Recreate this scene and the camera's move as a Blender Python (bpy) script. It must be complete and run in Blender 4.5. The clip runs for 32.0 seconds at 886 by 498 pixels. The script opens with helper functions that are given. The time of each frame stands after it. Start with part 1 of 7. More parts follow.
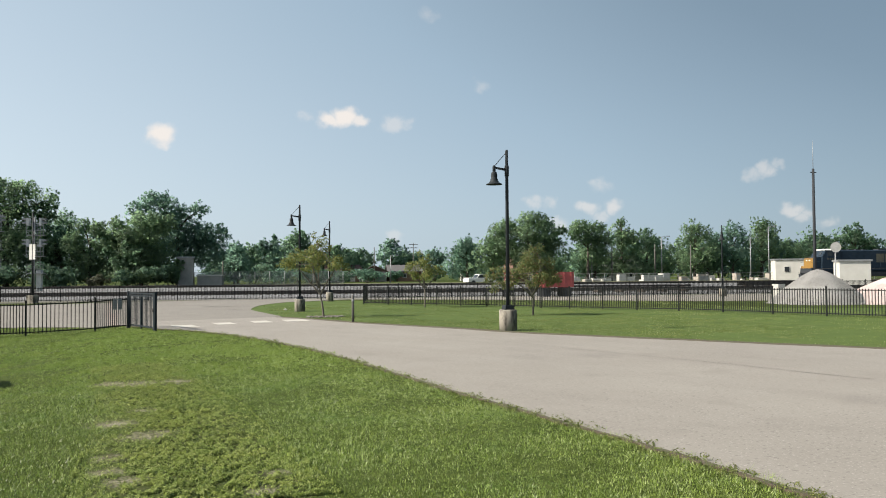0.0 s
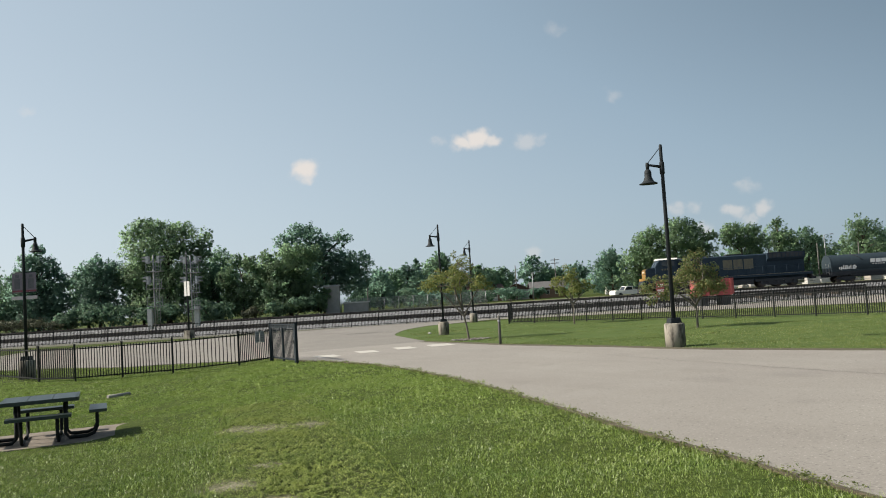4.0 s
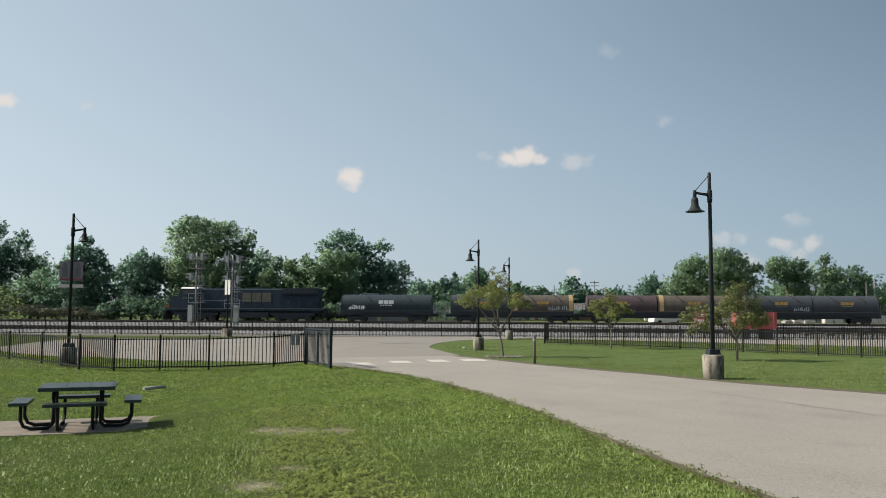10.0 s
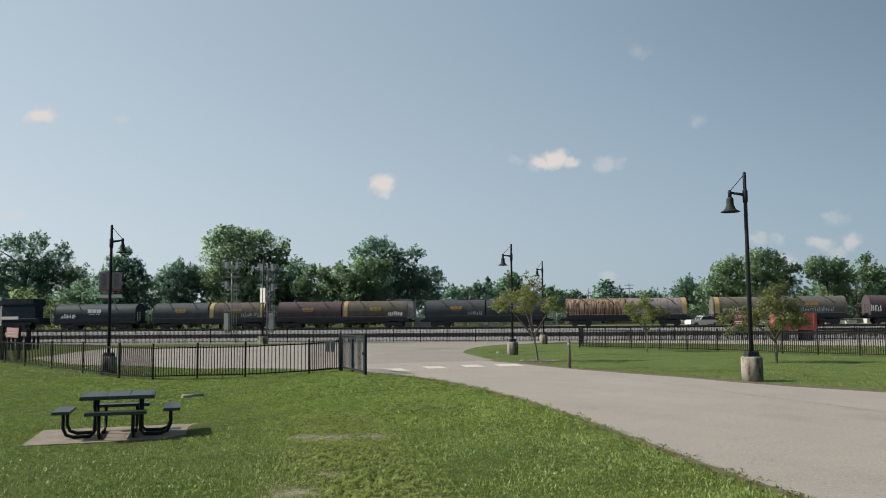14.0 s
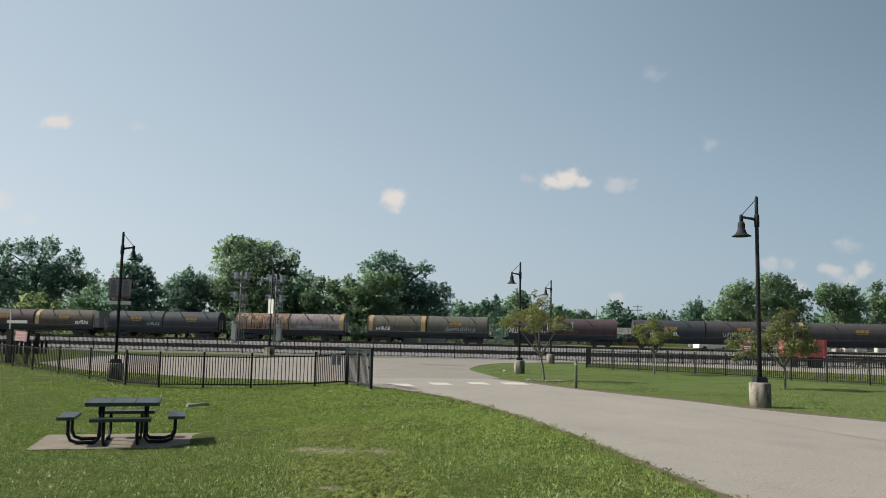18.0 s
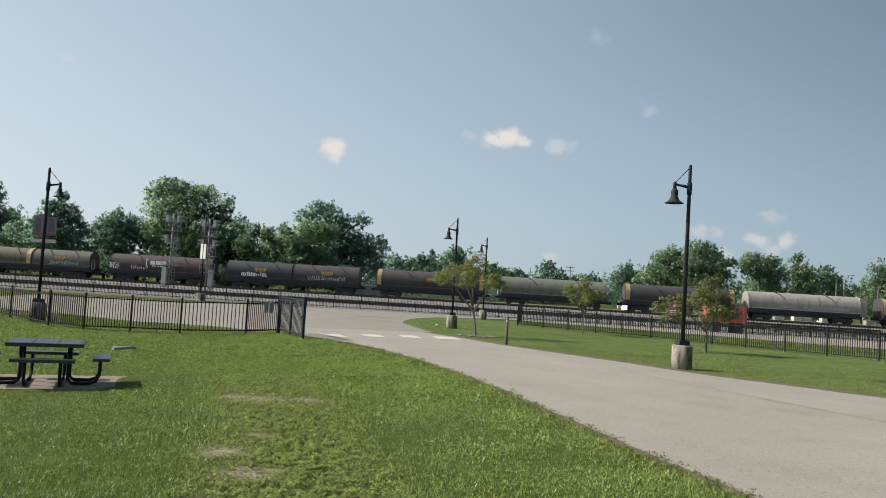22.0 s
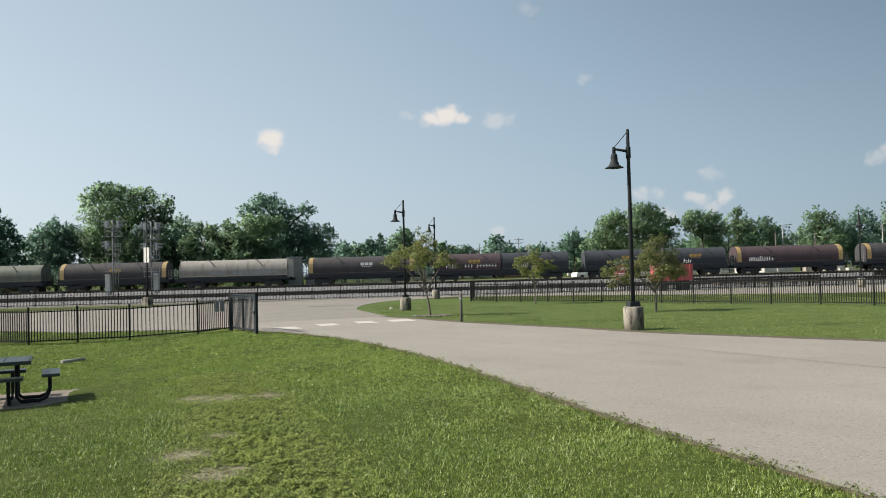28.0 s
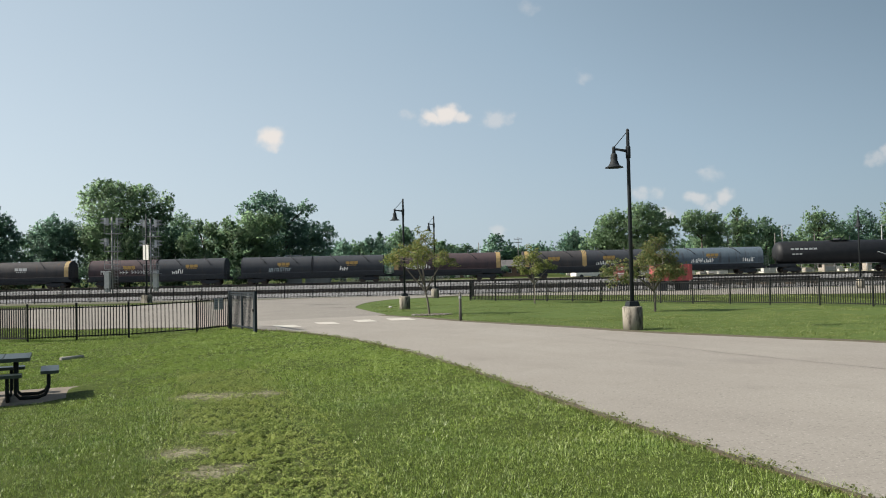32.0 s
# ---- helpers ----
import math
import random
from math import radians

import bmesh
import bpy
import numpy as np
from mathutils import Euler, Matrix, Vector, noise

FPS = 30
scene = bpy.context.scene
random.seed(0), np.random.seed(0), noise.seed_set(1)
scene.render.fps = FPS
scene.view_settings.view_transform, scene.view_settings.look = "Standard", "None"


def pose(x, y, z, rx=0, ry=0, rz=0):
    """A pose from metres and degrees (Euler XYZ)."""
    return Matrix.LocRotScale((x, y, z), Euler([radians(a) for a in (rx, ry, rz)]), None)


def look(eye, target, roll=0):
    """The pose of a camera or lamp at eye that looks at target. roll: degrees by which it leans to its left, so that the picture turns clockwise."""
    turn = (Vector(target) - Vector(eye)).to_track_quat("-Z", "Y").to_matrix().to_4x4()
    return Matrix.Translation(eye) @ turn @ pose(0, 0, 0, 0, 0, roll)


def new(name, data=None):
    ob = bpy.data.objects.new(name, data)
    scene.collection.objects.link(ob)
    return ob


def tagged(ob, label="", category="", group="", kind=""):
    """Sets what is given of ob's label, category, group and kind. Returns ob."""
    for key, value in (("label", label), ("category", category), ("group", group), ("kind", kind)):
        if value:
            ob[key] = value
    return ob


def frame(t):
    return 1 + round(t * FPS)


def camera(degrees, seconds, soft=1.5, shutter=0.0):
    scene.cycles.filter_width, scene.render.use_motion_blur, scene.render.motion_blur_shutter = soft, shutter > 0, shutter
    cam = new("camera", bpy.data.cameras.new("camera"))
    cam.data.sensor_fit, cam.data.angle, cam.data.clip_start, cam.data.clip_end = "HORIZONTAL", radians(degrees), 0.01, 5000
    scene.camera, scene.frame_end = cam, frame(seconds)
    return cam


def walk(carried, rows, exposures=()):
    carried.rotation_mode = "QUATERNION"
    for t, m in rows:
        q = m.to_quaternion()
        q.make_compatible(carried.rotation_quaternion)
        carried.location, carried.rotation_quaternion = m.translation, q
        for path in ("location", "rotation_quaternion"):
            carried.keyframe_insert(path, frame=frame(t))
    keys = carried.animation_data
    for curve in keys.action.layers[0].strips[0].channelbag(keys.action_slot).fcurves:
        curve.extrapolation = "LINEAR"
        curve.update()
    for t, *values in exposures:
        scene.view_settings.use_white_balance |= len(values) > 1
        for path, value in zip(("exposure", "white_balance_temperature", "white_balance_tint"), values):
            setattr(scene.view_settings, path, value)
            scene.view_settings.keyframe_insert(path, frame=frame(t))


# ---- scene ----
cam = camera(57.18, 32.0, soft=1.0, shutter=0.0)
PATH = [
    (0, pose(-0.231, -2.102, 1.795, 91.769, 0.414, -14.635)),
    (0.5, pose(-0.137, -1.754, 1.794, 91.687, 0.443, -14.446)),
    (1, pose(-0.086, -1.409, 1.786, 91.716, 0.525, -14.388)),
    (1.5, pose(-0.077, -1.049, 1.770, 91.540, 1.123, -13.776)),
    (2, pose(-0.089, -0.790, 1.765, 91.377, 1.604, -13.172)),
    (2.5, pose(-0.060, -0.503, 1.769, 93.597, 3.457, -7.267)),
    (3, pose(-0.057, -0.256, 1.767, 93.218, 3.263, -6.810)),
    (3.5, pose(-0.023, -0.020, 1.756, 93.388, 3.551, -6.434)),
    (4, pose(-0.009, -0.017, 1.780, 93.403, 3.544, -4.655)),
    (4.5, pose(0.000, 0.000, 1.780, 93.291, 3.947, 0.914)),
    (6.5, pose(0.000, 0.000, 1.780, 92.812, 3.317, 1.742)),
    (7, pose(0.000, 0.000, 1.780, 91.972, 2.910, 1.596)),
    (7.5, pose(0.000, 0.000, 1.780, 91.916, 2.875, 1.573)),
    (8, pose(0.000, 0.000, 1.780, 89.140, 1.186, 2.345)),
    (8.5, pose(0.000, 0.000, 1.780, 88.549, -0.378, 1.971)),
    (9, pose(0.000, 0.000, 1.780, 88.629, -0.305, 1.873)),
    (9.5, pose(0.000, 0.000, 1.780, 94.515, -0.352, -2.451)),
    (10, pose(0.000, 0.000, 1.780, 94.469, -0.263, -2.071)),
    (10.5, pose(0.000, 0.000, 1.780, 92.828, 1.456, 0.783)),
    (11, pose(0.000, 0.000, 1.780, 92.858, 1.423, 0.788)),
    (11.5, pose(0.000, 0.000, 1.780, 92.845, 1.438, 0.821)),
    (12, pose(0.000, 0.000, 1.780, 93.033, 1.512, 0.923)),
    (12.5, pose(0.000, 0.000, 1.780, 93.980, 1.314, 0.484)),
    (13, pose(0.000, 0.000, 1.780, 94.365, 1.138, 0.323)),
    (13.5, pose(0.000, 0.000, 1.780, 94.600, 0.874, 0.284)),
    (14, pose(0.000, 0.000, 1.780, 94.838, 0.497, 0.288)),
    (14.5, pose(0.000, 0.000, 1.780, 94.867, 0.291, 0.292)),
    (15, pose(0.000, 0.000, 1.780, 95.904, -0.603, 0.994)),
    (15.5, pose(0.000, 0.000, 1.780, 96.039, -0.847, 1.037)),
    (17.5, pose(0.000, 0.000, 1.780, 96.002, -1.086, 0.913)),
    (18, pose(0.000, 0.000, 1.780, 95.970, -1.180, 0.795)),
    (18.5, pose(0.000, 0.000, 1.780, 95.628, -1.336, 0.477)),
    (19, pose(0.000, 0.000, 1.780, 95.117, -1.826, -0.105)),
    (19.5, pose(0.000, 0.000, 1.780, 94.332, -2.269, -1.228)),
    (20, pose(0.000, 0.000, 1.780, 94.304, -2.319, -1.611)),
    (20.5, pose(0.000, 0.000, 1.780, 94.297, -2.426, -1.658)),
    (21, pose(0.000, 0.000, 1.780, 93.987, -2.672, -1.981)),
    (21.5, pose(0.000, 0.000, 1.780, 93.244, -3.045, -2.356)),
    (22, pose(0.000, 0.000, 1.780, 92.914, -3.473, -3.814)),
    (22.5, pose(0.000, 0.000, 1.780, 92.770, -3.558, -4.377)),
    (23, pose(0.000, 0.000, 1.780, 92.702, -3.561, -4.399)),
    (23.5, pose(0.000, 0.000, 1.780, 92.526, -3.281, -4.854)),
    (24, pose(0.000, 0.000, 1.780, 92.177, -2.777, -5.577)),
    (24.5, pose(0.000, 0.000, 1.780, 91.769, -2.592, -5.897)),
    (25, pose(0.000, 0.000, 1.780, 90.414, -0.045, -7.867)),
    (25.5, pose(0.000, 0.000, 1.780, 91.108, 0.686, -7.375)),
    (27.5, pose(0.000, 0.000, 1.780, 91.570, 1.749, -6.809)),
    (28, pose(0.000, 0.000, 1.780, 91.626, 1.511, -7.248)),
    (28.5, pose(0.000, 0.000, 1.780, 91.654, 1.447, -7.234)),
    (29, pose(0.000, 0.000, 1.780, 91.616, 1.403, -7.201)),
    (29.5, pose(0.000, 0.000, 1.780, 91.660, 1.358, -7.254)),
    (30, pose(0.000, 0.000, 1.780, 91.601, 1.347, -7.250)),
    (30.5, pose(0.000, 0.000, 1.780, 91.543, 1.358, -7.243)),
    (31, pose(0.000, 0.000, 1.780, 91.541, 1.354, -7.242)),
    (31.5, pose(0.000, 0.000, 1.780, 91.519, 1.294, -7.251)),
    (32, pose(0.000, 0.000, 1.780, 91.549, 1.230, -7.295)),
]
# the phone's exposure drifts a little with the share of sky in view
EXPOSURES = [(0, 0.79, 6600, 10), (2, 0.74, 6600, 10), (4.5, 0.57, 6600, 10), (7, 0.54, 6700, 10), (9, 0.58, 6700, 10), (10, 0.55, 6560, 10), (12, 0.52, 6560, 10), (13.5, 0.46, 6540, 10), (15.5, 0.45, 6560, 10), (19, 0.53, 6580, 10), (23, 0.62, 6580, 10), (25.5, 0.67, 6580, 10), (32, 0.67, 6580, 10)]
walk(cam, PATH, EXPOSURES)

# ---- light and sky ----
SUN_AZ, SUN_EL = -86.0, 38.0
SKY = 0.12
world = bpy.data.worlds.new("sky")
scene.world = world
world.use_nodes = True


def build_sky():
    nt = world.node_tree
    nodes, links = nt.nodes, nt.links
    nodes.clear()
    sky = nodes.new("ShaderNodeTexSky")
    sky.sky_type = "NISHITA"
    sky.sun_disc = False
    sky.sun_elevation = radians(SUN_EL)
    sky.sun_rotation = radians(SUN_AZ)
    sky.air_density, sky.dust_density, sky.ozone_density = 1.0, 1.2, 1.0
    coord = nodes.new("ShaderNodeTexCoord")
    wob = nodes.new("ShaderNodeTexNoise")
    wob.inputs["Scale"].default_value = 42.0
    wob.inputs["Detail"].default_value = 5.0
    links.new(coord.outputs["Generated"], wob.inputs["Vector"])
    shift = nodes.new("ShaderNodeVectorMath")
    shift.operation = "MULTIPLY_ADD"
    shift.inputs[1].default_value = (0.034, 0.034, 0.026)
    links.new(wob.outputs["Color"], shift.inputs[0])
    base = nodes.new("ShaderNodeVectorMath")
    base.operation = "SUBTRACT"
    base.inputs[1].default_value = (0.017, 0.017, 0.013)
    links.new(coord.outputs["Generated"], base.inputs[0])
    links.new(base.outputs[0], shift.inputs[2])
    # small fair-weather clouds: azimuth, elevation, half width in degrees, strength
    clouds = [(-4.5, 9.35, 1.0, 0.95), (-4.45, 9.05, 0.65, 0.7), (6.7, 10.8, 1.0, 0.9), (7.8, 10.9, 1.15, 0.95), (8.9, 10.7, 0.9, 0.8), (5.0, 10.9, 0.7, 0.22), (11.2, 10.6, 1.0, 0.38), (12.0, 10.5, 0.7, 0.3),
              (17.3, 13.1, 0.7, 0.22), (13.8, 17.8, 0.8, 0.18), (35.4, 6.45, 0.7, 0.32), (36.3, 6.7, 0.75, 0.42), (37.1, 6.85, 0.5, 0.28), (25.8, 6.2, 0.8, 0.3), (21.0, 5.15, 0.8, 0.35), (22.0, 5.0, 0.6, 0.3),
              (24.8, 4.45, 0.85, 0.5), (26.5, 4.5, 0.9, 0.55), (25.7, 4.0, 0.7, 0.35), (38.0, 3.9, 0.9, 0.5), (38.6, 3.4, 0.7, 0.4), (40.0, 3.2, 0.6, 0.3), (-27.0, 12.9, 0.85, 0.85),
              (-29.9, 7.7, 1.0, 0.45), (-28.4, 6.6, 0.7, 0.25), (-22.0, 13.2, 0.6, 0.2), (11.3, 2.6, 0.8, 0.3), (22.6, 3.4, 1.0, 0.4)]
    total = None
    for az, el, w, amount in clouds:
        a, e = radians(az), radians(el)
        d = nodes.new("ShaderNodeVectorMath")
        d.operation = "SUBTRACT"
        links.new(shift.outputs[0], d.inputs[0])
        d.inputs[1].default_value = (math.sin(a) * math.cos(e), math.cos(a) * math.cos(e), math.sin(e))
        squash = nodes.new("ShaderNodeVectorMath")
        squash.operation = "MULTIPLY"
        squash.inputs[1].default_value = (1.0, 1.0, 1.45)
        links.new(d.outputs[0], squash.inputs[0])
        length = nodes.new("ShaderNodeVectorMath")
        length.operation = "LENGTH"
        links.new(squash.outputs[0], length.inputs[0])
        ramp = nodes.new("ShaderNodeMapRange")
        ramp.interpolation_type = "SMOOTHSTEP"
        ramp.inputs["From Min"].default_value = radians(w) * 1.2
        ramp.inputs["From Max"].default_value = radians(w) * 0.35
        ramp.inputs["To Min"].default_value = 0.0
        ramp.inputs["To Max"].default_value = amount
        links.new(length.outputs["Value"], ramp.inputs["Value"])
        if total is None:
            total = ramp.outputs[0]
        else:
            m = nodes.new("ShaderNodeMath")
            m.operation = "MAXIMUM"
            links.new(total, m.inputs[0])
            links.new(ramp.outputs[0], m.inputs[1])
            total = m.outputs[0]
    # summer haze: paler towards the sun and towards the horizon
    def math_node(op, x, y, clamp=False):
        m = nodes.new("ShaderNodeMath")
        m.operation, m.use_clamp = op, clamp
        for i, v in enumerate((x, y)):
            if isinstance(v, (int, float)):
                m.inputs[i].default_value = v
            else:
                links.new(v, m.inputs[i])
        return m.outputs[0]

    a, e = radians(SUN_AZ), radians(SUN_EL)
    dot = nodes.new("ShaderNodeVectorMath")
    dot.operation = "DOT_PRODUCT"
    links.new(coord.outputs["Generated"], dot.inputs[0])
    dot.inputs[1].default_value = (math.sin(a) * math.cos(e), math.cos(a) * math.cos(e), math.sin(e))
    sep = nodes.new("ShaderNodeSeparateXYZ")
    links.new(coord.outputs["Generated"], sep.inputs[0])
    low = nodes.new("ShaderNodeMapRange")
    low.interpolation_type = "SMOOTHSTEP"
    low.inputs["From Min"].default_value, low.inputs["From Max"].default_value = 0.45, -0.02
    low.inputs["To Min"].default_value, low.inputs["To Max"].default_value = 0.0, 0.22
    links.new(sep.outputs["Z"], low.inputs["Value"])
    high = nodes.new("ShaderNodeMapRange")
    high.interpolation_type = "SMOOTHSTEP"
    high.inputs["From Min"].default_value, high.inputs["From Max"].default_value = 0.35, 0.95
    high.inputs["To Min"].default_value, high.inputs["To Max"].default_value = 0.36, 0.06
    links.new(sep.outputs["Z"], high.inputs["Value"])
    g = math_node("ADD", math_node("MULTIPLY", dot.outputs["Value"], 0.37), math_node("ADD", low.outputs[0], high.outputs[0]))
    glow = nodes.new("ShaderNodeMapRange")
    glow.interpolation_type = "SMOOTHSTEP"
    glow.inputs["From Min"].default_value, glow.inputs["From Max"].default_value = 0.70, 1.0
    glow.inputs["To Max"].default_value = 0.6
    links.new(dot.outputs["Value"], glow.inputs["Value"])
    g = math_node("ADD", g, glow.outputs[0])
    ramp = nodes.new("ShaderNodeValToRGB")
    links.new(g, ramp.inputs["Fac"])
    els = ramp.color_ramp.elements
    els[0].position, els[0].color = 0.2, (0.105, 0.165, 0.225, 1)
    els[1].position, els[1].color = 0.8, (0.70, 0.80, 0.88, 1)
    bright = els.new(1.0)
    bright.color = (1.6, 1.56, 1.46, 1)
    mid = els.new(0.45)
    mid.color = (0.322, 0.432, 0.532, 1)
    deep = els.new(0.34)
    deep.color = (0.187, 0.265, 0.336, 1)
    scale = nodes.new("ShaderNodeVectorMath")
    scale.operation = "SCALE"
    scale.inputs["Scale"].default_value = 0.645 / SKY
    links.new(ramp.outputs["Color"], scale.inputs[0])
    haze = nodes.new("ShaderNodeMix")
    haze.data_type = "RGBA"
    haze.inputs["Factor"].default_value = 0.9
    links.new(sky.outputs[0], haze.inputs["A"])
    links.new(scale.outputs[0], haze.inputs["B"])
    # ragged cloud edges
    puff = nodes.new("ShaderNodeTexNoise")
    puff.inputs["Scale"].default_value, puff.inputs["Detail"].default_value, puff.inputs["Roughness"].default_value = 55.0, 6.0, 0.6
    links.new(coord.outputs["Generated"], puff.inputs["Vector"])
    torn = math_node("ADD", math_node("MULTIPLY", puff.outputs["Fac"], 3.0), math_node("SUBTRACT", math_node("MULTIPLY", total, 1.0), 0.85), True)
    body = math_node("MULTIPLY", total, torn, True)
    mix = nodes.new("ShaderNodeMix")
    mix.data_type = "RGBA"
    links.new(body, mix.inputs["Factor"])
    links.new(haze.outputs["Result"], mix.inputs["A"])
    mix.inputs["B"].default_value = (0.53 / SKY, 0.50 / SKY, 0.475 / SKY, 1)
    bg = nodes.new("ShaderNodeBackground")
    bg.inputs["Strength"].default_value = SKY
    links.new(mix.outputs["Result"], bg.inputs["Color"])
    out = nodes.new("ShaderNodeOutputWorld")
    links.new(bg.outputs[0], out.inputs[0])


build_sky()
sun = new("sun", bpy.data.lights.new("sun", "SUN"))
sun.data.energy, sun.data.angle, sun.data.color = 4.6, radians(0.6), (1.0, 0.93, 0.82)
_a, _e = radians(SUN_AZ), radians(SUN_EL)
sun.matrix_world = look((200 * math.sin(_a) * math.cos(_e), 200 * math.cos(_a) * math.cos(_e), 200 * math.sin(_e)), (0, 0, 0))


# ---- materials ----
def mat(name, c1, c2=None, scale=3.0, rough=0.8, bump=0.1, metal=0.0, fine=40.0, stretch=(1, 1, 1), per_object=0.0, streak=None, bump_dist=0.01, spec=0.5):
    """Two-scale noise material. streak: (colour, amount, scale) of a third, patchy colour."""
    m = bpy.data.materials.new(name)
    m.use_nodes = True
    nt = m.node_tree
    n, l = nt.nodes, nt.links
    bsdf = n["Principled BSDF"]
    bsdf.inputs["Roughness"].default_value, bsdf.inputs["Metallic"].default_value = rough, metal
    bsdf.inputs["Specular IOR Level"].default_value = spec
    coord = n.new("ShaderNodeTexCoord")
    mp = n.new("ShaderNodeMapping")
    mp.inputs["Scale"].default_value = stretch
    l.new(coord.outputs["Object"], mp.inputs["Vector"])
    big = n.new("ShaderNodeTexNoise")
    big.inputs["Scale"].default_value, big.inputs["Detail"].default_value, big.inputs["Roughness"].default_value = scale, 4, 0.6
    small = n.new("ShaderNodeTexNoise")
    small.inputs["Scale"].default_value, small.inputs["Detail"].default_value = fine, 3
    l.new(mp.outputs[0], big.inputs["Vector"]), l.new(mp.outputs[0], small.inputs["Vector"])
    add = n.new("ShaderNodeMath")
    add.operation = "MULTIPLY_ADD"
    add.inputs[1].default_value = 0.45
    l.new(small.outputs["Fac"], add.inputs[0]), l.new(big.outputs["Fac"], add.inputs[2])
    rng = n.new("ShaderNodeMapRange")
    rng.inputs["From Min"].default_value, rng.inputs["From Max"].default_value = 0.45, 1.0
    l.new(add.outputs[0], rng.inputs["Value"])
    mix = n.new("ShaderNodeMix")
    mix.data_type = "RGBA"
    l.new(rng.outputs[0], mix.inputs["Factor"])
    mix.inputs["A"].default_value = (*c1, 1)
    mix.inputs["B"].default_value = (*(c2 or [v * 0.7 for v in c1]), 1)
    col = mix.outputs["Result"]
    if streak:
        sc, amount, ss = streak
        t = n.new("ShaderNodeTexNoise")
        t.inputs["Scale"].default_value, t.inputs["Detail"].default_value, t.inputs["Roughness"].default_value = ss, 6, 0.65
        l.new(mp.outputs[0], t.inputs["Vector"])
        r2 = n.new("ShaderNodeMapRange")
        r2.inputs["From Min"].default_value, r2.inputs["From Max"].default_value = 0.68 - 0.35 * amount, 0.82 - 0.35 * amount
        l.new(t.outputs["Fac"], r2.inputs["Value"])
        m2 = n.new("ShaderNodeMix")
        m2.data_type = "RGBA"
        l.new(r2.outputs[0], m2.inputs["Factor"]), l.new(col, m2.inputs["A"])
        m2.inputs["B"].default_value = (*sc, 1)
        col = m2.outputs["Result"]
    if per_object:
        info = n.new("ShaderNodeObjectInfo")
        hsv = n.new("ShaderNodeHueSaturation")
        r3 = n.new("ShaderNodeMapRange")
        r3.inputs["To Min"].default_value, r3.inputs["To Max"].default_value = 1 - per_object, 1 + per_object
        l.new(info.outputs["Random"], r3.inputs["Value"]), l.new(r3.outputs[0], hsv.inputs["Value"])
        l.new(col, hsv.inputs["Color"])
        col = hsv.outputs["Color"]
    l.new(col, bsdf.inputs["Base Color"])
    if bump:
        b = n.new("ShaderNodeBump")
        b.inputs["Strength"].default_value, b.inputs["Distance"].default_value = bump, bump_dist
        l.new(add.outputs[0], b.inputs["Height"]), l.new(b.outputs[0], bsdf.inputs["Normal"])
    return m


def leaf_mat(name, c1, c2, c3=None, patch=None, glow=0.3, through_tint=(1, 1, 1), rough=0.6, spec=0.25, patch_mix=0.32):
    """Leaves: colour varies from leaf to leaf, some light comes through."""
    m = bpy.data.materials.new(name)
    m.use_nodes = True
    n, l = m.node_tree.nodes, m.node_tree.links
    bsdf, out = n["Principled BSDF"], n["Material Output"]
    bsdf.inputs["Roughness"].default_value, bsdf.inputs["Specular IOR Level"].default_value = rough, spec
    geo = n.new("ShaderNodeNewGeometry")
    ramp = n.new("ShaderNodeValToRGB")
    ramp.color_ramp.elements[0].color, ramp.color_ramp.elements[1].color = (*c1, 1), (*c2, 1)
    if c3:
        el = ramp.color_ramp.elements.new(0.8)
        el.color = (*c2, 1)
        ramp.color_ramp.elements[2].color = (*c3, 1)
    l.new(geo.outputs["Random Per Island"], ramp.inputs["Fac"])
    col = ramp.outputs["Color"]
    if patch:
        # clumps of cooler and of drier growth
        coord = n.new("ShaderNodeTexCoord")
        for k, (sc, lo) in enumerate(((0.7, 0.50), (1.5, 0.52))):
            t = n.new("ShaderNodeTexNoise")
            t.inputs["Scale"].default_value, t.inputs["Detail"].default_value = sc, 4
            l.new(coord.outputs["Object"], t.inputs["Vector"])
            r = n.new("ShaderNodeMapRange")
            r.inputs["From Min"].default_value, r.inputs["From Max"].default_value, r.inputs["To Max"].default_value = lo, lo + 0.18, patch_mix
            l.new(t.outputs["Fac"], r.inputs["Value"])
            mx = n.new("ShaderNodeMix")
            mx.data_type = "RGBA"
            l.new(r.outputs[0], mx.inputs["Factor"]), l.new(col, mx.inputs["A"])
            mx.inputs["B"].default_value = (*patch[k], 1)
            col = mx.outputs["Result"]
    l.new(col, bsdf.inputs["Base Color"])
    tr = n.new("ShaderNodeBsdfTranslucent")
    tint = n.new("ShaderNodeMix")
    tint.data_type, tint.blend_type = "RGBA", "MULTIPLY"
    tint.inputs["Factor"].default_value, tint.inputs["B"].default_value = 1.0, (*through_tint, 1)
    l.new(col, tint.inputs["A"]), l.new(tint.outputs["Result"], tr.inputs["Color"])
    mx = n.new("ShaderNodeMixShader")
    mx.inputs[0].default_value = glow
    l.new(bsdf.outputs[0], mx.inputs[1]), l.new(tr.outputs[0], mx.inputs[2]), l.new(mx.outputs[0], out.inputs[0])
    return m


WORN = ((-2.2, 12.7, 0.34), (-1.75, 12.5, 0.40), (-1.2, 12.5, 0.30), (-1.36, 9.55, 0.18), (-1.61, 8.55, 0.27), (-1.17, 7.62, 0.26), (-1.0, 7.8, 0.12), (-1.4, 6.58, 0.15), (-1.34, 5.96, 0.16), (-1.13, 5.54, 0.19), (0.03, 4.87, 0.15), (0.18, 5.52, 0.13))


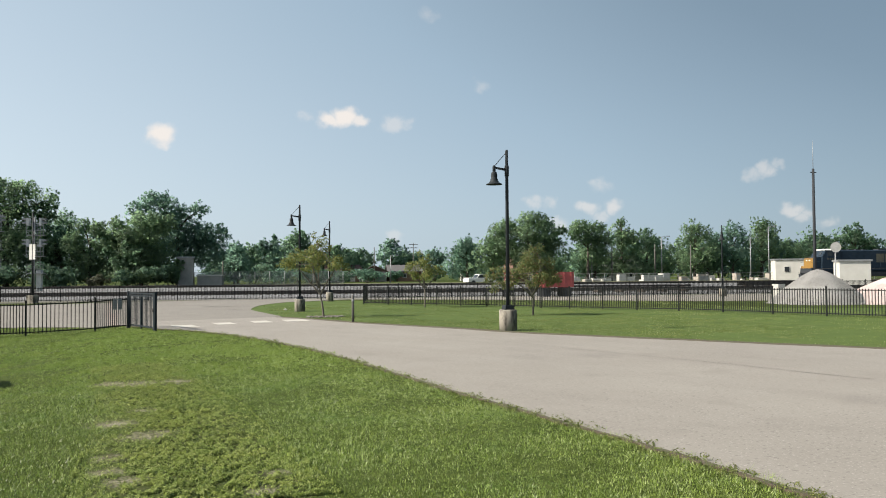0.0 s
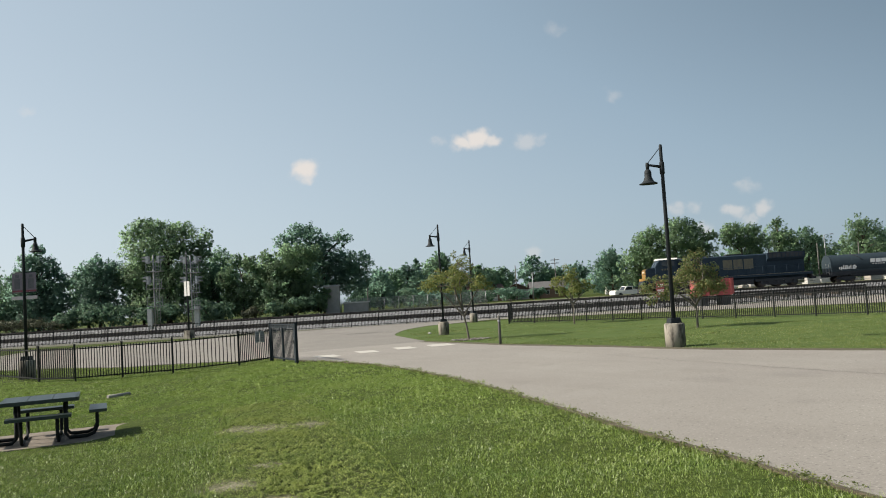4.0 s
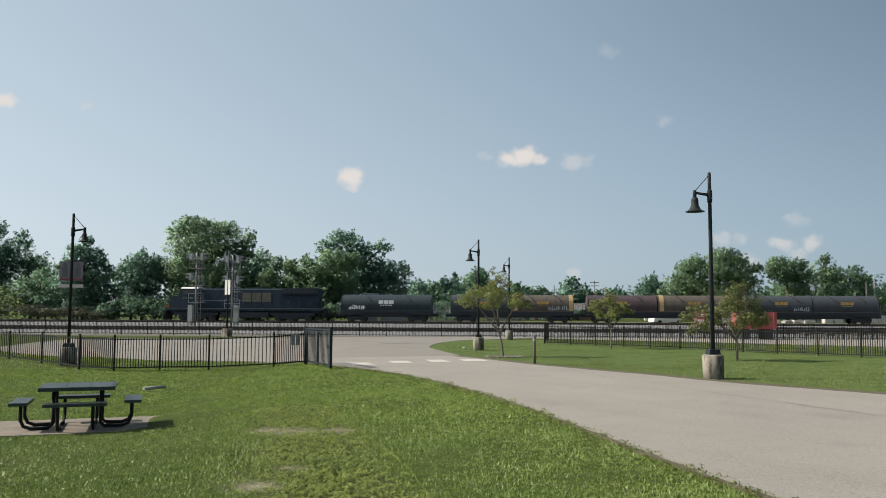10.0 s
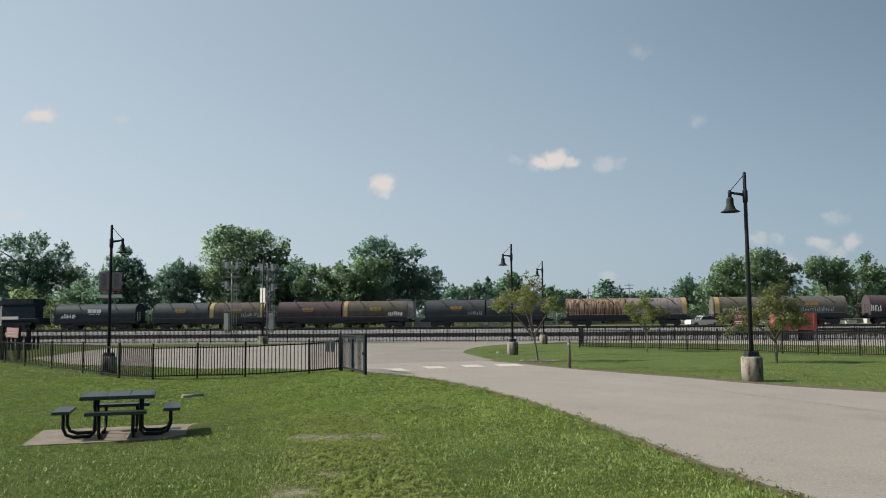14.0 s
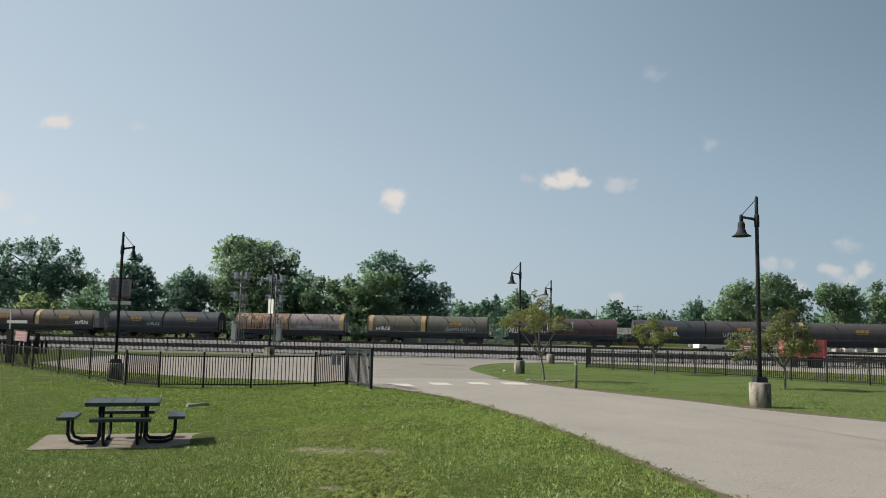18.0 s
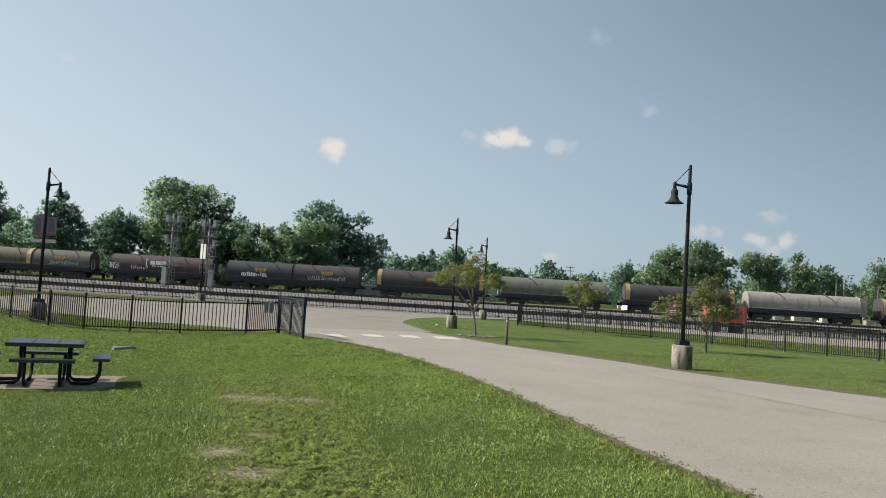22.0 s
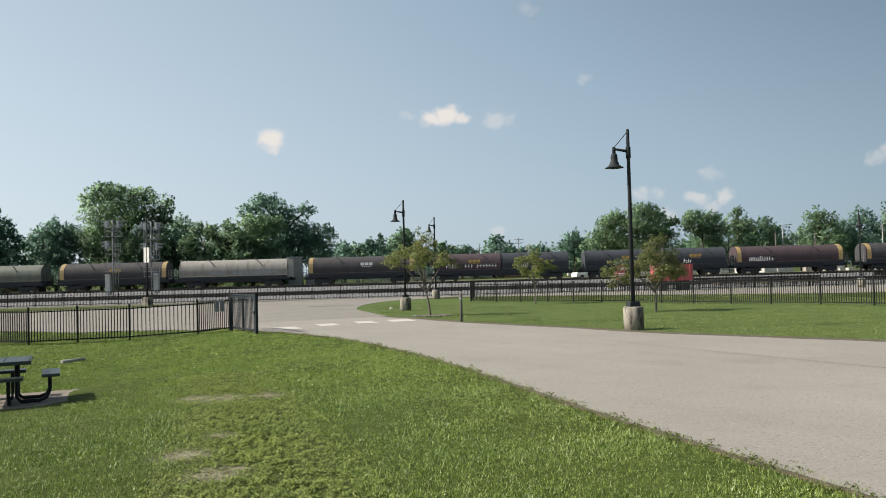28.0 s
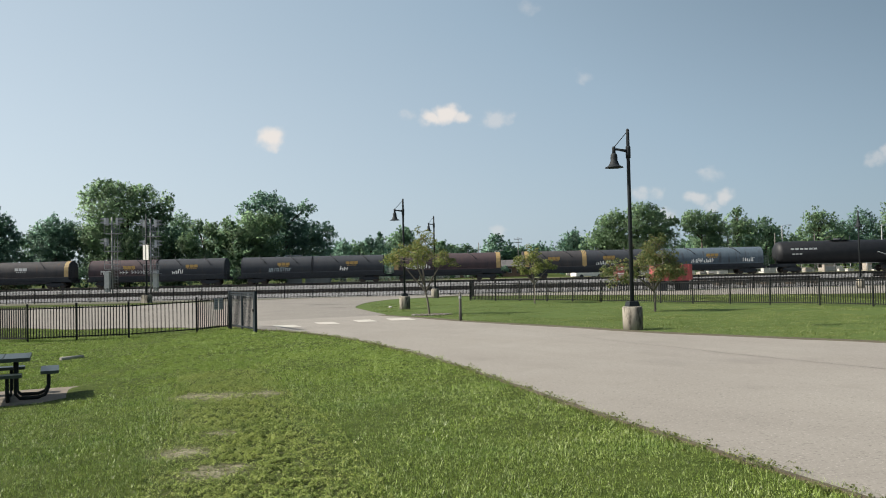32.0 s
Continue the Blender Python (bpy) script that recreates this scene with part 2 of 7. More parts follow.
def lawn_mat(name):
    """Mown grass soil: green at two scales, a worn trail and bare spots with their own outline."""
    m = bpy.data.materials.new(name)
    m.use_nodes = True
    n, l = m.node_tree.nodes, m.node_tree.links
    bsdf = n["Principled BSDF"]
    bsdf.inputs["Roughness"].default_value, bsdf.inputs["Specular IOR Level"].default_value = 0.95, 0.1
    coord = n.new("ShaderNodeTexCoord")
    pos = coord.outputs["Object"]

    def tex(scale, detail=4, rough=0.6):
        t = n.new("ShaderNodeTexNoise")
        t.inputs["Scale"].default_value, t.inputs["Detail"].default_value, t.inputs["Roughness"].default_value = scale, detail, rough
        l.new(pos, t.inputs["Vector"])
        return t

    def blend(fac, a, b):
        x = n.new("ShaderNodeMix")
        x.data_type = "RGBA"
        l.new(fac, x.inputs["Factor"])
        for v, s in ((a, "A"), (b, "B")):
            if isinstance(v, tuple):
                x.inputs[s].default_value = (*v, 1)
            else:
                l.new(v, x.inputs[s])
        return x.outputs["Result"]

    def rng(v, a, b, c=0.0, d=1.0):
        r = n.new("ShaderNodeMapRange")
        r.inputs["From Min"].default_value, r.inputs["From Max"].default_value = a, b
        r.inputs["To Min"].default_value, r.inputs["To Max"].default_value = c, d
        l.new(v, r.inputs["Value"])
        return r.outputs[0]

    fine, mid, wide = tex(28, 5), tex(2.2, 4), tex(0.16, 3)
    # the near-black green paints in the shade of gaps between blades
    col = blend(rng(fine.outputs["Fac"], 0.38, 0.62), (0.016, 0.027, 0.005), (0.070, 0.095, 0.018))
    col = blend(rng(mid.outputs["Fac"], 0.42, 0.75, 0, 0.5), col, (0.10, 0.125, 0.034))
    col = blend(rng(wide.outputs["Fac"], 0.45, 0.7, 0, 0.45), col, (0.055, 0.085, 0.018))
    # the trodden line from the camera's side to the gate
    sep = n.new("ShaderNodeSeparateXYZ")
    l.new(pos, sep.inputs[0])
    line = n.new("ShaderNodeMath")
    line.operation = "MULTIPLY_ADD"
    line.inputs[1].default_value = 0.16
    l.new(sep.outputs["Y"], line.inputs[0]), l.new(sep.outputs["X"], line.inputs[2])
    dist = n.new("ShaderNodeMath")
    dist.operation = "COMPARE"
    dist.inputs[1].default_value, dist.inputs[2].default_value = 0.33, 0.85
    l.new(line.outputs[0], dist.inputs[0])
    reach = rng(sep.outputs["Y"], 20.0, 15.0)
    clods = tex(11.0, 5, 0.7)
    trod = n.new("ShaderNodeMath")
    trod.operation = "MULTIPLY"
    l.new(dist.outputs[0], trod.inputs[0]), l.new(rng(clods.outputs["Fac"], 0.44, 0.60, 0, 0.8), trod.inputs[1])
    trod2 = n.new("ShaderNodeMath")
    trod2.operation = "MULTIPLY"
    l.new(trod.outputs[0], trod2.inputs[0]), l.new(reach, trod2.inputs[1])
    col = blend(trod2.outputs[0], col, (0.062, 0.066, 0.030))
    # worn spots along the trail to the gate
    total = None
    for x, y, r in WORN:
        d = n.new("ShaderNodeVectorMath")
        d.operation = "DISTANCE"
        l.new(pos, d.inputs[0])
        d.inputs[1].default_value = (x, y, float(G(x, y)))
        v = rng(d.outputs["Value"], r * 1.7, r * 0.2)
        if total is None:
            total = v
        else:
            mx = n.new("ShaderNodeMath")
            mx.operation = "MAXIMUM"
            l.new(total, mx.inputs[0]), l.new(v, mx.inputs[1])
            total = mx.outputs[0]
    spots = tex(26.0, 6, 0.85)
    mul = n.new("ShaderNodeMath")
    mul.operation = "MULTIPLY"
    l.new(total, mul.inputs[0]), l.new(rng(spots.outputs["Fac"], 0.43, 0.54), mul.inputs[1])
    bare = blend(rng(tex(6.0, 4, 0.7).outputs["Fac"], 0.38, 0.55), (0.115, 0.100, 0.062), (0.31, 0.28, 0.215))
    col = blend(mul.outputs[0], col, bare)
    l.new(col, bsdf.inputs["Base Color"])
    b = n.new("ShaderNodeBump")
    b.inputs["Strength"].default_value, b.inputs["Distance"].default_value = 0.6, 0.05
    l.new(fine.outputs["Fac"], b.inputs["Height"]), l.new(b.outputs[0], bsdf.inputs["Normal"])
    return m



def road_mat(name, tone=0.95):
    """Pale worn concrete: aggregate speckle, stains, and faint streaks that run with the traffic."""
    m = mat(name, [v * tone for v in (0.272, 0.253, 0.226)], [v * tone for v in (0.220, 0.201, 0.179)], 0.35, 0.92, 0.35, fine=60, streak=([v * tone for v in (0.205, 0.188, 0.172)], 0.3, 0.22))
    n, l = m.node_tree.nodes, m.node_tree.links
    bsdf = n["Principled BSDF"]
    col = bsdf.inputs["Base Color"].links[0].from_socket
    coord = n.new("ShaderNodeTexCoord")
    mp = n.new("ShaderNodeMapping")
    mp.vector_type = "TEXTURE"
    mp.inputs["Rotation"].default_value = (0, 0, radians(119))
    mp.inputs["Scale"].default_value = (14.0, 0.8, 1.0)
    l.new(coord.outputs["Object"], mp.inputs["Vector"])
    for vec, sc, lo, hi, c, amount in ((mp.outputs[0], 1.0, 0.46, 0.66, (0.19, 0.173, 0.158), 0.22), (coord.outputs["Object"], 24.0, 0.57, 0.70, (0.115, 0.103, 0.093), 0.62),
                                       (coord.outputs["Object"], 31.0, 0.58, 0.71, (0.44, 0.41, 0.37), 0.62), (coord.outputs["Object"], 0.9, 0.58, 0.70, (0.19, 0.172, 0.155), 0.4)):
        t = n.new("ShaderNodeTexNoise")
        t.inputs["Scale"].default_value, t.inputs["Detail"].default_value = sc, 4
        l.new(vec, t.inputs["Vector"])
        r = n.new("ShaderNodeMapRange")
        r.inputs["From Min"].default_value, r.inputs["From Max"].default_value, r.inputs["To Max"].default_value = lo, hi, amount
        l.new(t.outputs["Fac"], r.inputs["Value"])
        x = n.new("ShaderNodeMix")
        x.data_type = "RGBA"
        l.new(r.outputs[0], x.inputs["Factor"]), l.new(col, x.inputs["A"])
        x.inputs["B"].default_value = (*[v * tone for v in c], 1)
        col = x.outputs["Result"]
    l.new(col, bsdf.inputs["Base Color"])
    return m


M = {}
# third colour of the near blades: sunlit sheen painted on the palest ones
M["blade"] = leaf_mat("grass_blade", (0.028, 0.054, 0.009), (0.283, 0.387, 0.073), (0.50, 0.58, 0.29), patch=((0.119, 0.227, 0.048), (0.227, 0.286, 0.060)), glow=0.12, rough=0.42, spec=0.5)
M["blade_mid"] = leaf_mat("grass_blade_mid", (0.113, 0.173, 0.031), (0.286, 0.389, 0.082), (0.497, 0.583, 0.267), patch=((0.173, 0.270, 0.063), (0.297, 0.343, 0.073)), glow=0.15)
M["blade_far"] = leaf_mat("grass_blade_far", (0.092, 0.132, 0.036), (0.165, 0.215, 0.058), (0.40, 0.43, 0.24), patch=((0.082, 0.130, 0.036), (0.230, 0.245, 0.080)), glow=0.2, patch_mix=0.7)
M["clover"] = leaf_mat("clover_leaf", (0.064, 0.098, 0.022), (0.300, 0.375, 0.082), (0.48, 0.50, 0.22), patch=((0.13, 0.20, 0.045), (0.35, 0.385, 0.085)), glow=0.15)
M["concrete_road"] = road_mat("concrete_road")
M["plaza"] = road_mat("worn_plaza", 0.76)
M["concrete"] = mat("concrete", (0.30, 0.275, 0.23), (0.175, 0.160, 0.135), 3.5, 0.92, 0.4, fine=50, streak=((0.05, 0.045, 0.038), 0.62, 4.0), stretch=(1, 1, 0.35))
M["pad"] = mat("pad_concrete", (0.21, 0.178, 0.145), (0.115, 0.098, 0.078), 2.5, 0.92, 0.3, fine=60, streak=((0.075, 0.068, 0.045), 0.35, 3.0))
M["stain"] = mat("oil_stain", (0.15, 0.14, 0.13), (0.21, 0.195, 0.18), 3, 0.8, 0.05)
M["crack"] = mat("crack_fill", (0.115, 0.105, 0.095), (0.16, 0.15, 0.135), 3, 0.9, 0.1)
M["paint_white"] = mat("road_paint", (0.50, 0.48, 0.44), (0.36, 0.335, 0.30), 6, 0.8, 0.15, fine=60)
M["black"] = mat("black_paint", (0.010, 0.012, 0.012), (0.015, 0.017, 0.017), 6, 0.7, 0.05, spec=0.15)
M["lamp_black"] = mat("lamp_paint", (0.012, 0.016, 0.019), (0.020, 0.025, 0.029), 6, 0.7, 0.05, spec=0.25)
M["gate_grey"] = mat("gate_paint", (0.017, 0.024, 0.030), (0.026, 0.034, 0.040), 8, 0.7, 0.05, spec=0.15)
M["mesh_green"] = mat("table_coating", (0.010, 0.020, 0.019), (0.018, 0.032, 0.031), 12, 0.42, 0.15, fine=120)
M["glass"] = mat("lamp_glass", (0.5, 0.5, 0.46), (0.4, 0.4, 0.38), 5, 0.2, 0)
M["ballast"] = mat("ballast", (0.32, 0.322, 0.33), (0.022, 0.023, 0.026), 7, 0.95, 1.0, fine=14, streak=((0.09, 0.086, 0.083), 0.3, 0.15), bump_dist=0.08)
M["rail"] = mat("rail_steel", (0.05, 0.044, 0.041), (0.08, 0.068, 0.06), 5, 0.55, 0.1, metal=0.5)
M["tie"] = mat("tie_wood", (0.06, 0.048, 0.04), (0.10, 0.085, 0.07), 4, 0.95, 0.4)
M["dry_grass"] = mat("dry_grass", (0.13, 0.128, 0.062), (0.072, 0.08, 0.034), 0.5, 0.95, 0.6, fine=9, bump_dist=0.1)
M["bark"] = mat("bark", (0.10, 0.085, 0.065), (0.05, 0.042, 0.034), 6, 0.95, 0.7, fine=40, stretch=(1, 1, 0.25), bump_dist=0.02)
M["bark_young"] = mat("bark_young", (0.145, 0.128, 0.105), (0.08, 0.07, 0.058), 6, 0.95, 0.5, fine=40, stretch=(1, 1, 0.25))
# bluish transmission above one: distance haze put into the leaf colour, lifts crown shade
HAZE_TINT = (2.2, 2.35, 2.2)
M["leaf_a"] = leaf_mat("leaf_a", (0.091, 0.142, 0.104), (0.129, 0.189, 0.119), glow=0.68, through_tint=HAZE_TINT, spec=0.12)
M["leaf_b"] = leaf_mat("leaf_b", (0.103, 0.151, 0.103), (0.147, 0.200, 0.113), glow=0.68, through_tint=HAZE_TINT, spec=0.12)
M["leaf_c"] = leaf_mat("leaf_c", (0.087, 0.141, 0.121), (0.123, 0.185, 0.137), glow=0.68, through_tint=HAZE_TINT, spec=0.12)
M["leaf_y"] = leaf_mat("leaf_y", (0.090, 0.121, 0.065), (0.136, 0.163, 0.076), glow=0.65, through_tint=HAZE_TINT, spec=0.12)
M["leaf_under"] = leaf_mat("leaf_under", (0.055, 0.095, 0.073), (0.086, 0.130, 0.086), glow=0.5, through_tint=HAZE_TINT, spec=0.12)
M["leaf_near"] = leaf_mat("leaf_near", (0.108, 0.148, 0.048), (0.220, 0.250, 0.080), (0.34, 0.29, 0.10), glow=0.45)
M["leaf_rusty"] = leaf_mat("leaf_rusty", (0.098, 0.138, 0.052), (0.190, 0.215, 0.082), (0.28, 0.175, 0.09), glow=0.45)
M["leaf_weed"] = leaf_mat("leaf_weed", (0.075, 0.10, 0.03), (0.175, 0.205, 0.06), (0.24, 0.235, 0.10))
M["leaf_scrub"] = leaf_mat("leaf_scrub", (0.058, 0.071, 0.046), (0.094, 0.101, 0.068), glow=0.45)
M["white"] = mat("white_paint", (0.74, 0.73, 0.70), (0.6, 0.59, 0.56), 2, 0.6, 0.05)
M["grey_metal"] = mat("galvanised", (0.30, 0.31, 0.32), (0.22, 0.23, 0.24), 4, 0.5, 0.08, metal=0.4)
M["signal_grey"] = mat("signal_grey", (0.26, 0.27, 0.28), (0.18, 0.19, 0.20), 4, 0.6, 0.08, spec=0.3)
M["grey_wall"] = mat("grey_siding", (0.30, 0.29, 0.27), (0.22, 0.215, 0.20), 1.2, 0.8, 0.1)
M["white_wall"] = mat("white_wall", (0.56, 0.55, 0.52), (0.46, 0.45, 0.42), 0.8, 0.8, 0.1)
M["pipe_grey"] = mat("pipe_grey", (0.30, 0.29, 0.26), (0.19, 0.185, 0.165), 6, 0.85, 0.2, fine=30)
M["crate_white"] = mat("crate_white", (0.52, 0.51, 0.48), (0.34, 0.335, 0.32), 2, 0.8, 0.1, fine=9)
M["crate_tan"] = mat("crate_tan", (0.36, 0.32, 0.28), (0.23, 0.205, 0.18), 2, 0.8, 0.1, fine=9)
M["roof_brown"] = mat("brown_shingle", (0.11, 0.065, 0.05), (0.07, 0.045, 0.038), 2, 0.9, 0.3)
M["roof_grey"] = mat("grey_shingle", (0.13, 0.125, 0.125), (0.08, 0.078, 0.08), 2, 0.9, 0.3)
M["window"] = mat("window_glass", (0.02, 0.025, 0.03), (0.04, 0.045, 0.05), 2, 0.12, 0)
M["brick"] = mat("brown_siding", (0.20, 0.12, 0.09), (0.14, 0.085, 0.065), 2, 0.85, 0.1)
M["red"] = mat("red_paint", (0.35, 0.080, 0.078), (0.26, 0.058, 0.057), 3, 0.65, 0.1, streak=((0.18, 0.055, 0.05), 0.3, 2.0))
M["pole_wood"] = mat("pole_wood", (0.15, 0.142, 0.13), (0.09, 0.086, 0.08), 4, 0.95, 0.3, stretch=(1, 1, 0.2))
M["gravel"] = mat("gravel_grey", (0.36, 0.355, 0.345), (0.13, 0.128, 0.126), 18, 0.95, 0.3, fine=60, bump_dist=0.01)
M["gravel_pink"] = mat("gravel_pink", (0.58, 0.49, 0.47), (0.40, 0.33, 0.315), 30, 0.95, 0.35, fine=60, bump_dist=0.02)
M["sign_pink"] = mat("sign_faded_red", (0.82, 0.44, 0.45), (0.70, 0.33, 0.34), 3, 0.6, 0.03)
M["sign_pale"] = mat("sign_pale", (0.62, 0.52, 0.54), (0.5, 0.42, 0.44), 4, 0.7, 0.0)
M["banner"] = mat("banner_cloth", (0.23, 0.19, 0.23), (0.15, 0.12, 0.155), 4, 0.8, 0.1)
M["banner_dark"] = mat("banner_print", (0.09, 0.085, 0.10), (0.14, 0.13, 0.15), 8, 0.8, 0.0)
M["banner_red"] = mat("banner_red", (0.24, 0.06, 0.08), (0.18, 0.05, 0.07), 6, 0.8, 0.0)
M["stone"] = mat("field_stone", (0.24, 0.225, 0.20), (0.12, 0.115, 0.105), 8, 0.9, 0.4, per_object=0.25)
M["yellow"] = mat("safety_yellow", (0.36, 0.255, 0.105), (0.26, 0.185, 0.085), 4, 0.6, 0.08, streak=((0.22, 0.15, 0.08), 0.25, 3))
M["nose_yellow"] = mat("nose_yellow", (0.27, 0.150, 0.030), (0.20, 0.110, 0.026), 4, 0.6, 0.08, streak=((0.13, 0.08, 0.035), 0.25, 3))
M["navy"] = mat("loco_blue", (0.010, 0.022, 0.037), (0.015, 0.030, 0.047), 1.2, 0.7, 0.08, streak=((0.022, 0.032, 0.042), 0.3, 1.2), spec=0.3)
# lifted, bluish black: distance haze over the train is mixed into the colour
M["under"] = mat("underframe_black", (0.028, 0.032, 0.039), (0.042, 0.045, 0.050), 3, 0.85, 0.2, spec=0.2)
M["wheel"] = mat("wheel_steel", (0.05, 0.042, 0.037), (0.08, 0.065, 0.055), 5, 0.6, 0.1, metal=0.5)
M["ladder_white"] = mat("grab_iron", (0.35, 0.35, 0.34), (0.25, 0.25, 0.24), 6, 0.6, 0.0)
M["logo_gold"] = mat("faded_gold", (0.44, 0.27, 0.07), (0.26, 0.17, 0.06), 5, 0.7, 0.0)
M["logo_dull"] = mat("dull_gold", (0.115, 0.108, 0.072), (0.055, 0.058, 0.052), 2.2, 0.8, 0.0)
M["logo_white"] = mat("logo_white", (0.74, 0.74, 0.72), (0.48, 0.48, 0.48), 6, 0.7, 0.0)
M["logo_pale"] = mat("spray_pink", (0.42, 0.36, 0.38), (0.22, 0.18, 0.19), 4, 0.7, 0.0)
M["grey_dark"] = mat("dark_grey_paint", (0.06, 0.065, 0.07), (0.04, 0.043, 0.047), 6, 0.6, 0.0)
M["stripe"] = mat("dull_stripe", (0.16, 0.15, 0.13), (0.10, 0.09, 0.08), 5, 0.7, 0.0)
M["tag_blue"] = mat("spray_blue", (0.28, 0.34, 0.37), (0.15, 0.17, 0.19), 3, 0.7, 0.0)


# ---- mesh helpers ----
def box(bm, c, s, rz=0.0, taper=1.0, m=None):
    """A box with centre c and size s; taper scales the top."""
    cr, sr = math.cos(rz), math.sin(rz)
    vs = []
    for z in (-0.5, 0.5):
        k = taper if z > 0 else 1.0
        for x, y in ((-0.5, -0.5), (0.5, -0.5), (0.5, 0.5), (-0.5, 0.5)):
            px, py = x * s[0] * k, y * s[1] * k
            v = Vector((c[0] + px * cr - py * sr, c[1] + px * sr + py * cr, c[2] + z * s[2]))
            vs.append(bm.verts.new(m @ v if m else v))
    for f in ((3, 2, 1, 0), (4, 5, 6, 7), (0, 1, 5, 4), (1, 2, 6, 5), (2, 3, 7, 6), (3, 0, 4, 7)):
        bm.faces.new([vs[i] for i in f])
    return bm


def tube(bm, pts, radii, seg=10, caps=True):
    """A round bar through the points, with a radius at each."""
    pts = [Vector(p) for p in pts]
    if not isinstance(radii, (list, tuple)):
        radii = [radii] * len(pts)
    rings = []
    for i, p in enumerate(pts):
        d = (pts[min(i + 1, len(pts) - 1)] - pts[max(i - 1, 0)]).normalized()
        side = d.cross(Vector((0, 1, 0)) if abs(d.y) < 0.9 else Vector((1, 0, 0))).normalized()
        up = side.cross(d)
        rings.append([bm.verts.new(p + (side * math.cos(2 * math.pi * k / seg) + up * math.sin(2 * math.pi * k / seg)) * radii[i]) for k in range(seg)])
    for a, b in zip(rings, rings[1:]):
        for k in range(seg):
            f = bm.faces.new((a[k], a[(k + 1) % seg], b[(k + 1) % seg], b[k]))
            f.smooth = True
    if caps:
        bm.faces.new(rings[0][::-1])
        bm.faces.new(rings[-1])
    return bm


def prism(bm, outline, x0, x1, axis="x"):
    """An outline in the yz plane (axis x) or xz plane (axis y), drawn out from x0 to x1."""
    def at(a, u, v):
        return (a, u, v) if axis == "x" else (u, a, v)
    a = [bm.verts.new(at(x0, u, v)) for u, v in outline]
    b = [bm.verts.new(at(x1, u, v)) for u, v in outline]
    k = len(outline)
    for i in range(k):
        bm.faces.new((a[i], a[(i + 1) % k], b[(i + 1) % k], b[i]))
    bm.faces.new(a[::-1])
    bm.faces.new(b)
    return bm


def lathe(bm, profile, c=(0, 0, 0), seg=20):
    """A turned shape: profile of (radius, height) about the vertical through c."""
    rings = [[bm.verts.new((c[0] + r * math.cos(2 * math.pi * k / seg), c[1] + r * math.sin(2 * math.pi * k / seg), c[2] + h)) for k in range(seg)] for r, h in profile]
    for a, b in zip(rings, rings[1:]):
        for k in range(seg):
            f = bm.faces.new((a[k], a[(k + 1) % seg], b[(k + 1) % seg], b[k]))
            f.smooth = True
    bm.faces.new(rings[0][::-1])
    bm.faces.new(rings[-1])
    return bm


def soften(bm, width, seg=1):
    bmesh.ops.bevel(bm, geom=[e for e in bm.edges if e.is_manifold and e.calc_face_angle(0) > 0.6], offset=width, segments=seg, affect="EDGES", clamp_overlap=True)
    return bm


def finish(name, bm, material):
    bmesh.ops.recalc_face_normals(bm, faces=bm.faces)
    me = bpy.data.meshes.new(name)
    bm.to_mesh(me)
    bm.free()
    me.materials.append(material)
    return me


def part(name, bm, material, parent=None, label=""):
    ob = new(name, finish(name, bm, material) if isinstance(bm, bmesh.types.BMesh) else bm)
    ob.parent = parent
    return tagged(ob, label)


def thing(name, x, y, z, label, category, rz=0.0, group=""):
    ob = new(name)
    ob.matrix_basis = pose(x, y, z, 0, 0, rz)
    return tagged(ob, label, category, group)


def structure(name, bm, material, label, category, parent=None):
    ob = part(name, bm, material, parent)
    return tagged(ob, label, category, kind="structure")


def BM():
    return bmesh.new()


def quick_mesh(name, verts, faces, material):
    """A large mesh from arrays: faces all of one corner count."""
    verts, faces = np.asarray(verts, dtype=np.float32), np.asarray(faces, dtype=np.int32)
    me = bpy.data.meshes.new(name)
    me.vertices.add(len(verts))
    me.vertices.foreach_set("co", verts.ravel())
    k = faces.shape[1]
    me.loops.add(faces.size)
    me.loops.foreach_set("vertex_index", faces.ravel())
    me.polygons.add(len(faces))
    me.polygons.foreach_set("loop_start", np.arange(0, faces.size, k, dtype=np.int32))
    me.polygons.foreach_set("loop_total", np.full(len(faces), k, dtype=np.int32))
    me.polygons.foreach_set("use_smooth", np.zeros(len(faces), dtype=bool))
    me.update(calc_edges=True)
    me.materials.append(material)
    return me


# ---- ground ----
def sig(v):
    return 1 / (1 + np.exp(-np.clip(v, -30, 30)))


def G(x, y):
    """Height of the ground: level by the camera, a little lower towards the tracks and beyond the low fence."""
    return -0.12 * sig((y - 33.5) / 1.6) - 0.18 * sig((y - 9.0) / 1.3) * sig((-4.6 + 1.4 * sig((18 - y) / 1.2) - x) / 0.5) * sig((48 - y) / 2)


M["lawn"] = lawn_mat("lawn")


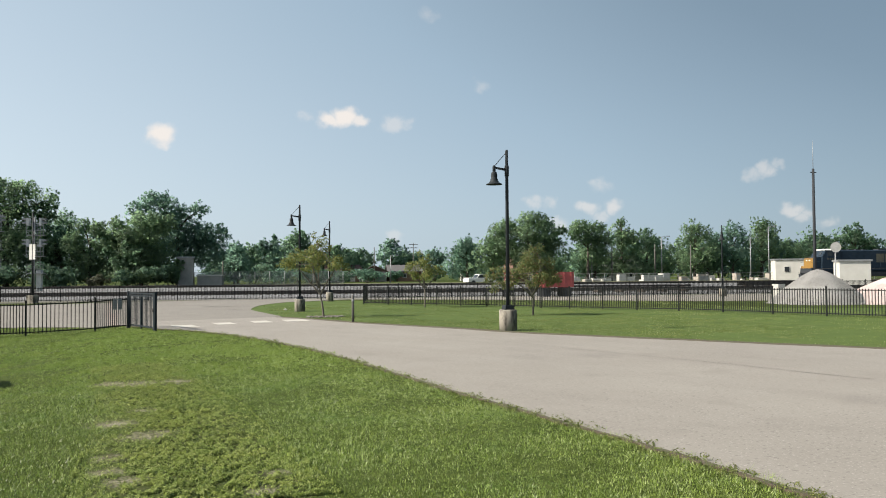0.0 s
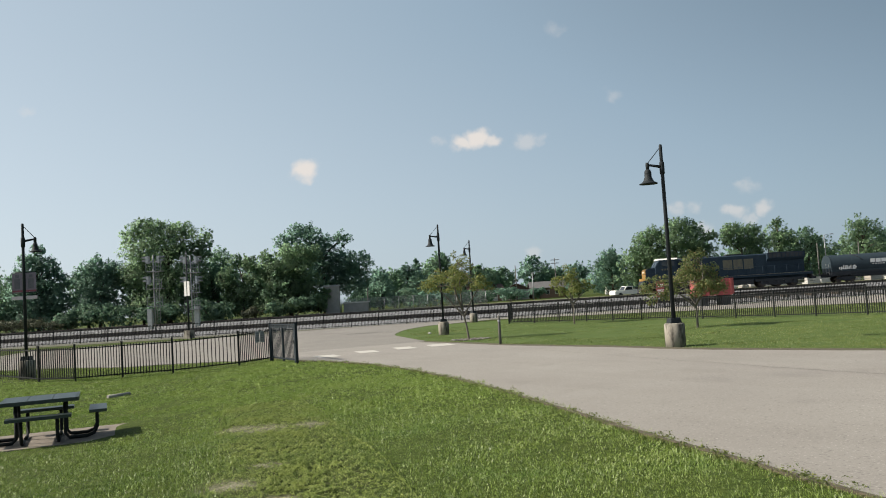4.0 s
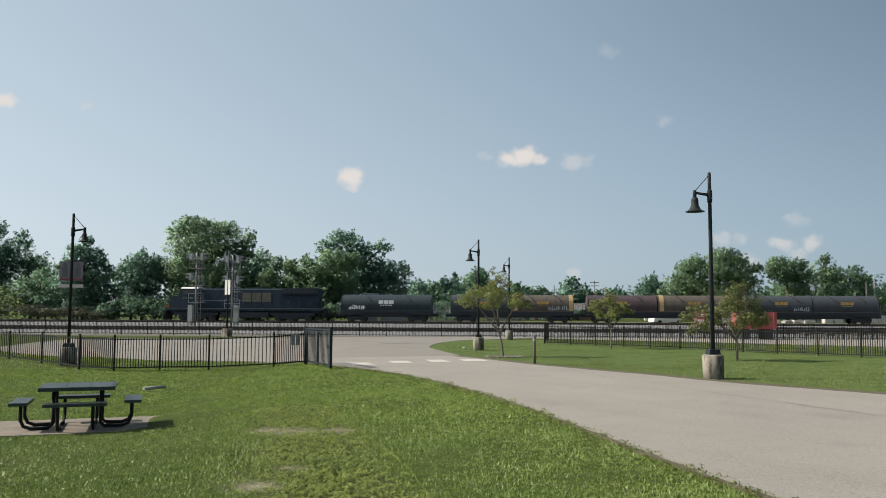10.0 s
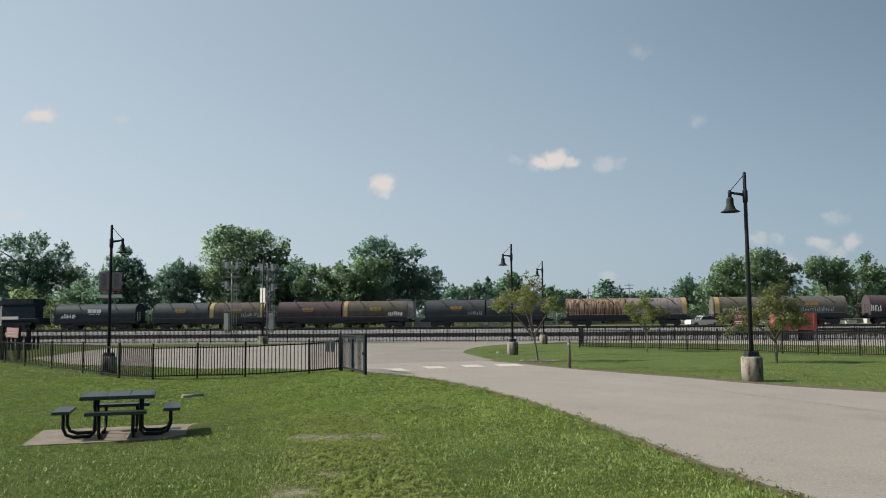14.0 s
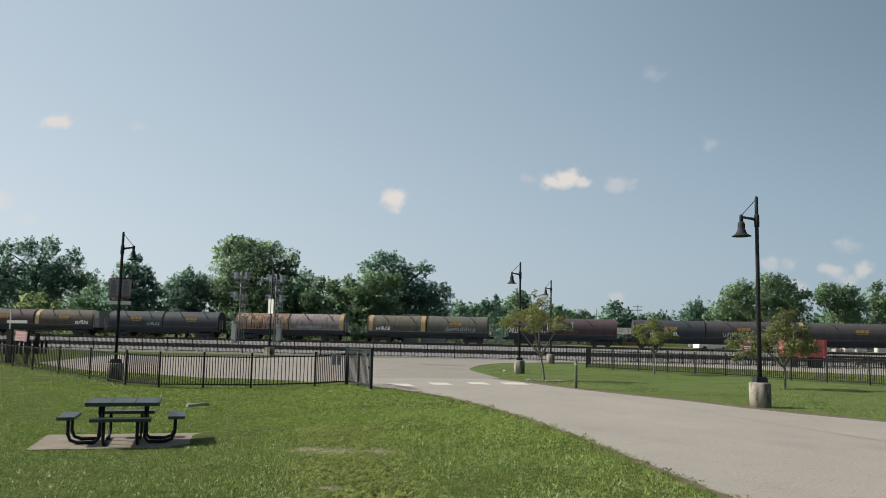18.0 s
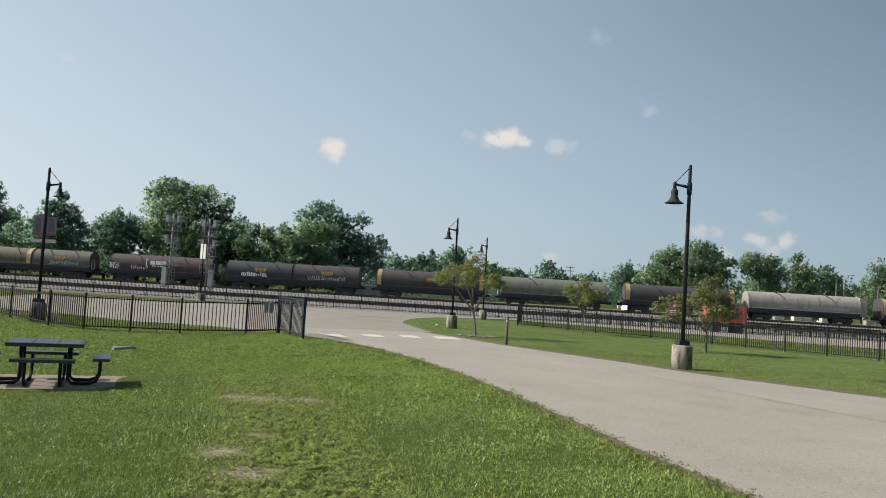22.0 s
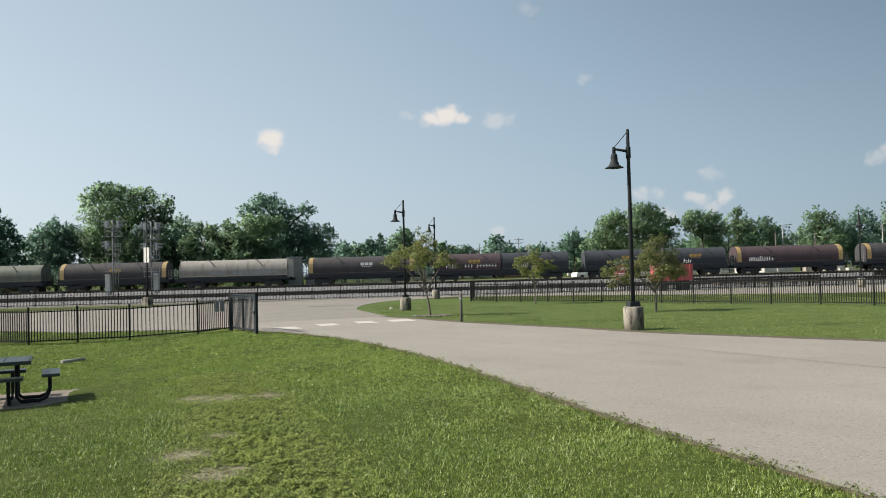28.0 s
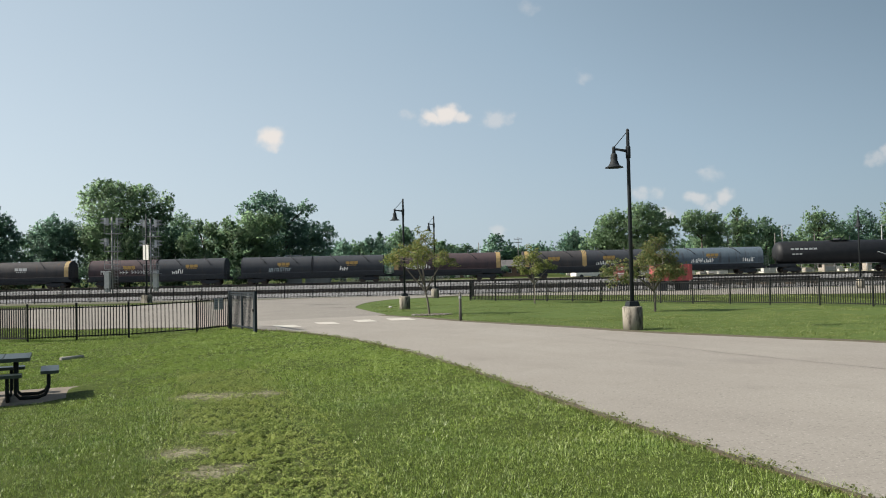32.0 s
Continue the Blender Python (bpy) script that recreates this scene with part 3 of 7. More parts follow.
def build_ground():
    xs = np.unique(np.concatenate([np.array([-2500, -1200, -600, -300, -160, -90]), np.arange(-60, 80, 1.0), np.array([80, 90, 160, 300, 600, 1200, 2500])]))
    ys = np.unique(np.concatenate([np.array([-600, -200, -60, -25]), np.arange(-12, 75, 1.0), np.array([80, 100, 140, 200, 300, 600, 1200, 2600])]))
    X, Y = np.meshgrid(xs, ys)
    rngs = np.random.RandomState(3)
    Z = G(X, Y) + np.where((np.abs(X) < 60) & (Y < 60) & (Y > 4), rngs.uniform(-0.012, 0.012, X.shape), 0)
    nx, ny = len(xs), len(ys)
    v = np.stack([X.ravel(), Y.ravel(), Z.ravel()], 1)
    i = np.arange(nx * ny).reshape(ny, nx)
    f = np.stack([i[:-1, :-1], i[:-1, 1:], i[1:, 1:], i[1:, :-1]], -1).reshape(-1, 4)
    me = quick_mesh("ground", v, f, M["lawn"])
    me.polygons.foreach_set("use_smooth", np.ones(len(f), dtype=bool))
    tagged(new("ground", me), "mown green lawn with worn bare spots", "lawn", kind="structure")


def resample(pts, n):
    p = np.array(pts, dtype=float)
    # a smooth curve through the points
    q = [p[0]]
    for i in range(len(p) - 1):
        p0, p1, p2, p3 = p[max(i - 1, 0)], p[i], p[i + 1], p[min(i + 2, len(p) - 1)]
        for t in np.linspace(0, 1, 9)[1:]:
            q.append(0.5 * ((2 * p1) + (-p0 + p2) * t + (2 * p0 - 5 * p1 + 4 * p2 - p3) * t * t + (-p0 + 3 * p1 - 3 * p2 + p3) * t ** 3))
    return np.array(q)


def slab(name, near, far, lift, material, label, category, across=8, ragged=0.0):
    """A paved strip between two edges with the same number of points, lying on the ground."""
    a, b = resample(near, 0), resample(far, 0)
    r = np.random.RandomState(5)
    a, b = a + r.uniform(-ragged, ragged, a.shape), b + r.uniform(-ragged, ragged, b.shape)
    rows = []
    for j in range(across + 1):
        p = a + (b - a) * j / across
        rows.append(np.column_stack([p, G(p[:, 0], p[:, 1]) + lift]))
    low = [np.column_stack([rows[k][:, :2], rows[k][:, 2] - lift - 0.15]) for k in (0, -1)]
    allrows = [low[0]] + rows + [low[1]]
    n = len(a)
    v = np.concatenate(allrows)
    i = np.arange(n * len(allrows)).reshape(len(allrows), n)
    f = np.stack([i[:-1, :-1], i[:-1, 1:], i[1:, 1:], i[1:, :-1]], -1).reshape(-1, 4)
    me = quick_mesh(name, v, f, material)
    return tagged(new(name, me), label, category, kind="structure")


build_ground()
DRIVE_NEAR = [(6.5, -12), (5.0, -2), (4.3, 3), (3.80, 6), (3.18, 9), (2.60, 12.35), (2.12, 15.2), (1.28, 18.7), (-0.05, 22.7), (-1.41, 25.2), (-2.6, 26.9), (-3.3, 28.6), (-4.6, 31.5)]
DRIVE_FAR = [(40, -14), (27, -3), (19, 6.5), (14.12, 13.2), (12.83, 14.75), (11.09, 16.95), (9.02, 19.5), (7.8, 21.3), (6.77, 23.4), (5.59, 25.3), (4.16, 27.9), (2.83, 31.4), (1.69, 34.8)]
PLAZA_NEAR = [(-22.9, 45), (-17.2, 38.6), (-13.7, 36.9), (-10.2, 33.9), (-8.5, 33.8), (-6.2, 32.8), (-4.6, 31.5), (1.69, 34.8), (1.02, 38.8), (0.83, 43.2), (1.04, 46.9), (1.78, 51.4), (3.48, 55.9), (5.15, 57.3), (9.39, 61.6)]
PLAZA_FAR = [(-22.9, 56), (-20, 57), (-16.9, 57.8), (-13, 58.5), (-10, 60), (-8, 61), (-6, 61.8), (-3, 62.8), (-0.5, 63.2), (1, 63.3), (2, 63.3), (4, 63.2), (6, 63), (8, 62.8), (12, 62.4)]
slab("road", DRIVE_NEAR, DRIVE_FAR, 0.03, M["concrete_road"], "pale worn concrete drive", "road", 10, 0.03)
slab("road_plaza", PLAZA_NEAR, PLAZA_FAR, 0.026, M["plaza"], "pale concrete turning area before the track fence", "road", 10, 0.03)
slab("road_lane", [(9, 60.6), (18, 55), (26, 48.5), (33, 45), (50, 42)], [(9, 62.7), (20, 61.4), (30, 60.2), (45, 58.4), (80, 54.2)], 0.022, M["concrete_road"], "pale concrete lane along the tracks", "road", 6)

def offset(pts, d):
    """The line shifted sideways by d."""
    p = np.array(pts, dtype=float)
    t = np.gradient(p, axis=0)
    t /= np.linalg.norm(t, axis=1)[:, None]
    return [tuple(q) for q in p + d * np.column_stack([t[:, 1], -t[:, 0]])]


M["soil"] = mat("edge_soil", (0.105, 0.085, 0.055), (0.05, 0.042, 0.026), 5, 0.95, 0.6, fine=40, streak=((0.06, 0.075, 0.02), 0.45, 6), bump_dist=0.03)
slab("soil_edge", offset(DRIVE_NEAR, -0.06), offset(DRIVE_NEAR, 0.02), 0.036, M["soil"], "bare brown soil along the edge of the drive", "soil", 2, 0.025)
slab("soil_edge_far", offset(DRIVE_FAR[2:], -0.06), offset(DRIVE_FAR[2:], 0.38), 0.036, M["soil"], "bare brown soil where the far lawn meets the drive", "soil", 2, 0.03)

M["strip_lawn"] = mat("strip_lawn", (0.060, 0.092, 0.026), (0.092, 0.128, 0.038), 0.5, 0.95, 0.5, fine=22, streak=((0.125, 0.140, 0.048), 0.3, 0.8), bump_dist=0.03, spec=0.1)
slab("lawn_strip", DRIVE_FAR[2:] + PLAZA_NEAR[8:14], [(60, 6.5), (52, 13), (47, 16), (42, 20), (38, 24), (33, 28), (29, 32), (25.5, 35), (22, 38), (18.5, 41), (15.5, 44), (12.5, 47.5), (10.0, 50.0), (9.2, 51.5), (9.3, 53.5), (9.5, 55.5), (9.7, 57.0)], 0.012, M["strip_lawn"], "even mown lawn between the drive and the fence", "lawn", 10)

TRACK_K = -0.12
TRACK_ANGLE = math.degrees(math.atan(TRACK_K))


def along(D, x):
    """A point on the line that runs with the tracks at the distance D."""
    return Vector((x, D + TRACK_K * x, 0))


def band(name, D0, D1, x0, x1, z0, z1, material, label, category):
    """A raised strip along the tracks with sloped shoulders."""
    rows = []
    for D, z in ((D0 - 1.2, -0.3), (D0, z0), ((2 * D0 + D1) / 3, z1), ((D0 + 2 * D1) / 3, z1), (D1, z0), (D1 + 1.2, -0.3)):
        rows.append([(*along(D, x)[:2], z) for x in np.arange(x0, x1 + 1, 4.0)])
    v = np.array(rows).reshape(-1, 3)
    n = len(rows[0])
    i = np.arange(len(v)).reshape(len(rows), n)
    f = np.stack([i[:-1, :-1], i[:-1, 1:], i[1:, 1:], i[1:, :-1]], -1).reshape(-1, 4)
    return tagged(new(name, quick_mesh(name, v, f, material)), label, category, kind="structure")


band("ballast_bed", 66.0, 82.0, -200, 230, 0.05, 0.2, M["ballast"], "grey crushed-stone track bed", "ballast")
band("ballast_far", 100.0, 114.5, -260, 300, 0.2, 0.36, M["ballast"], "grey crushed-stone bed under the train", "ballast")
M["verge_soil"] = mat("verge_soil", (0.115, 0.108, 0.08), (0.055, 0.058, 0.034), 1.5, 0.95, 0.7, fine=18, bump_dist=0.05)
slab("fence_verge", [(*along(60.9, x)[:2],) for x in range(-60, 13, 8)], [(*along(65.6, x)[:2],) for x in range(-60, 13, 8)], 0.015, M["verge_soil"], "dull weedy gravel strip under the track fence", "verge", 2)
band("verge_mid", 83.5, 98.5, -230, 260, -0.05, 0.06, M["dry_grass"], "rough dry grass between the tracks", "grass")
band("verge_far", 117.0, 150.0, -300, 330, -0.05, 0.35, M["dry_grass"], "rough dry grass behind the tracks", "grass")


def railway_track(D, z, x0, x1, label):
    t = thing("railway_track", 0, 0, z, label, "railway track")
    for off in (-0.72, 0.72):
        bm = BM()
        a, b = along(D + off, x0), along(D + off, x1)
        c = (a + b) / 2
        for w, h, zz in ((0.14, 0.03, 0.015), (0.03, 0.10, 0.08), (0.075, 0.04, 0.15)):
            box(bm, (c.x, c.y, zz), ((b - a).length, w, h), radians(TRACK_ANGLE))
        part("rail", bm, M["rail"], t)
    verts, faces = [], []
    ca, sa = math.cos(radians(TRACK_ANGLE)), math.sin(radians(TRACK_ANGLE))
    for k, x in enumerate(np.arange(x0, x1, 0.6)):
        p = along(D, x)
        for zz in (-0.14, 0.0):
            for u, w in ((-0.11, -1.3), (0.11, -1.3), (0.11, 1.3), (-0.11, 1.3)):
                verts.append((p.x + u * ca - w * sa, p.y + u * sa + w * ca, zz))
        faces += [[8 * k + i for i in q] for q in ((4, 5, 6, 7), (0, 1, 5, 4), (1, 2, 6, 5), (2, 3, 7, 6), (3, 0, 4, 7))]
    ties = new("ties", quick_mesh("ties", verts, faces, M["tie"]))
    ties.parent = t
    tagged(ties, kind="stuff")
    return t


railway_track(70.5, 0.17, -150, 160, "rusty steel rails on dark timber ties near the fence")
railway_track(75.5, 0.2, -150, 160, "second pair of rusty rails on ties")
railway_track(105.0, 0.35, -200, 200, "rusty rails beside the running train")
railway_track(111.1, 0.36, -330, 430, "rails that carry the passing freight train")
RAIL_TOP = 0.53


# ---- train ----
def truck(parent, x, wheel_r=0.42, axles=2, spread=1.75, tall=0.0):
    bm = BM()
    half = spread * (axles - 1) / 2
    for s in (-1, 1):
        prism(bm, [(x - half - 0.35, 0.38), (x - half + 0.1, 0.38), (x - 0.45, 0.22), (x + 0.45, 0.22), (x + half - 0.1, 0.38), (x + half + 0.35, 0.38), (x + half + 0.3, 0.66), (x + 0.4, 0.72), (x - 0.4, 0.72), (x - half - 0.3, 0.66)], s * 0.95, s * 1.15, axis="y")
    box(bm, (x, 0, 0.62), (0.45, 2.1, 0.26))
    if tall:
        # deep side frames with axle boxes and spring pockets
        for s in (-1, 1):
            box(bm, (x, s * 1.2, 0.92), (spread * axles, 0.12, 0.34))
            for k in range(axles):
                box(bm, (x - half + k * spread, s * 1.22, 0.56), (0.46, 0.16, 0.5))
            for k in range(axles - 1):
                box(bm, (x - half + (k + 0.5) * spread, s * 1.21, 0.66), (0.7, 0.14, 0.3))
    t = part("truck", bm, M["under"], parent)
    for k in range(axles):
        wx = x - half + k * spread
        bm = BM()
        for s in (-1, 1):
            tube(bm, [(wx, s * 0.70, wheel_r), (wx, s * 0.735, wheel_r), (wx, s * 0.735, wheel_r), (wx, s * 0.83, wheel_r)], [wheel_r + 0.03, wheel_r + 0.03, wheel_r, wheel_r], 16)
        tube(bm, [(wx, -0.7, wheel_r), (wx, 0.7, wheel_r)], 0.08, 8)
        part("wheelset", bm, M["wheel"], t)
    return t


def hood_outline(w=1.46, z0=1.42, z1=2.35, top=3.64, n=11):
    pts = [(-w, z0), (-w, z1)]
    for k in range(1, n):
        a = math.pi * k / n
        pts.append((-w * math.cos(a), z1 + (top - z1) * math.sin(a) ** 0.85))
    return pts + [(w, z1), (w, z0)]


def ragged_bars(parent, x0, x1, z0, z1, y, material, seed, label):
    """Unreadable spray lettering: slanted strokes."""
    r = random.Random(seed)
    bm = BM()
    x = x0
    while x < x1:
        w = r.uniform(0.08, 0.16)
        h = r.uniform(0.55, 1.0) * (z1 - z0)
        lean = r.uniform(-0.15, 0.25)
        zc = z0 + h / 2 + r.uniform(0, 0.15) * (z1 - z0)
        box(bm, (x, y, zc), (w, 0.012, h), m=Matrix.Translation((x, y, zc)) @ Matrix.Rotation(lean, 4, "Y") @ Matrix.Translation((-x, -y, -zc)))
        if r.random() < 0.55:
            box(bm, (x + 0.14, y, zc + r.choice((-0.4, 0.0, 0.4)) * h), (0.26, 0.011, 0.09))
        x += r.uniform(0.2, 0.34)
    return part("spray_lettering", bm, material, parent, label)


def logo(parent, x, z, y, s, material, line=True, tall=0.42, brackets=False):
    """The operator's mark as three plain blocks and a small line of bars."""
    bm = BM()
    for k in range(3):
        box(bm, (x + (k - 1) * 0.62 * s, y, z), (0.54 * s, 0.012, tall * s))
    for k in range(5 if line else 0):
        box(bm, (x + (k - 2) * 0.3 * s, y, z - 0.36 * s), (0.2 * s, 0.012, 0.1 * s))
    for side in (-1, 1) if brackets else ():
        box(bm, (x + side * 1.32 * s, y, z - 0.05), (0.09 * s, 0.012, 0.85 * s))
        for up in (-1, 1):
            box(bm, (x + side * 1.25 * s, y + 0.002, z - 0.05 + up * 0.38 * s), (0.22 * s, 0.012, 0.08 * s))
    return part("operator_mark", soften(bm, 0.02), material, parent)


HOODS = {}


def hood_paint(key):
    spec = {
        # dark covers carry extra blue in their paint, standing in for distance haze
        "blueblack": ((0.020, 0.032, 0.042), (0.030, 0.044, 0.054), ((0.05, 0.062, 0.062), 0.2, 1.5), 0.65),
        "brown": ((0.068, 0.063, 0.065), (0.042, 0.043, 0.049), ((0.10, 0.06, 0.04), 0.25, 1.3), 0.75),
        "maroon": ((0.082, 0.055, 0.059), (0.048, 0.041, 0.049), ((0.10, 0.062, 0.052), 0.2, 1.4), 0.75),
        "dark": ((0.047, 0.052, 0.062), (0.034, 0.039, 0.049), ((0.07, 0.056, 0.048), 0.2, 1.6), 0.75),
        "slate": ((0.052, 0.060, 0.070), (0.038, 0.045, 0.053), ((0.075, 0.07, 0.066), 0.2, 1.5), 0.7),
        "tan": ((0.108, 0.090, 0.070), (0.066, 0.061, 0.056), ((0.05, 0.05, 0.052), 0.4, 1.3), 0.8),
        "rust": ((0.21, 0.122, 0.075), (0.40, 0.32, 0.25), ((0.060, 0.032, 0.024), 0.72, 2.6), 0.85),
        "pinkgrey": ((0.25, 0.215, 0.21), (0.15, 0.135, 0.14), ((0.085, 0.075, 0.085), 0.5, 2.4), 0.75),
        "yellowgrey": ((0.135, 0.122, 0.088), (0.085, 0.082, 0.072), ((0.055, 0.06, 0.064), 0.45, 2.0), 0.75),
        "olive": ((0.112, 0.110, 0.094), (0.075, 0.076, 0.070), ((0.055, 0.056, 0.056), 0.35, 1.8), 0.75),
        "grey": ((0.29, 0.28, 0.26), (0.20, 0.19, 0.178), ((0.14, 0.115, 0.098), 0.35, 1.4), 0.7),
        "green": ((0.15, 0.16, 0.135), (0.10, 0.11, 0.095), ((0.06, 0.066, 0.064), 0.3, 1.2), 0.65),
        "blue": ((0.105, 0.14, 0.175), (0.07, 0.092, 0.115), ((0.05, 0.05, 0.055), 0.35, 1.1), 0.6),
    }[key]
    if key not in HOODS:
        HOODS[key] = mat("hood_" + key, spec[0], spec[1], 0.9, spec[3], 0.3, fine=10, streak=spec[2], stretch=(2.4, 1, 0.22) if key == "rust" else (1.5, 1, 0.35), bump_dist=0.03, spec=0.25)
    return HOODS[key]


def coil_car(label, length, hoods, bands=(), logos=(), tags=(), end_box=False, sill="under"):
    """A covered coil car: a long sill on two trucks under one or two arched covers.
    hoods: paint names; bands: fractions of the length with a yellow band; logos: (fraction, material); tags: (from, to, material)."""
    car = thing("coil_car", 0, 0, 0, label, "rail car", group="cars of the freight train")
    L = length
    bm = BM()
    prism(bm, [(-1.38, 0.98), (-1.38, 1.12), (1.38, 1.12), (1.38, 0.98), (1.1, 0.62), (-1.1, 0.62)], 2.6, L - 2.6)
    box(bm, (L / 2, 0, 1.0), (L + 0.5, 2.76, 0.26))
    box(bm, (L / 2, 0, 1.28), (L - 0.1, 2.86, 0.34))
    box(bm, (L / 2, 0, 0.86), (L + 1.3, 0.5, 0.3))
    part("sill", bm, M[sill], car)
    if "stake" not in HOODS:
        bm = BM()
        box(bm, (0, 0, 0), (0.09, 0.07, 0.34))
        HOODS["stake"] = finish("stake", bm, M["under"])
    for k in range(int(L / 1.6)):
        part("stake", HOODS["stake"], None, car).location = (0.7 + k * 1.6, -1.41, 0.98)
    for x in (-0.45, L + 0.45):
        bm = BM()
        box(bm, (x, 0, 0.86), (0.7, 0.28, 0.26))
        box(bm, (x, 0, 1.16), (0.3, 2.6, 0.05))
        part("coupler", bm, M["under"], car)
        bm = BM()
        for z in (1.35, 1.7, 2.05, 2.4):
            box(bm, (x, -1.32, z), (0.42, 0.03, 0.03))
        for u in (-0.2, 0.2):
            box(bm, (x + u, -1.32, 1.8), (0.035, 0.035, 1.35))
        part("ladder", bm, M["ladder_white"] if L % 1 > 0.3 else M["under"], car)
    truck(car, 2.0)
    truck(car, L - 2.0)
    n = len(hoods)
    gap = 0.12
    w = (L - gap * (n - 1)) / n
    outline = hood_outline()
    for k, paint in enumerate(hoods):
        x0 = k * (w + gap)
        bm = BM()
        prism(bm, outline, x0, x0 + w)
        for f in bm.faces:
            f.smooth = len(f.verts) == 4
        bmesh.ops.split_edges(bm, edges=[e for e in bm.edges if any(len(f.verts) > 4 for f in e.link_faces)])
        h = part("cover", bm, hood_paint(paint), car)
        bm = BM()
        for e in (x0 + 0.03, x0 + w - 0.09):
            prism(bm, [(u * 1.012, z + (0.03 if z > 1.2 else 0)) for u, z in outline], e, e + 0.06)
        prism(bm, [(u * 1.02, z) for u, z in hood_outline(z0=1.44, z1=1.55, top=1.57)], x0 + 0.02, x0 + w - 0.02)
        part("rim", bm, hood_paint(paint), h)
        for u in (0.28, 0.72):
            bm = BM()
            a = x0 + w * u
            tube(bm, [(a - 0.35, -0.25, 3.9), (a - 0.35, -0.45, 3.6), (a + 0.1, -1.05, 3.38), (a + 0.75, -1.44, 2.75)], [0.06, 0.07, 0.06, 0.05], 6)
            part("lifting_bracket", bm, M["under"], h)
    for u in bands:
        bm = BM()
        prism(bm, [(a * 1.016, z + 0.022) for a, z in outline], max(0.02, u * L - 0.28), min(L - 0.02, u * L + 0.28))
        part("yellow_band", bm, M["yellow"], car, "faded yellow end band")
    for u, m, *size in logos:
        k = size[0] if size else 0.9
        logo(car, u * L, 2.62, -1.478, k, M[m], brackets=k > 1.2)
    for i, (a, b, m, *top) in enumerate(tags):
        ragged_bars(car, a * L, b * L, 1.6, top[0] if top else 2.2, -1.478, M[m], i + int(L * 10), "sprayed lettering")
    if end_box:
        bm = BM()
        box(bm, (L + 0.35, 0, 2.35), (0.9, 2.5, 2.4))
        part("end_box", soften(bm, 0.05), M["grey_wall"], car, "grey end cabinet")
    return car


def tank_car(label, L):
    car = thing("tank_car", 0, 0, 0, label, "rail car", group="cars of the freight train")
    bm = BM()
    prof = [(0.0, 0.3), (0.12, 0.95), (0.4, 1.4), (0.75, 1.55), (L - 0.75, 1.55), (L - 0.4, 1.4), (L - 0.12, 0.95), (L, 0.3)]
    tube(bm, [(x, 0, 2.72) for x, r in prof], [r for x, r in prof], 28)
    body = part("tank", bm, mat("tank_black", (0.011, 0.012, 0.015), (0.02, 0.021, 0.024), 1.5, 0.55, 0.1, spec=0.3), car)
    bm = BM()
    tube(bm, [(L / 2, 0, 4.1), (L / 2, 0, 4.55)], 0.55, 16)
    box(bm, (L / 2, 0, 4.3), (2.6, 1.5, 0.06))
    for u in (-1.3, 1.3):
        for v in (-0.75, 0.75):
            box(bm, (L / 2 + u, v, 4.6), (0.05, 0.05, 0.6))
    part("dome", bm, M["under"], body)
    bm = BM()
    for x in (1.2, L - 1.2):
        box(bm, (x, 0, 1.05), (2.6, 2.2, 0.4))
        box(bm, (x * 1.0, 0, 0.9), (3.6, 0.5, 0.3))
    part("sill", bm, M["under"], car)
    for x in (-0.5, L + 0.5):
        bm = BM()
        box(bm, (x, 0, 0.86), (1.0, 0.3, 0.26))
        for u in (-0.3, 0.3):
            box(bm, (x + u, -1.2, 1.7), (0.04, 0.04, 1.2))
        part("coupler", bm, M["under"], car)
    truck(car, 2.0)
    truck(car, L - 2.0)
    bm = BM()
    for k in range(6):
        box(bm, (1.9 + k * 0.62, -1.5, 3.1), (0.46, 0.02, 0.4))
    for k in range(3):
        box(bm, (2.0 + k * 0.5, -1.56, 2.5), (0.36, 0.02, 0.14))
    for k in range(5):
        box(bm, (L - 4 + k * 0.4, -1.56, 2.6 - 0.16 * (k % 3)), (0.3, 0.02, 0.1))
    part("owner_mark", bm, M["logo_white"], body, "white owner mark and data bars")
    return car


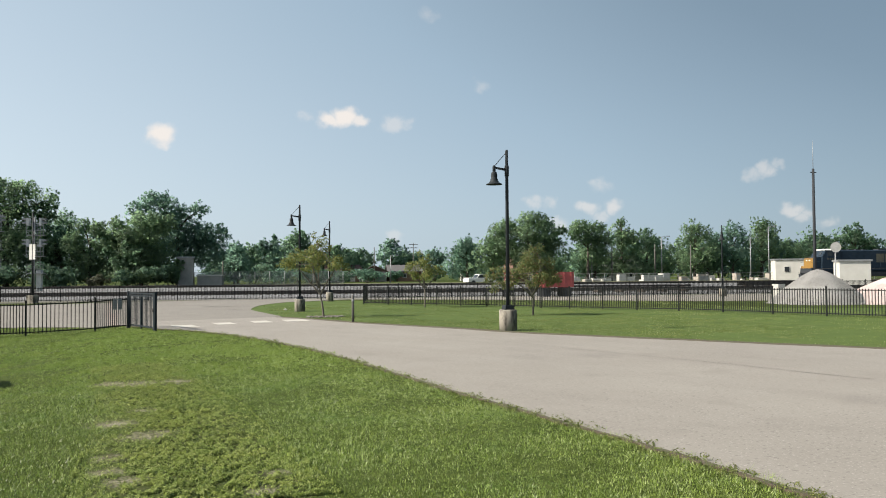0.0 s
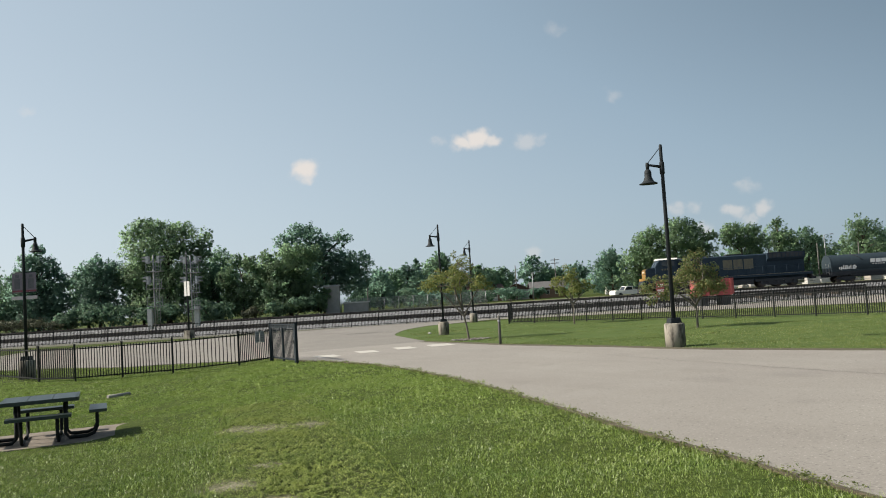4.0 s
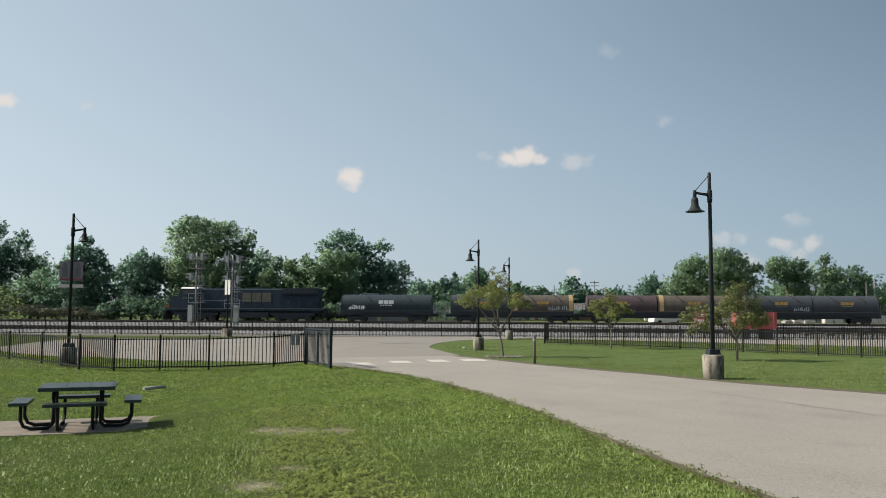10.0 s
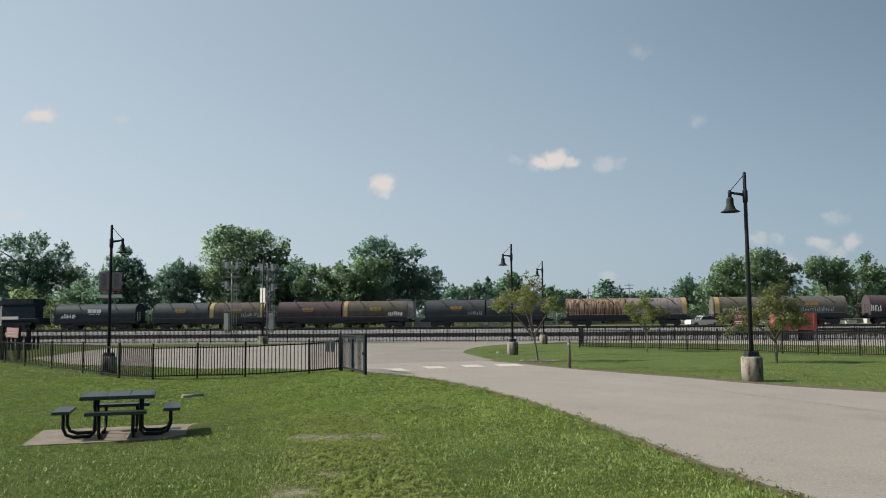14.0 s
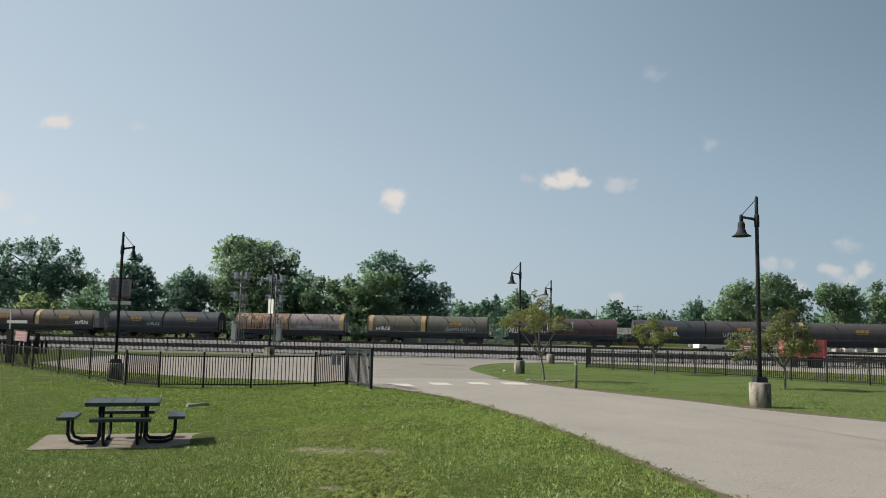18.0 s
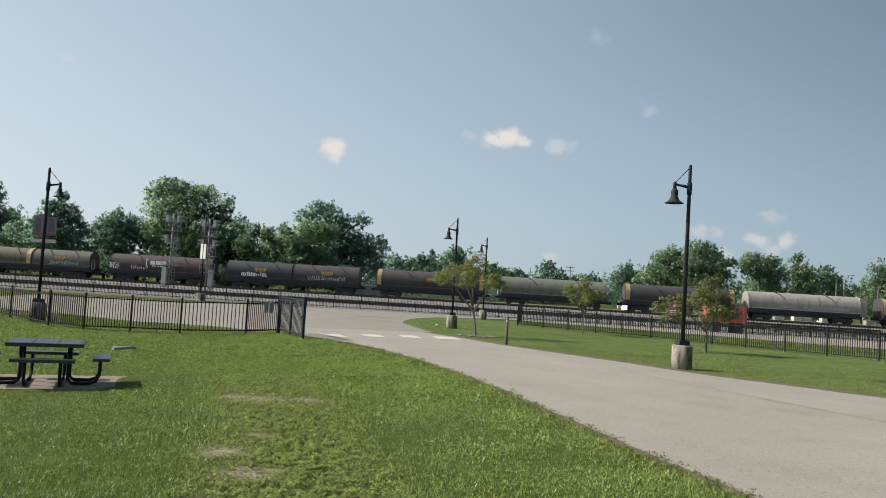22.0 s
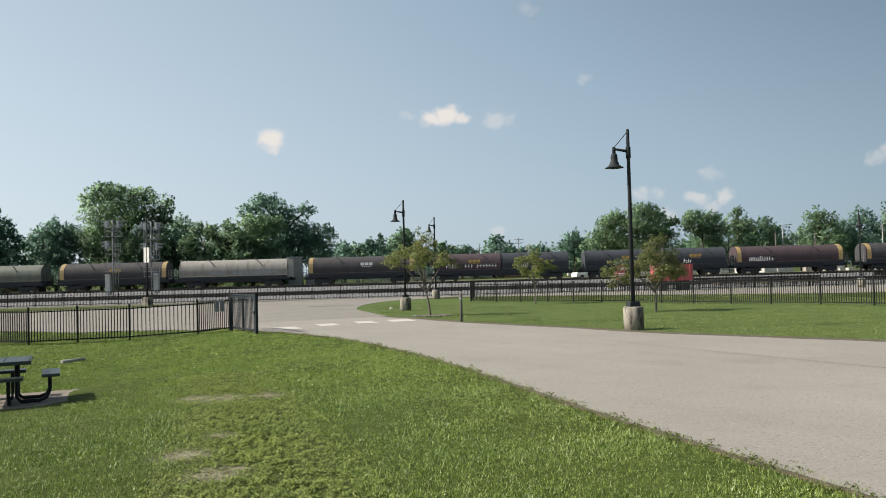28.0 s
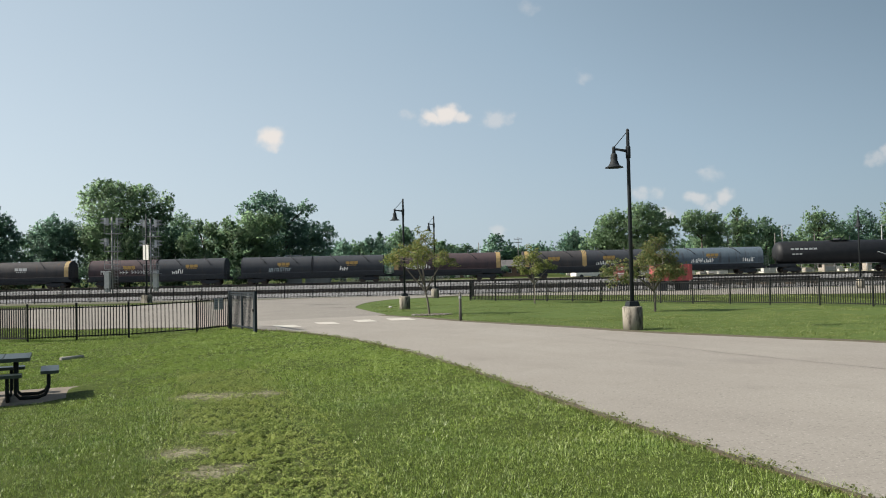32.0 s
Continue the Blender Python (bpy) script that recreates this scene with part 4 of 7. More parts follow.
def locomotive():
    loco = thing("locomotive", 0, 0, 0, "dark blue freight diesel locomotive with a yellow nose", "locomotive")
    bm = BM()
    box(bm, (11.15, 0, 1.55), (21.3, 3.0, 0.34))
    box(bm, (11.15, 0, 1.2), (20.4, 1.6, 0.4))
    frame_ob = part("underframe", bm, M["navy"], loco)
    bm = BM()
    box(bm, (11.15, -1.515, 1.68), (20.8, 0.02, 0.045))
    part("sill_stripe", bm, M["stripe"], frame_ob, "pale reflective stripe along the sill")
    bm = BM()
    prism(bm, [(-1.3, 1.2), (-1.45, 0.95), (-1.3, 0.45), (1.3, 0.45), (1.45, 0.95), (1.3, 1.2)], 8.0, 14.4)
    part("fuel_tank", bm, M["under"], loco)
    bm = BM()
    prism(bm, [(0.9, 1.72), (2.5, 1.72), (2.5, 3.45), (1.15, 3.3), (0.9, 3.1)], -1.22, 1.22, axis="y")
    nose = part("nose", soften(bm, 0.08, 2), M["navy"], loco)
    bm = BM()
    box(bm, (0.87, 0, 2.42), (0.04, 2.3, 1.34))
    part("nose_front", soften(bm, 0.015), M["nose_yellow"], nose, "yellow nose front")
    bm = BM()
    box(bm, (1.0, 0, 3.22), (0.12, 2.2, 0.1))
    box(bm, (0.5, 0, 1.9), (0.06, 2.5, 0.35))
    part("nose_band", bm, M["nose_yellow"], nose, "yellow band above the front steps")
    for v in (-0.35, 0.35):
        bm = BM()
        box(bm, (0.84, v, 2.9), (0.05, 0.3, 0.2))
        part("headlight", bm, M["logo_white"], nose)
    bm = BM()
    prism(bm, [(2.1, 1.72), (4.9, 1.72), (4.9, 4.4), (2.75, 4.4), (2.15, 3.4)], -1.48, 1.48, axis="y")
    cab = part("cab", soften(bm, 0.07, 2), M["navy"], loco)
    bm = BM()
    prism(bm, [(-1.55, 4.38), (-1.3, 4.58), (1.3, 4.58), (1.55, 4.38)], 2.6, 4.95)
    part("cab_roof", bm, M["white"], cab, "pale cab roof")
    for x0, x1 in ((2.95, 3.7), (3.85, 4.55)):
        bm = BM()
        box(bm, ((x0 + x1) / 2, -1.49, 3.85), (x1 - x0, 0.04, 0.62))
        part("side_window", bm, M["window"], cab)
    bm = BM()
    prism(bm, [(2.09, 3.42), (2.15, 3.40), (2.74, 4.38), (2.68, 4.40)], -1.42, 1.42, axis="y")
    part("cab_front", bm, M["navy"], cab)
    for v in (-0.92, 0.34):
        bm = BM()
        prism(bm, [(2.17, 3.60), (2.21, 3.58), (2.58, 4.20), (2.54, 4.22)], v, v + 0.58, axis="y")
        part("windshield", bm, M["window"], cab)
    bm = BM()
    box(bm, (10.6, 0, 3.0), (11.4, 1.9, 2.56))
    prism(bm, [(-0.95, 4.26), (-0.6, 4.42), (0.6, 4.42), (0.95, 4.26)], 4.9, 16.3)
    hood = part("long_hood", soften(bm, 0.04), M["navy"], loco)
    for k in range(9):
        bm = BM()
        box(bm, (5.9 + k * 1.2, -0.965, 2.75), (1.08, 0.03, 1.9))
        part("hood_door", soften(bm, 0.01), M["navy"], hood)
    for k in range(4):
        bm = BM()
        box(bm, (6.0 + k * 1.1, 0, 4.46), (0.8, 1.3, 0.14))
        part("roof_hatch", soften(bm, 0.02), M["under"], hood)
    bm = BM()
    box(bm, (12.5, 0, 4.5), (2.2, 1.2, 0.2))
    part("exhaust_housing", soften(bm, 0.03), M["under"], hood)
    bm = BM()
    prism(bm, [(-0.95, 1.74), (-0.98, 3.35), (-1.5, 3.7), (-1.52, 4.45), (1.52, 4.45), (1.5, 3.7), (0.98, 3.35), (0.95, 1.74)], 16.3, 21.0)
    rad = part("radiator_section", bm, M["navy"], loco)
    bm = BM()
    for k in range(8):
        box(bm, (16.7 + k * 0.54, -1.52, 4.08), (0.4, 0.03, 0.55))
    part("radiator_grilles", bm, M["under"], rad)
    bm = BM()
    box(bm, (18.6, 0, 4.47), (3.6, 2.4, 0.06))
    part("radiator_roof", bm, M["grey_dark"], rad)
    for s in (-1, 1):
        bm = BM()
        tube(bm, [(0.5, s * 1.42, 2.6), (2.0, s * 1.42, 2.75)], 0.025, 6)
        tube(bm, [(5.1, s * 1.44, 2.75), (21.7, s * 1.44, 2.75)], 0.025, 6)
        for k in range(12):
            x = 5.1 + k * 1.5
            tube(bm, [(x, s * 1.44, 1.7), (x, s * 1.44, 2.75)], 0.022, 6)
        part("handrail", bm, M["navy"], loco)
    for x in (0.45, 21.75):
        bm = BM()
        for z in (0.45, 0.8, 1.15):
            box(bm, (x, -1.3, z), (0.5, 0.4, 0.04))
            box(bm, (x, 1.3, z), (0.5, 0.4, 0.04))
        box(bm, (x, 0, 1.2), (0.12, 2.7, 0.7))
        part("step_well", bm, M["under"], loco)
    bm = BM()
    prism(bm, [(-1.4, 0.2), (0, 0.15), (1.4, 0.2), (1.4, 0.95), (-1.4, 0.95)], 0.15, 0.3)
    part("plow", bm, M["under"], loco)
    for x in (0.0, 22.3):
        bm = BM()
        box(bm, (x, 0, 0.88), (0.8, 0.3, 0.28))
        part("coupler", bm, M["under"], loco)
    truck(loco, 4.6, 0.53, 3, 2.0, 1.0)
    truck(loco, 17.6, 0.53, 3, 2.0, 1.0)
    logo(loco, 12.7, 3.2, -0.99, 2.15, M["logo_dull"], False, 0.6)
    for k in range(4):
        bm = BM()
        box(bm, (3.0 + 0.32 * k, -1.495, 3.1), (0.2, 0.015, 0.24))
        part("number_bar", bm, M["logo_dull"], cab)
    loco.scale.x = 1.04
    return loco


TRAIN = [
    (-0.6, locomotive()),
    (24.5, coil_car("blue-black covered coil car with a white mark", 12.3, ["blueblack"], (), [(0.5, "logo_white", 1.15)], [(0.09, 0.26, "logo_white")])),
    (39.4, coil_car("slate and tan two-cover coil car with yellow bands", 16.3, ["slate", "tan"], (0.53, 0.98), [(0.25, "logo_gold"), (0.75, "logo_gold")], [(0.8, 0.95, "tag_blue")])),
    (57.5, coil_car("rusty maroon and tan two-cover coil car", 18.2, ["maroon", "tan"], (0.53,), [(0.24, "logo_gold"), (0.76, "logo_gold")], [(0.86, 0.97, "logo_white")], True)),
    (78.1, coil_car("slate grey two-cover coil car", 16.4, ["slate", "slate"], (), [(0.26, "logo_gold"), (0.76, "logo_gold")], [(0.36, 0.48, "tag_blue")])),
    (97.0, coil_car("rust-streaked orange and pinkish grey two-cover coil car", 15.5, ["rust", "pinkgrey"], (0.98,), [], [(0.58, 0.8, "tag_blue")])),
    (115.8, coil_car("yellowed and dark two-cover coil car with yellow bands", 16.4, ["yellowgrey", "olive"], (0.03, 0.47), [(0.74, "logo_gold")], [(0.08, 0.2, "logo_white"), (0.66, 0.9, "tag_blue")])),
    (135.0, coil_car("maroon single-cover coil car with a white mark", 14.2, ["maroon"], (), [(0.48, "logo_white", 1.25)], [(0.01, 0.1, "logo_white", 2.5), (0.22, 0.38, "logo_pale")])),
    (151.3, coil_car("dark two-cover coil car with sprayed lettering", 18.2, ["dark", "brown"], (), [(0.26, "logo_gold"), (0.76, "logo_gold")], [(0.12, 0.3, "logo_white"), (0.62, 0.9, "tag_blue")])),
    (171.9, coil_car("dark brown single-cover coil car with yellow ends", 14.5, ["brown"], (0.025, 0.975), [(0.52, "logo_gold")])),
    (188.7, coil_car("grey-green single-cover coil car", 14.0, ["green"])),
    (205.1, coil_car("dark single-cover coil car with yellow ends", 14.3, ["brown"], (0.025, 0.975), [(0.52, "logo_gold")])),
    (221.1, coil_car("weathered pale grey coil car with an end cabinet", 14.4, ["grey"], (), [], [(0.3, 0.42, "tag_blue"), (0.5, 0.9, "tag_blue")], True)),
    (238.3, coil_car("dark brown single-cover coil car with yellow ends and a white mark", 14.2, ["brown"], (0.025, 0.975), [(0.55, "logo_white")])),
    (255.1, coil_car("dark two-cover coil car with sprayed words", 18.1, ["maroon", "dark"], (), [(0.3, "logo_gold"), (0.76, "logo_gold")], [(0.62, 0.7, "logo_white")])),
    (275.4, coil_car("dark two-cover coil car with faded gold marks", 19.0, ["dark", "dark"], (), [(0.3, "logo_gold"), (0.78, "logo_gold")], [(0.2, 0.34, "tag_blue"), (0.7, 0.76, "logo_white")])),
    (295.8, coil_car("brown single-cover coil car with yellow ends", 14.4, ["maroon"], (0.025, 0.975), [], [(0.12, 0.34, "logo_white")])),
    (313.2, coil_car("dark two-cover coil car with a yellow middle band", 16.4, ["brown", "dark"], (0.03, 0.5), [(0.25, "logo_gold"), (0.7, "logo_gold")], [(0.6, 0.75, "logo_white")])),
    (331.7, coil_car("faded blue coil car with rust streaks", 13.8, ["blue"], (), [(0.5, "logo_gold")], [(0.3, 0.5, "logo_white"), (0.8, 0.9, "logo_white")])),
    (347.5, tank_car("long glossy black tank car with white lettering bars", 17.5)),
]


def sprayed_words():
    """A readable word and a name as plain bars on the side of one cover."""
    curve = bpy.data.curves.new("sprayed_word", "FONT")
    curve.body, curve.size, curve.extrude = "FREE", 0.72, 0.004
    ob = new("sprayed_word", curve)
    ob.matrix_basis = pose(1.6, -1.49, 1.72, 90, 0, 0)
    ob.parent = TRAIN[14][1]
    curve.materials.append(M["logo_white"])
    tagged(ob, "white sprayed capital letters")
    for x0, x1 in ((4.3, 5.5), (5.9, 8.6)):
        bm = BM()
        x = x0
        while x < x1:
            box(bm, (x - 0.09, -1.478, 1.97), (0.07, 0.012, 0.48))
            box(bm, (x + 0.05, -1.478, 1.97), (0.22, 0.012, 0.07))
            x += 0.4
        part("spray_bar", bm, M["logo_white"], TRAIN[14][1], "white sprayed bars")


sprayed_words()


# ---- fences ----
PICKET = {}


def fence(name, label, pts, height, step, bay=0, single=True, material="black", post=0.06):
    """A picket fence through the points (x, y): a post at each, rails between, upright pickets."""
    f = thing(name, 0, 0, 0, label, "fence")
    key = (height, material)
    if key not in PICKET:
        bm = BM()
        box(bm, (0, 0, height / 2 + 0.02), (0.026, 0.026, height - 0.12))
        PICKET[key] = finish("picket", bm, M[material])
        bm = BM()
        box(bm, (0, 0, height / 2 - 0.05), (post, post, height + 0.16))
        box(bm, (0, 0, height + 0.04), (post + 0.016, post + 0.016, 0.03), taper=0.7)
        PICKET[key + ("post",)] = finish("post", bm, M[material])
    verts, faces = [], []
    for i, p in enumerate(pts):
        ob = new("post", PICKET[key + ("post",)])
        ob.location, ob.parent = (p[0], p[1], G(p[0], p[1])), f
        q = pts[min(i + 1, len(pts) - 1)] if i + 1 < len(pts) else pts[i - 1]
        ob.rotation_euler = (0, 0, math.atan2(q[1] - p[1], q[0] - p[0]))
        if i + 1 == len(pts):
            break
        d = Vector((q[0] - p[0], q[1] - p[1], 0))
        n = bay or max(2, round(d.length / step))
        za, zb = G(p[0], p[1]), G(q[0], q[1])
        for h in (0.12, height - 0.10):
            bm = BM()
            a, b = Vector((p[0], p[1], za + h)), Vector((q[0], q[1], zb + h))
            c, e = (a + b) / 2, (b - a)
            turn = e.to_track_quat("X", "Z").to_matrix().to_4x4()
            box(bm, (0, 0, 0), (e.length, 0.032, 0.036), m=Matrix.Translation(c) @ turn)
            part("rail", bm, M[material], f)
        for k in range(1, n):
            x, y, z = p[0] + d.x * k / n, p[1] + d.y * k / n, za + (zb - za) * k / n
            if single:
                ob = new("picket", PICKET[key])
                ob.location, ob.parent = (x, y, z), f
                ob.rotation_euler = (0, 0, math.atan2(d.y, d.x))
            else:
                o = len(verts)
                s = 0.014
                for zz in (z + 0.06, z + height - 0.03):
                    verts += [(x - s, y - s, zz), (x + s, y - s, zz), (x + s, y + s, zz), (x - s, y + s, zz)]
                faces += [[o + u for u in w] for w in ((0, 1, 5, 4), (1, 2, 6, 5), (2, 3, 7, 6), (3, 0, 4, 7), (4, 5, 6, 7))]
    if verts:
        ob = new("picket", quick_mesh("picket", verts, faces, M[material]))
        ob.parent = f
        tagged(ob, kind="stuff")
    return f


LEFT_FENCE = [(-31.0, 51.0), (-26.6, 45.8), (-24.8, 43.6), (-22.3, 41.2), (-19.9, 38.5), (-16.9, 34.9), (-14.0, 31.4), (-11.2, 27.9), (-9.75, 27.1), (-8.4, 27.5), (-6.85, 27.75), (-4.75, 28.1), (-3.73, 28.4)]
fence("fence", "low black metal picket fence along the lawn", LEFT_FENCE, 1.14, 0.125, 17)
RIGHT_FENCE = [(8.1, 50.2), (9.4, 48.6), (10.6, 47.2), (11.9, 45.9), (13.05, 44.6), (14.2, 43.1), (15.3, 41.5), (16.3, 39.9), (17.3, 38.3), (18.35, 36.5), (19.3, 34.6), (20.25, 32.3), (21.06, 29.95), (21.8, 27.5), (22.68, 25.35), (23.8, 23.4), (25.0, 21.2), (26.3, 19.0), (27.6, 16.8)]
fence("fence", "black metal picket fence behind the grass strip", RIGHT_FENCE, 1.16, 0.112)
fence("fence", "short black picket fence running back to the tracks", [(8.1, 50.2), (8.6, 53.0), (9.2, 56.0), (9.8, 59.0)], 1.16, 0.13)
TRACK_FENCE = [tuple(along(64.2, x)[:2]) for x in np.arange(-58, 92, 2.15)]
fence("fence", "long black picket fence in front of the railway tracks", TRACK_FENCE, 1.15, 0.115, single=False)


def gate():
    g = thing("gate", -3.66, 28.3, G(-3.66, 28.3), "open dark grey metal swing gate with mesh of bars", "gate", math.degrees(math.atan2(-2.2, 1.0)))
    W, Hh = 2.45, 1.2
    bm = BM()
    for x in (0.03, W / 2, W - 0.03):
        box(bm, (x, 0, Hh / 2 + 0.05), (0.055, 0.055, Hh))
    for z in (0.14, Hh - 0.04, Hh + 0.04):
        box(bm, (W / 2, 0, z), (W, 0.045, 0.045))
    part("gate_frame", bm, M["gate_grey"], g)
    bm = BM()
    box(bm, (0, 0, 0.55), (0.02, 0.02, 1.1))
    bar = finish("bar", bm, M["gate_grey"])
    for k in range(1, 20):
        if k != 10:
            b = part("bar", bar, None, g)
            b.location = (k * W / 20, 0, 0.1)
    bm = BM()
    box(bm, (W + 0.09, 0, 0.62), (0.085, 0.085, 1.32))
    box(bm, (W + 0.09, 0, 1.29), (0.1, 0.1, 0.03))
    part("latch_post", bm, M["gate_grey"], g)
    bm = BM()
    box(bm, (W, -0.04, 0.7), (0.12, 0.05, 0.1))
    part("latch", bm, M["black"], g)
    bm = BM()
    box(bm, (-0.08, 0, 0.6), (0.09, 0.09, 1.4))
    part("hinge_post", bm, M["gate_grey"], g)


gate()


def notice():
    n = thing("notice_board", -4.05, 28.2, G(-4, 28.2) + 0.66, "two narrow grey notices hung on the fence", "sign", 20)
    for k in (-1, 1):
        bm = BM()
        box(bm, (k * 0.08, -0.04, 0.22), (0.14, 0.02, 0.38))
        part("panel", soften(bm, 0.006), M["signal_grey"], n)
        bm = BM()
        for j in range(4):
            box(bm, (k * 0.08, -0.053, 0.1 + j * 0.08), (0.10, 0.004, 0.025))
        part("writing", bm, M["banner_dark"], n)


notice()


# ---- street lamps ----
REACH = 0.43


def street_lamp(x, y, H, turn, k=1.0, banners=0, base_h=0.70, base_r=0.27, label="black bell-shade street lamp on a round concrete base"):
    """turn: degrees; 0 has the arm to -x."""
    z = G(x, y)
    s = thing("street_lamp", x, y, z - 0.03, label, "street lamp", turn, "street lamps")
    bm = BM()
    lathe(bm, [(base_r, -0.1), (base_r, base_h - 0.03), (base_r - 0.03, base_h)], seg=28)
    part("base", bm, M["concrete"], s, "stained round concrete footing")
    bm = BM()
    box(bm, (0, 0, base_h + 0.07), (0.32, 0.32, 0.14), taper=0.85)
    part("pole_foot", bm, M["lamp_black"], s)
    bm = BM()
    lathe(bm, [(0.06, base_h + 0.1), (0.05, H - 0.9), (0.045, H), (0.03, H + 0.04)], seg=14)
    part("pole", bm, M["lamp_black"], s)
    arm_z = H - 0.56
    bm = BM()
    tube(bm, [(0, 0, arm_z - 0.05), (-0.12, 0, arm_z - 0.02), (-0.41, 0, arm_z + 0.02)], [0.05, 0.04, 0.032], 8)
    lathe(bm, [(0.05, arm_z - 0.14), (0.05, arm_z + 0.06), (0.035, arm_z + 0.09)], (-REACH, 0, 0), 12)
    lathe(bm, [(0.068, arm_z - 0.24), (0.07, arm_z - 0.1), (0.07, arm_z + 0.06), (0.06, arm_z + 0.1)], seg=12)
    part("arm", bm, M["lamp_black"], s)
    bm = BM()
    tube(bm, [(-0.03, 0, H - 0.06), (-REACH + 0.02, 0, arm_z + 0.08)], 0.011, 6)
    part("tie_rod", bm, M["lamp_black"], s)
    bm = BM()
    t = arm_z - 0.12
    lathe(bm, [(r * k, t + h * k) for r, h in ((0.045, 0.03), (0.085, 0.01), (0.112, -0.05), (0.118, -0.12), (0.118, -0.25), (0.14, -0.27), (0.15, -0.32), (0.19, -0.39), (0.25, -0.43), (0.31, -0.455), (0.31, -0.475), (0.23, -0.455), (0.14, -0.39), (0.10, -0.26))], (-REACH, 0, 0), 20)
    shade = part("shade", bm, M["lamp_black"], s, "black bell-shaped shade")
    bm = BM()
    lathe(bm, [(0.09 * k, t - 0.30 * k), (0.11 * k, t - 0.36 * k), (0.06 * k, t - 0.41 * k)], (-REACH, 0, 0), 12)
    part("bulb_glass", bm, M["glass"], shade)
    if banners:
        zb = 3.0
        for q in (0, 1):
            bm = BM()
            tube(bm, [(-0.44, 0, zb + 0.08 + q * 0.72), (0.44, 0, zb + 0.08 + q * 0.72)], 0.015, 6)
            part("banner_rod", bm, M["lamp_black"], s)
        for d in (-1, 1):
            bm = BM()
            box(bm, (d * 0.24, 0, zb + 0.44), (0.36, 0.012, 0.68))
            b = part("banner", bm, M["banner"], s, "faded printed cloth banner")
            for bz, bw, bh in ((0.40, 0.2, 0.36), (0.66, 0.13, 0.12)):
                bm = BM()
                for sy in (-0.009, 0.009):
                    box(bm, (d * 0.24, sy, zb + bz), (bw, 0.004, bh))
                part("print_panel", bm, M["banner_dark"], b)
            bm = BM()
            for sy in (-0.009, 0.009):
                box(bm, (d * 0.24, sy, zb + 0.14), (0.36, 0.004, 0.06))
            part("print_band", bm, M["banner_red"], b)
        bm = BM()
        box(bm, (0, 0, zb - 0.1), (0.9, 0.014, 0.12))
        part("name_strip", bm, M["sign_pale"], s)
    return s


street_lamp(8.19, 22.1, 5.69, 4, 0.83, base_r=0.278)
street_lamp(3.28, 41.1, 5.6, 6, 0.8)
street_lamp(6.7, 56.9, 5.8, 25, 0.75)
street_lamp(-12.39, 29.88, 5.5, 176, 0.68, banners=1, label="black bell-shade street lamp hung with two printed banners")
street_lamp(37.1, 54.1, 5.6, 55, label="black street lamp seen end on beside the lane")


def banner_pole():
    x, y = -14.15, 62.6
    z = G(x, y)
    s = thing("banner_pole", x, y, z, "slim black pole with a white banner on a square concrete base", "pole", -28)
    bm = BM()
    box(bm, (0, 0, 0.25), (0.56, 0.56, 0.7))
    part("base", soften(bm, 0.04), M["concrete"], s)
    bm = BM()
    lathe(bm, [(0.08, 0.6), (0.06, 3.2), (0.045, 6.6)], seg=12)
    part("pole", bm, M["lamp_black"], s)
    for d in (-1, 1):
        bm = BM()
        box(bm, (d * 0.145, -0.05, 3.75), (0.22, 0.012, 1.12))
        part("banner", bm, M["white"], s, "plain white cloth banner")
    for zz in (3.15, 4.33):
        bm = BM()
        tube(bm, [(-0.36, -0.05, zz), (0.36, -0.05, zz)], 0.016, 6)
        part("banner_rod", bm, M["lamp_black"], s)


banner_pole()


# ---- lineside ----
def signal_mast(x, y, label, h, heads, platforms, cabinet):
    """heads: (height, side) of the hooded lights, which look along the track; platforms: heights; cabinet: its offset."""
    s = thing("signal_mast", x, y, 0.05, label, "railway signal", TRACK_ANGLE, "railway signals")
    bm = BM()
    tube(bm, [(0, 0.1, 0), (0, 0.1, h)], 0.09, 10)
    part("mast", bm, M["signal_grey"], s)
    bm = BM()
    for u in (0.3, 0.62):
        tube(bm, [(u, 0.0, 0), (u, 0.0, h - 0.6)], 0.03, 6)
    for k in range(int(h / 0.32) - 2):
        box(bm, (0.46, 0.0, 0.3 + 0.32 * k), (0.32, 0.03, 0.03))
    part("ladder", bm, M["signal_grey"], s)
    bm = BM()
    box(bm, (cabinet, 0, 1.35), (0.5, 0.5, 2.2))
    part("relay_cabinet", soften(bm, 0.03), M["signal_pale"], s, "pale grey relay cabinet at the foot")
    for zz in platforms:
        bm = BM()
        box(bm, (0.25, -0.1, zz - 0.5), (1.7, 0.9, 0.07))
        for u in (-0.58, 0.25, 1.08):
            box(bm, (u, -0.53, zz), (0.045, 0.045, 1.0))
        for q in (0.0, 0.48):
            box(bm, (0.25, -0.53, zz + q), (1.7, 0.045, 0.045))
        part("platform", bm, M["signal_grey"], s)
    for zz, side in heads:
        bm = BM()
        c = side * 0.62 + 0.1
        box(bm, (c, -0.1, zz), (0.26, 0.62, 0.78))
        box(bm, (c - side * 0.25, 0.0, zz - 0.2), (0.4, 0.08, 0.08))
        head = part("signal_head", soften(bm, 0.03), M["signal_pale"], s)
        for q in (-0.22, 0.14):
            bm = BM()
            prism(bm, [(c + side * 0.13, zz + q), (c + side * 0.55, zz + q + 0.06), (c + side * 0.55, zz + q + 0.2), (c + side * 0.13, zz + q + 0.26)], -0.36, 0.16, axis="y")
            part("light_hood", bm, M["signal_grey"], head)
    return s


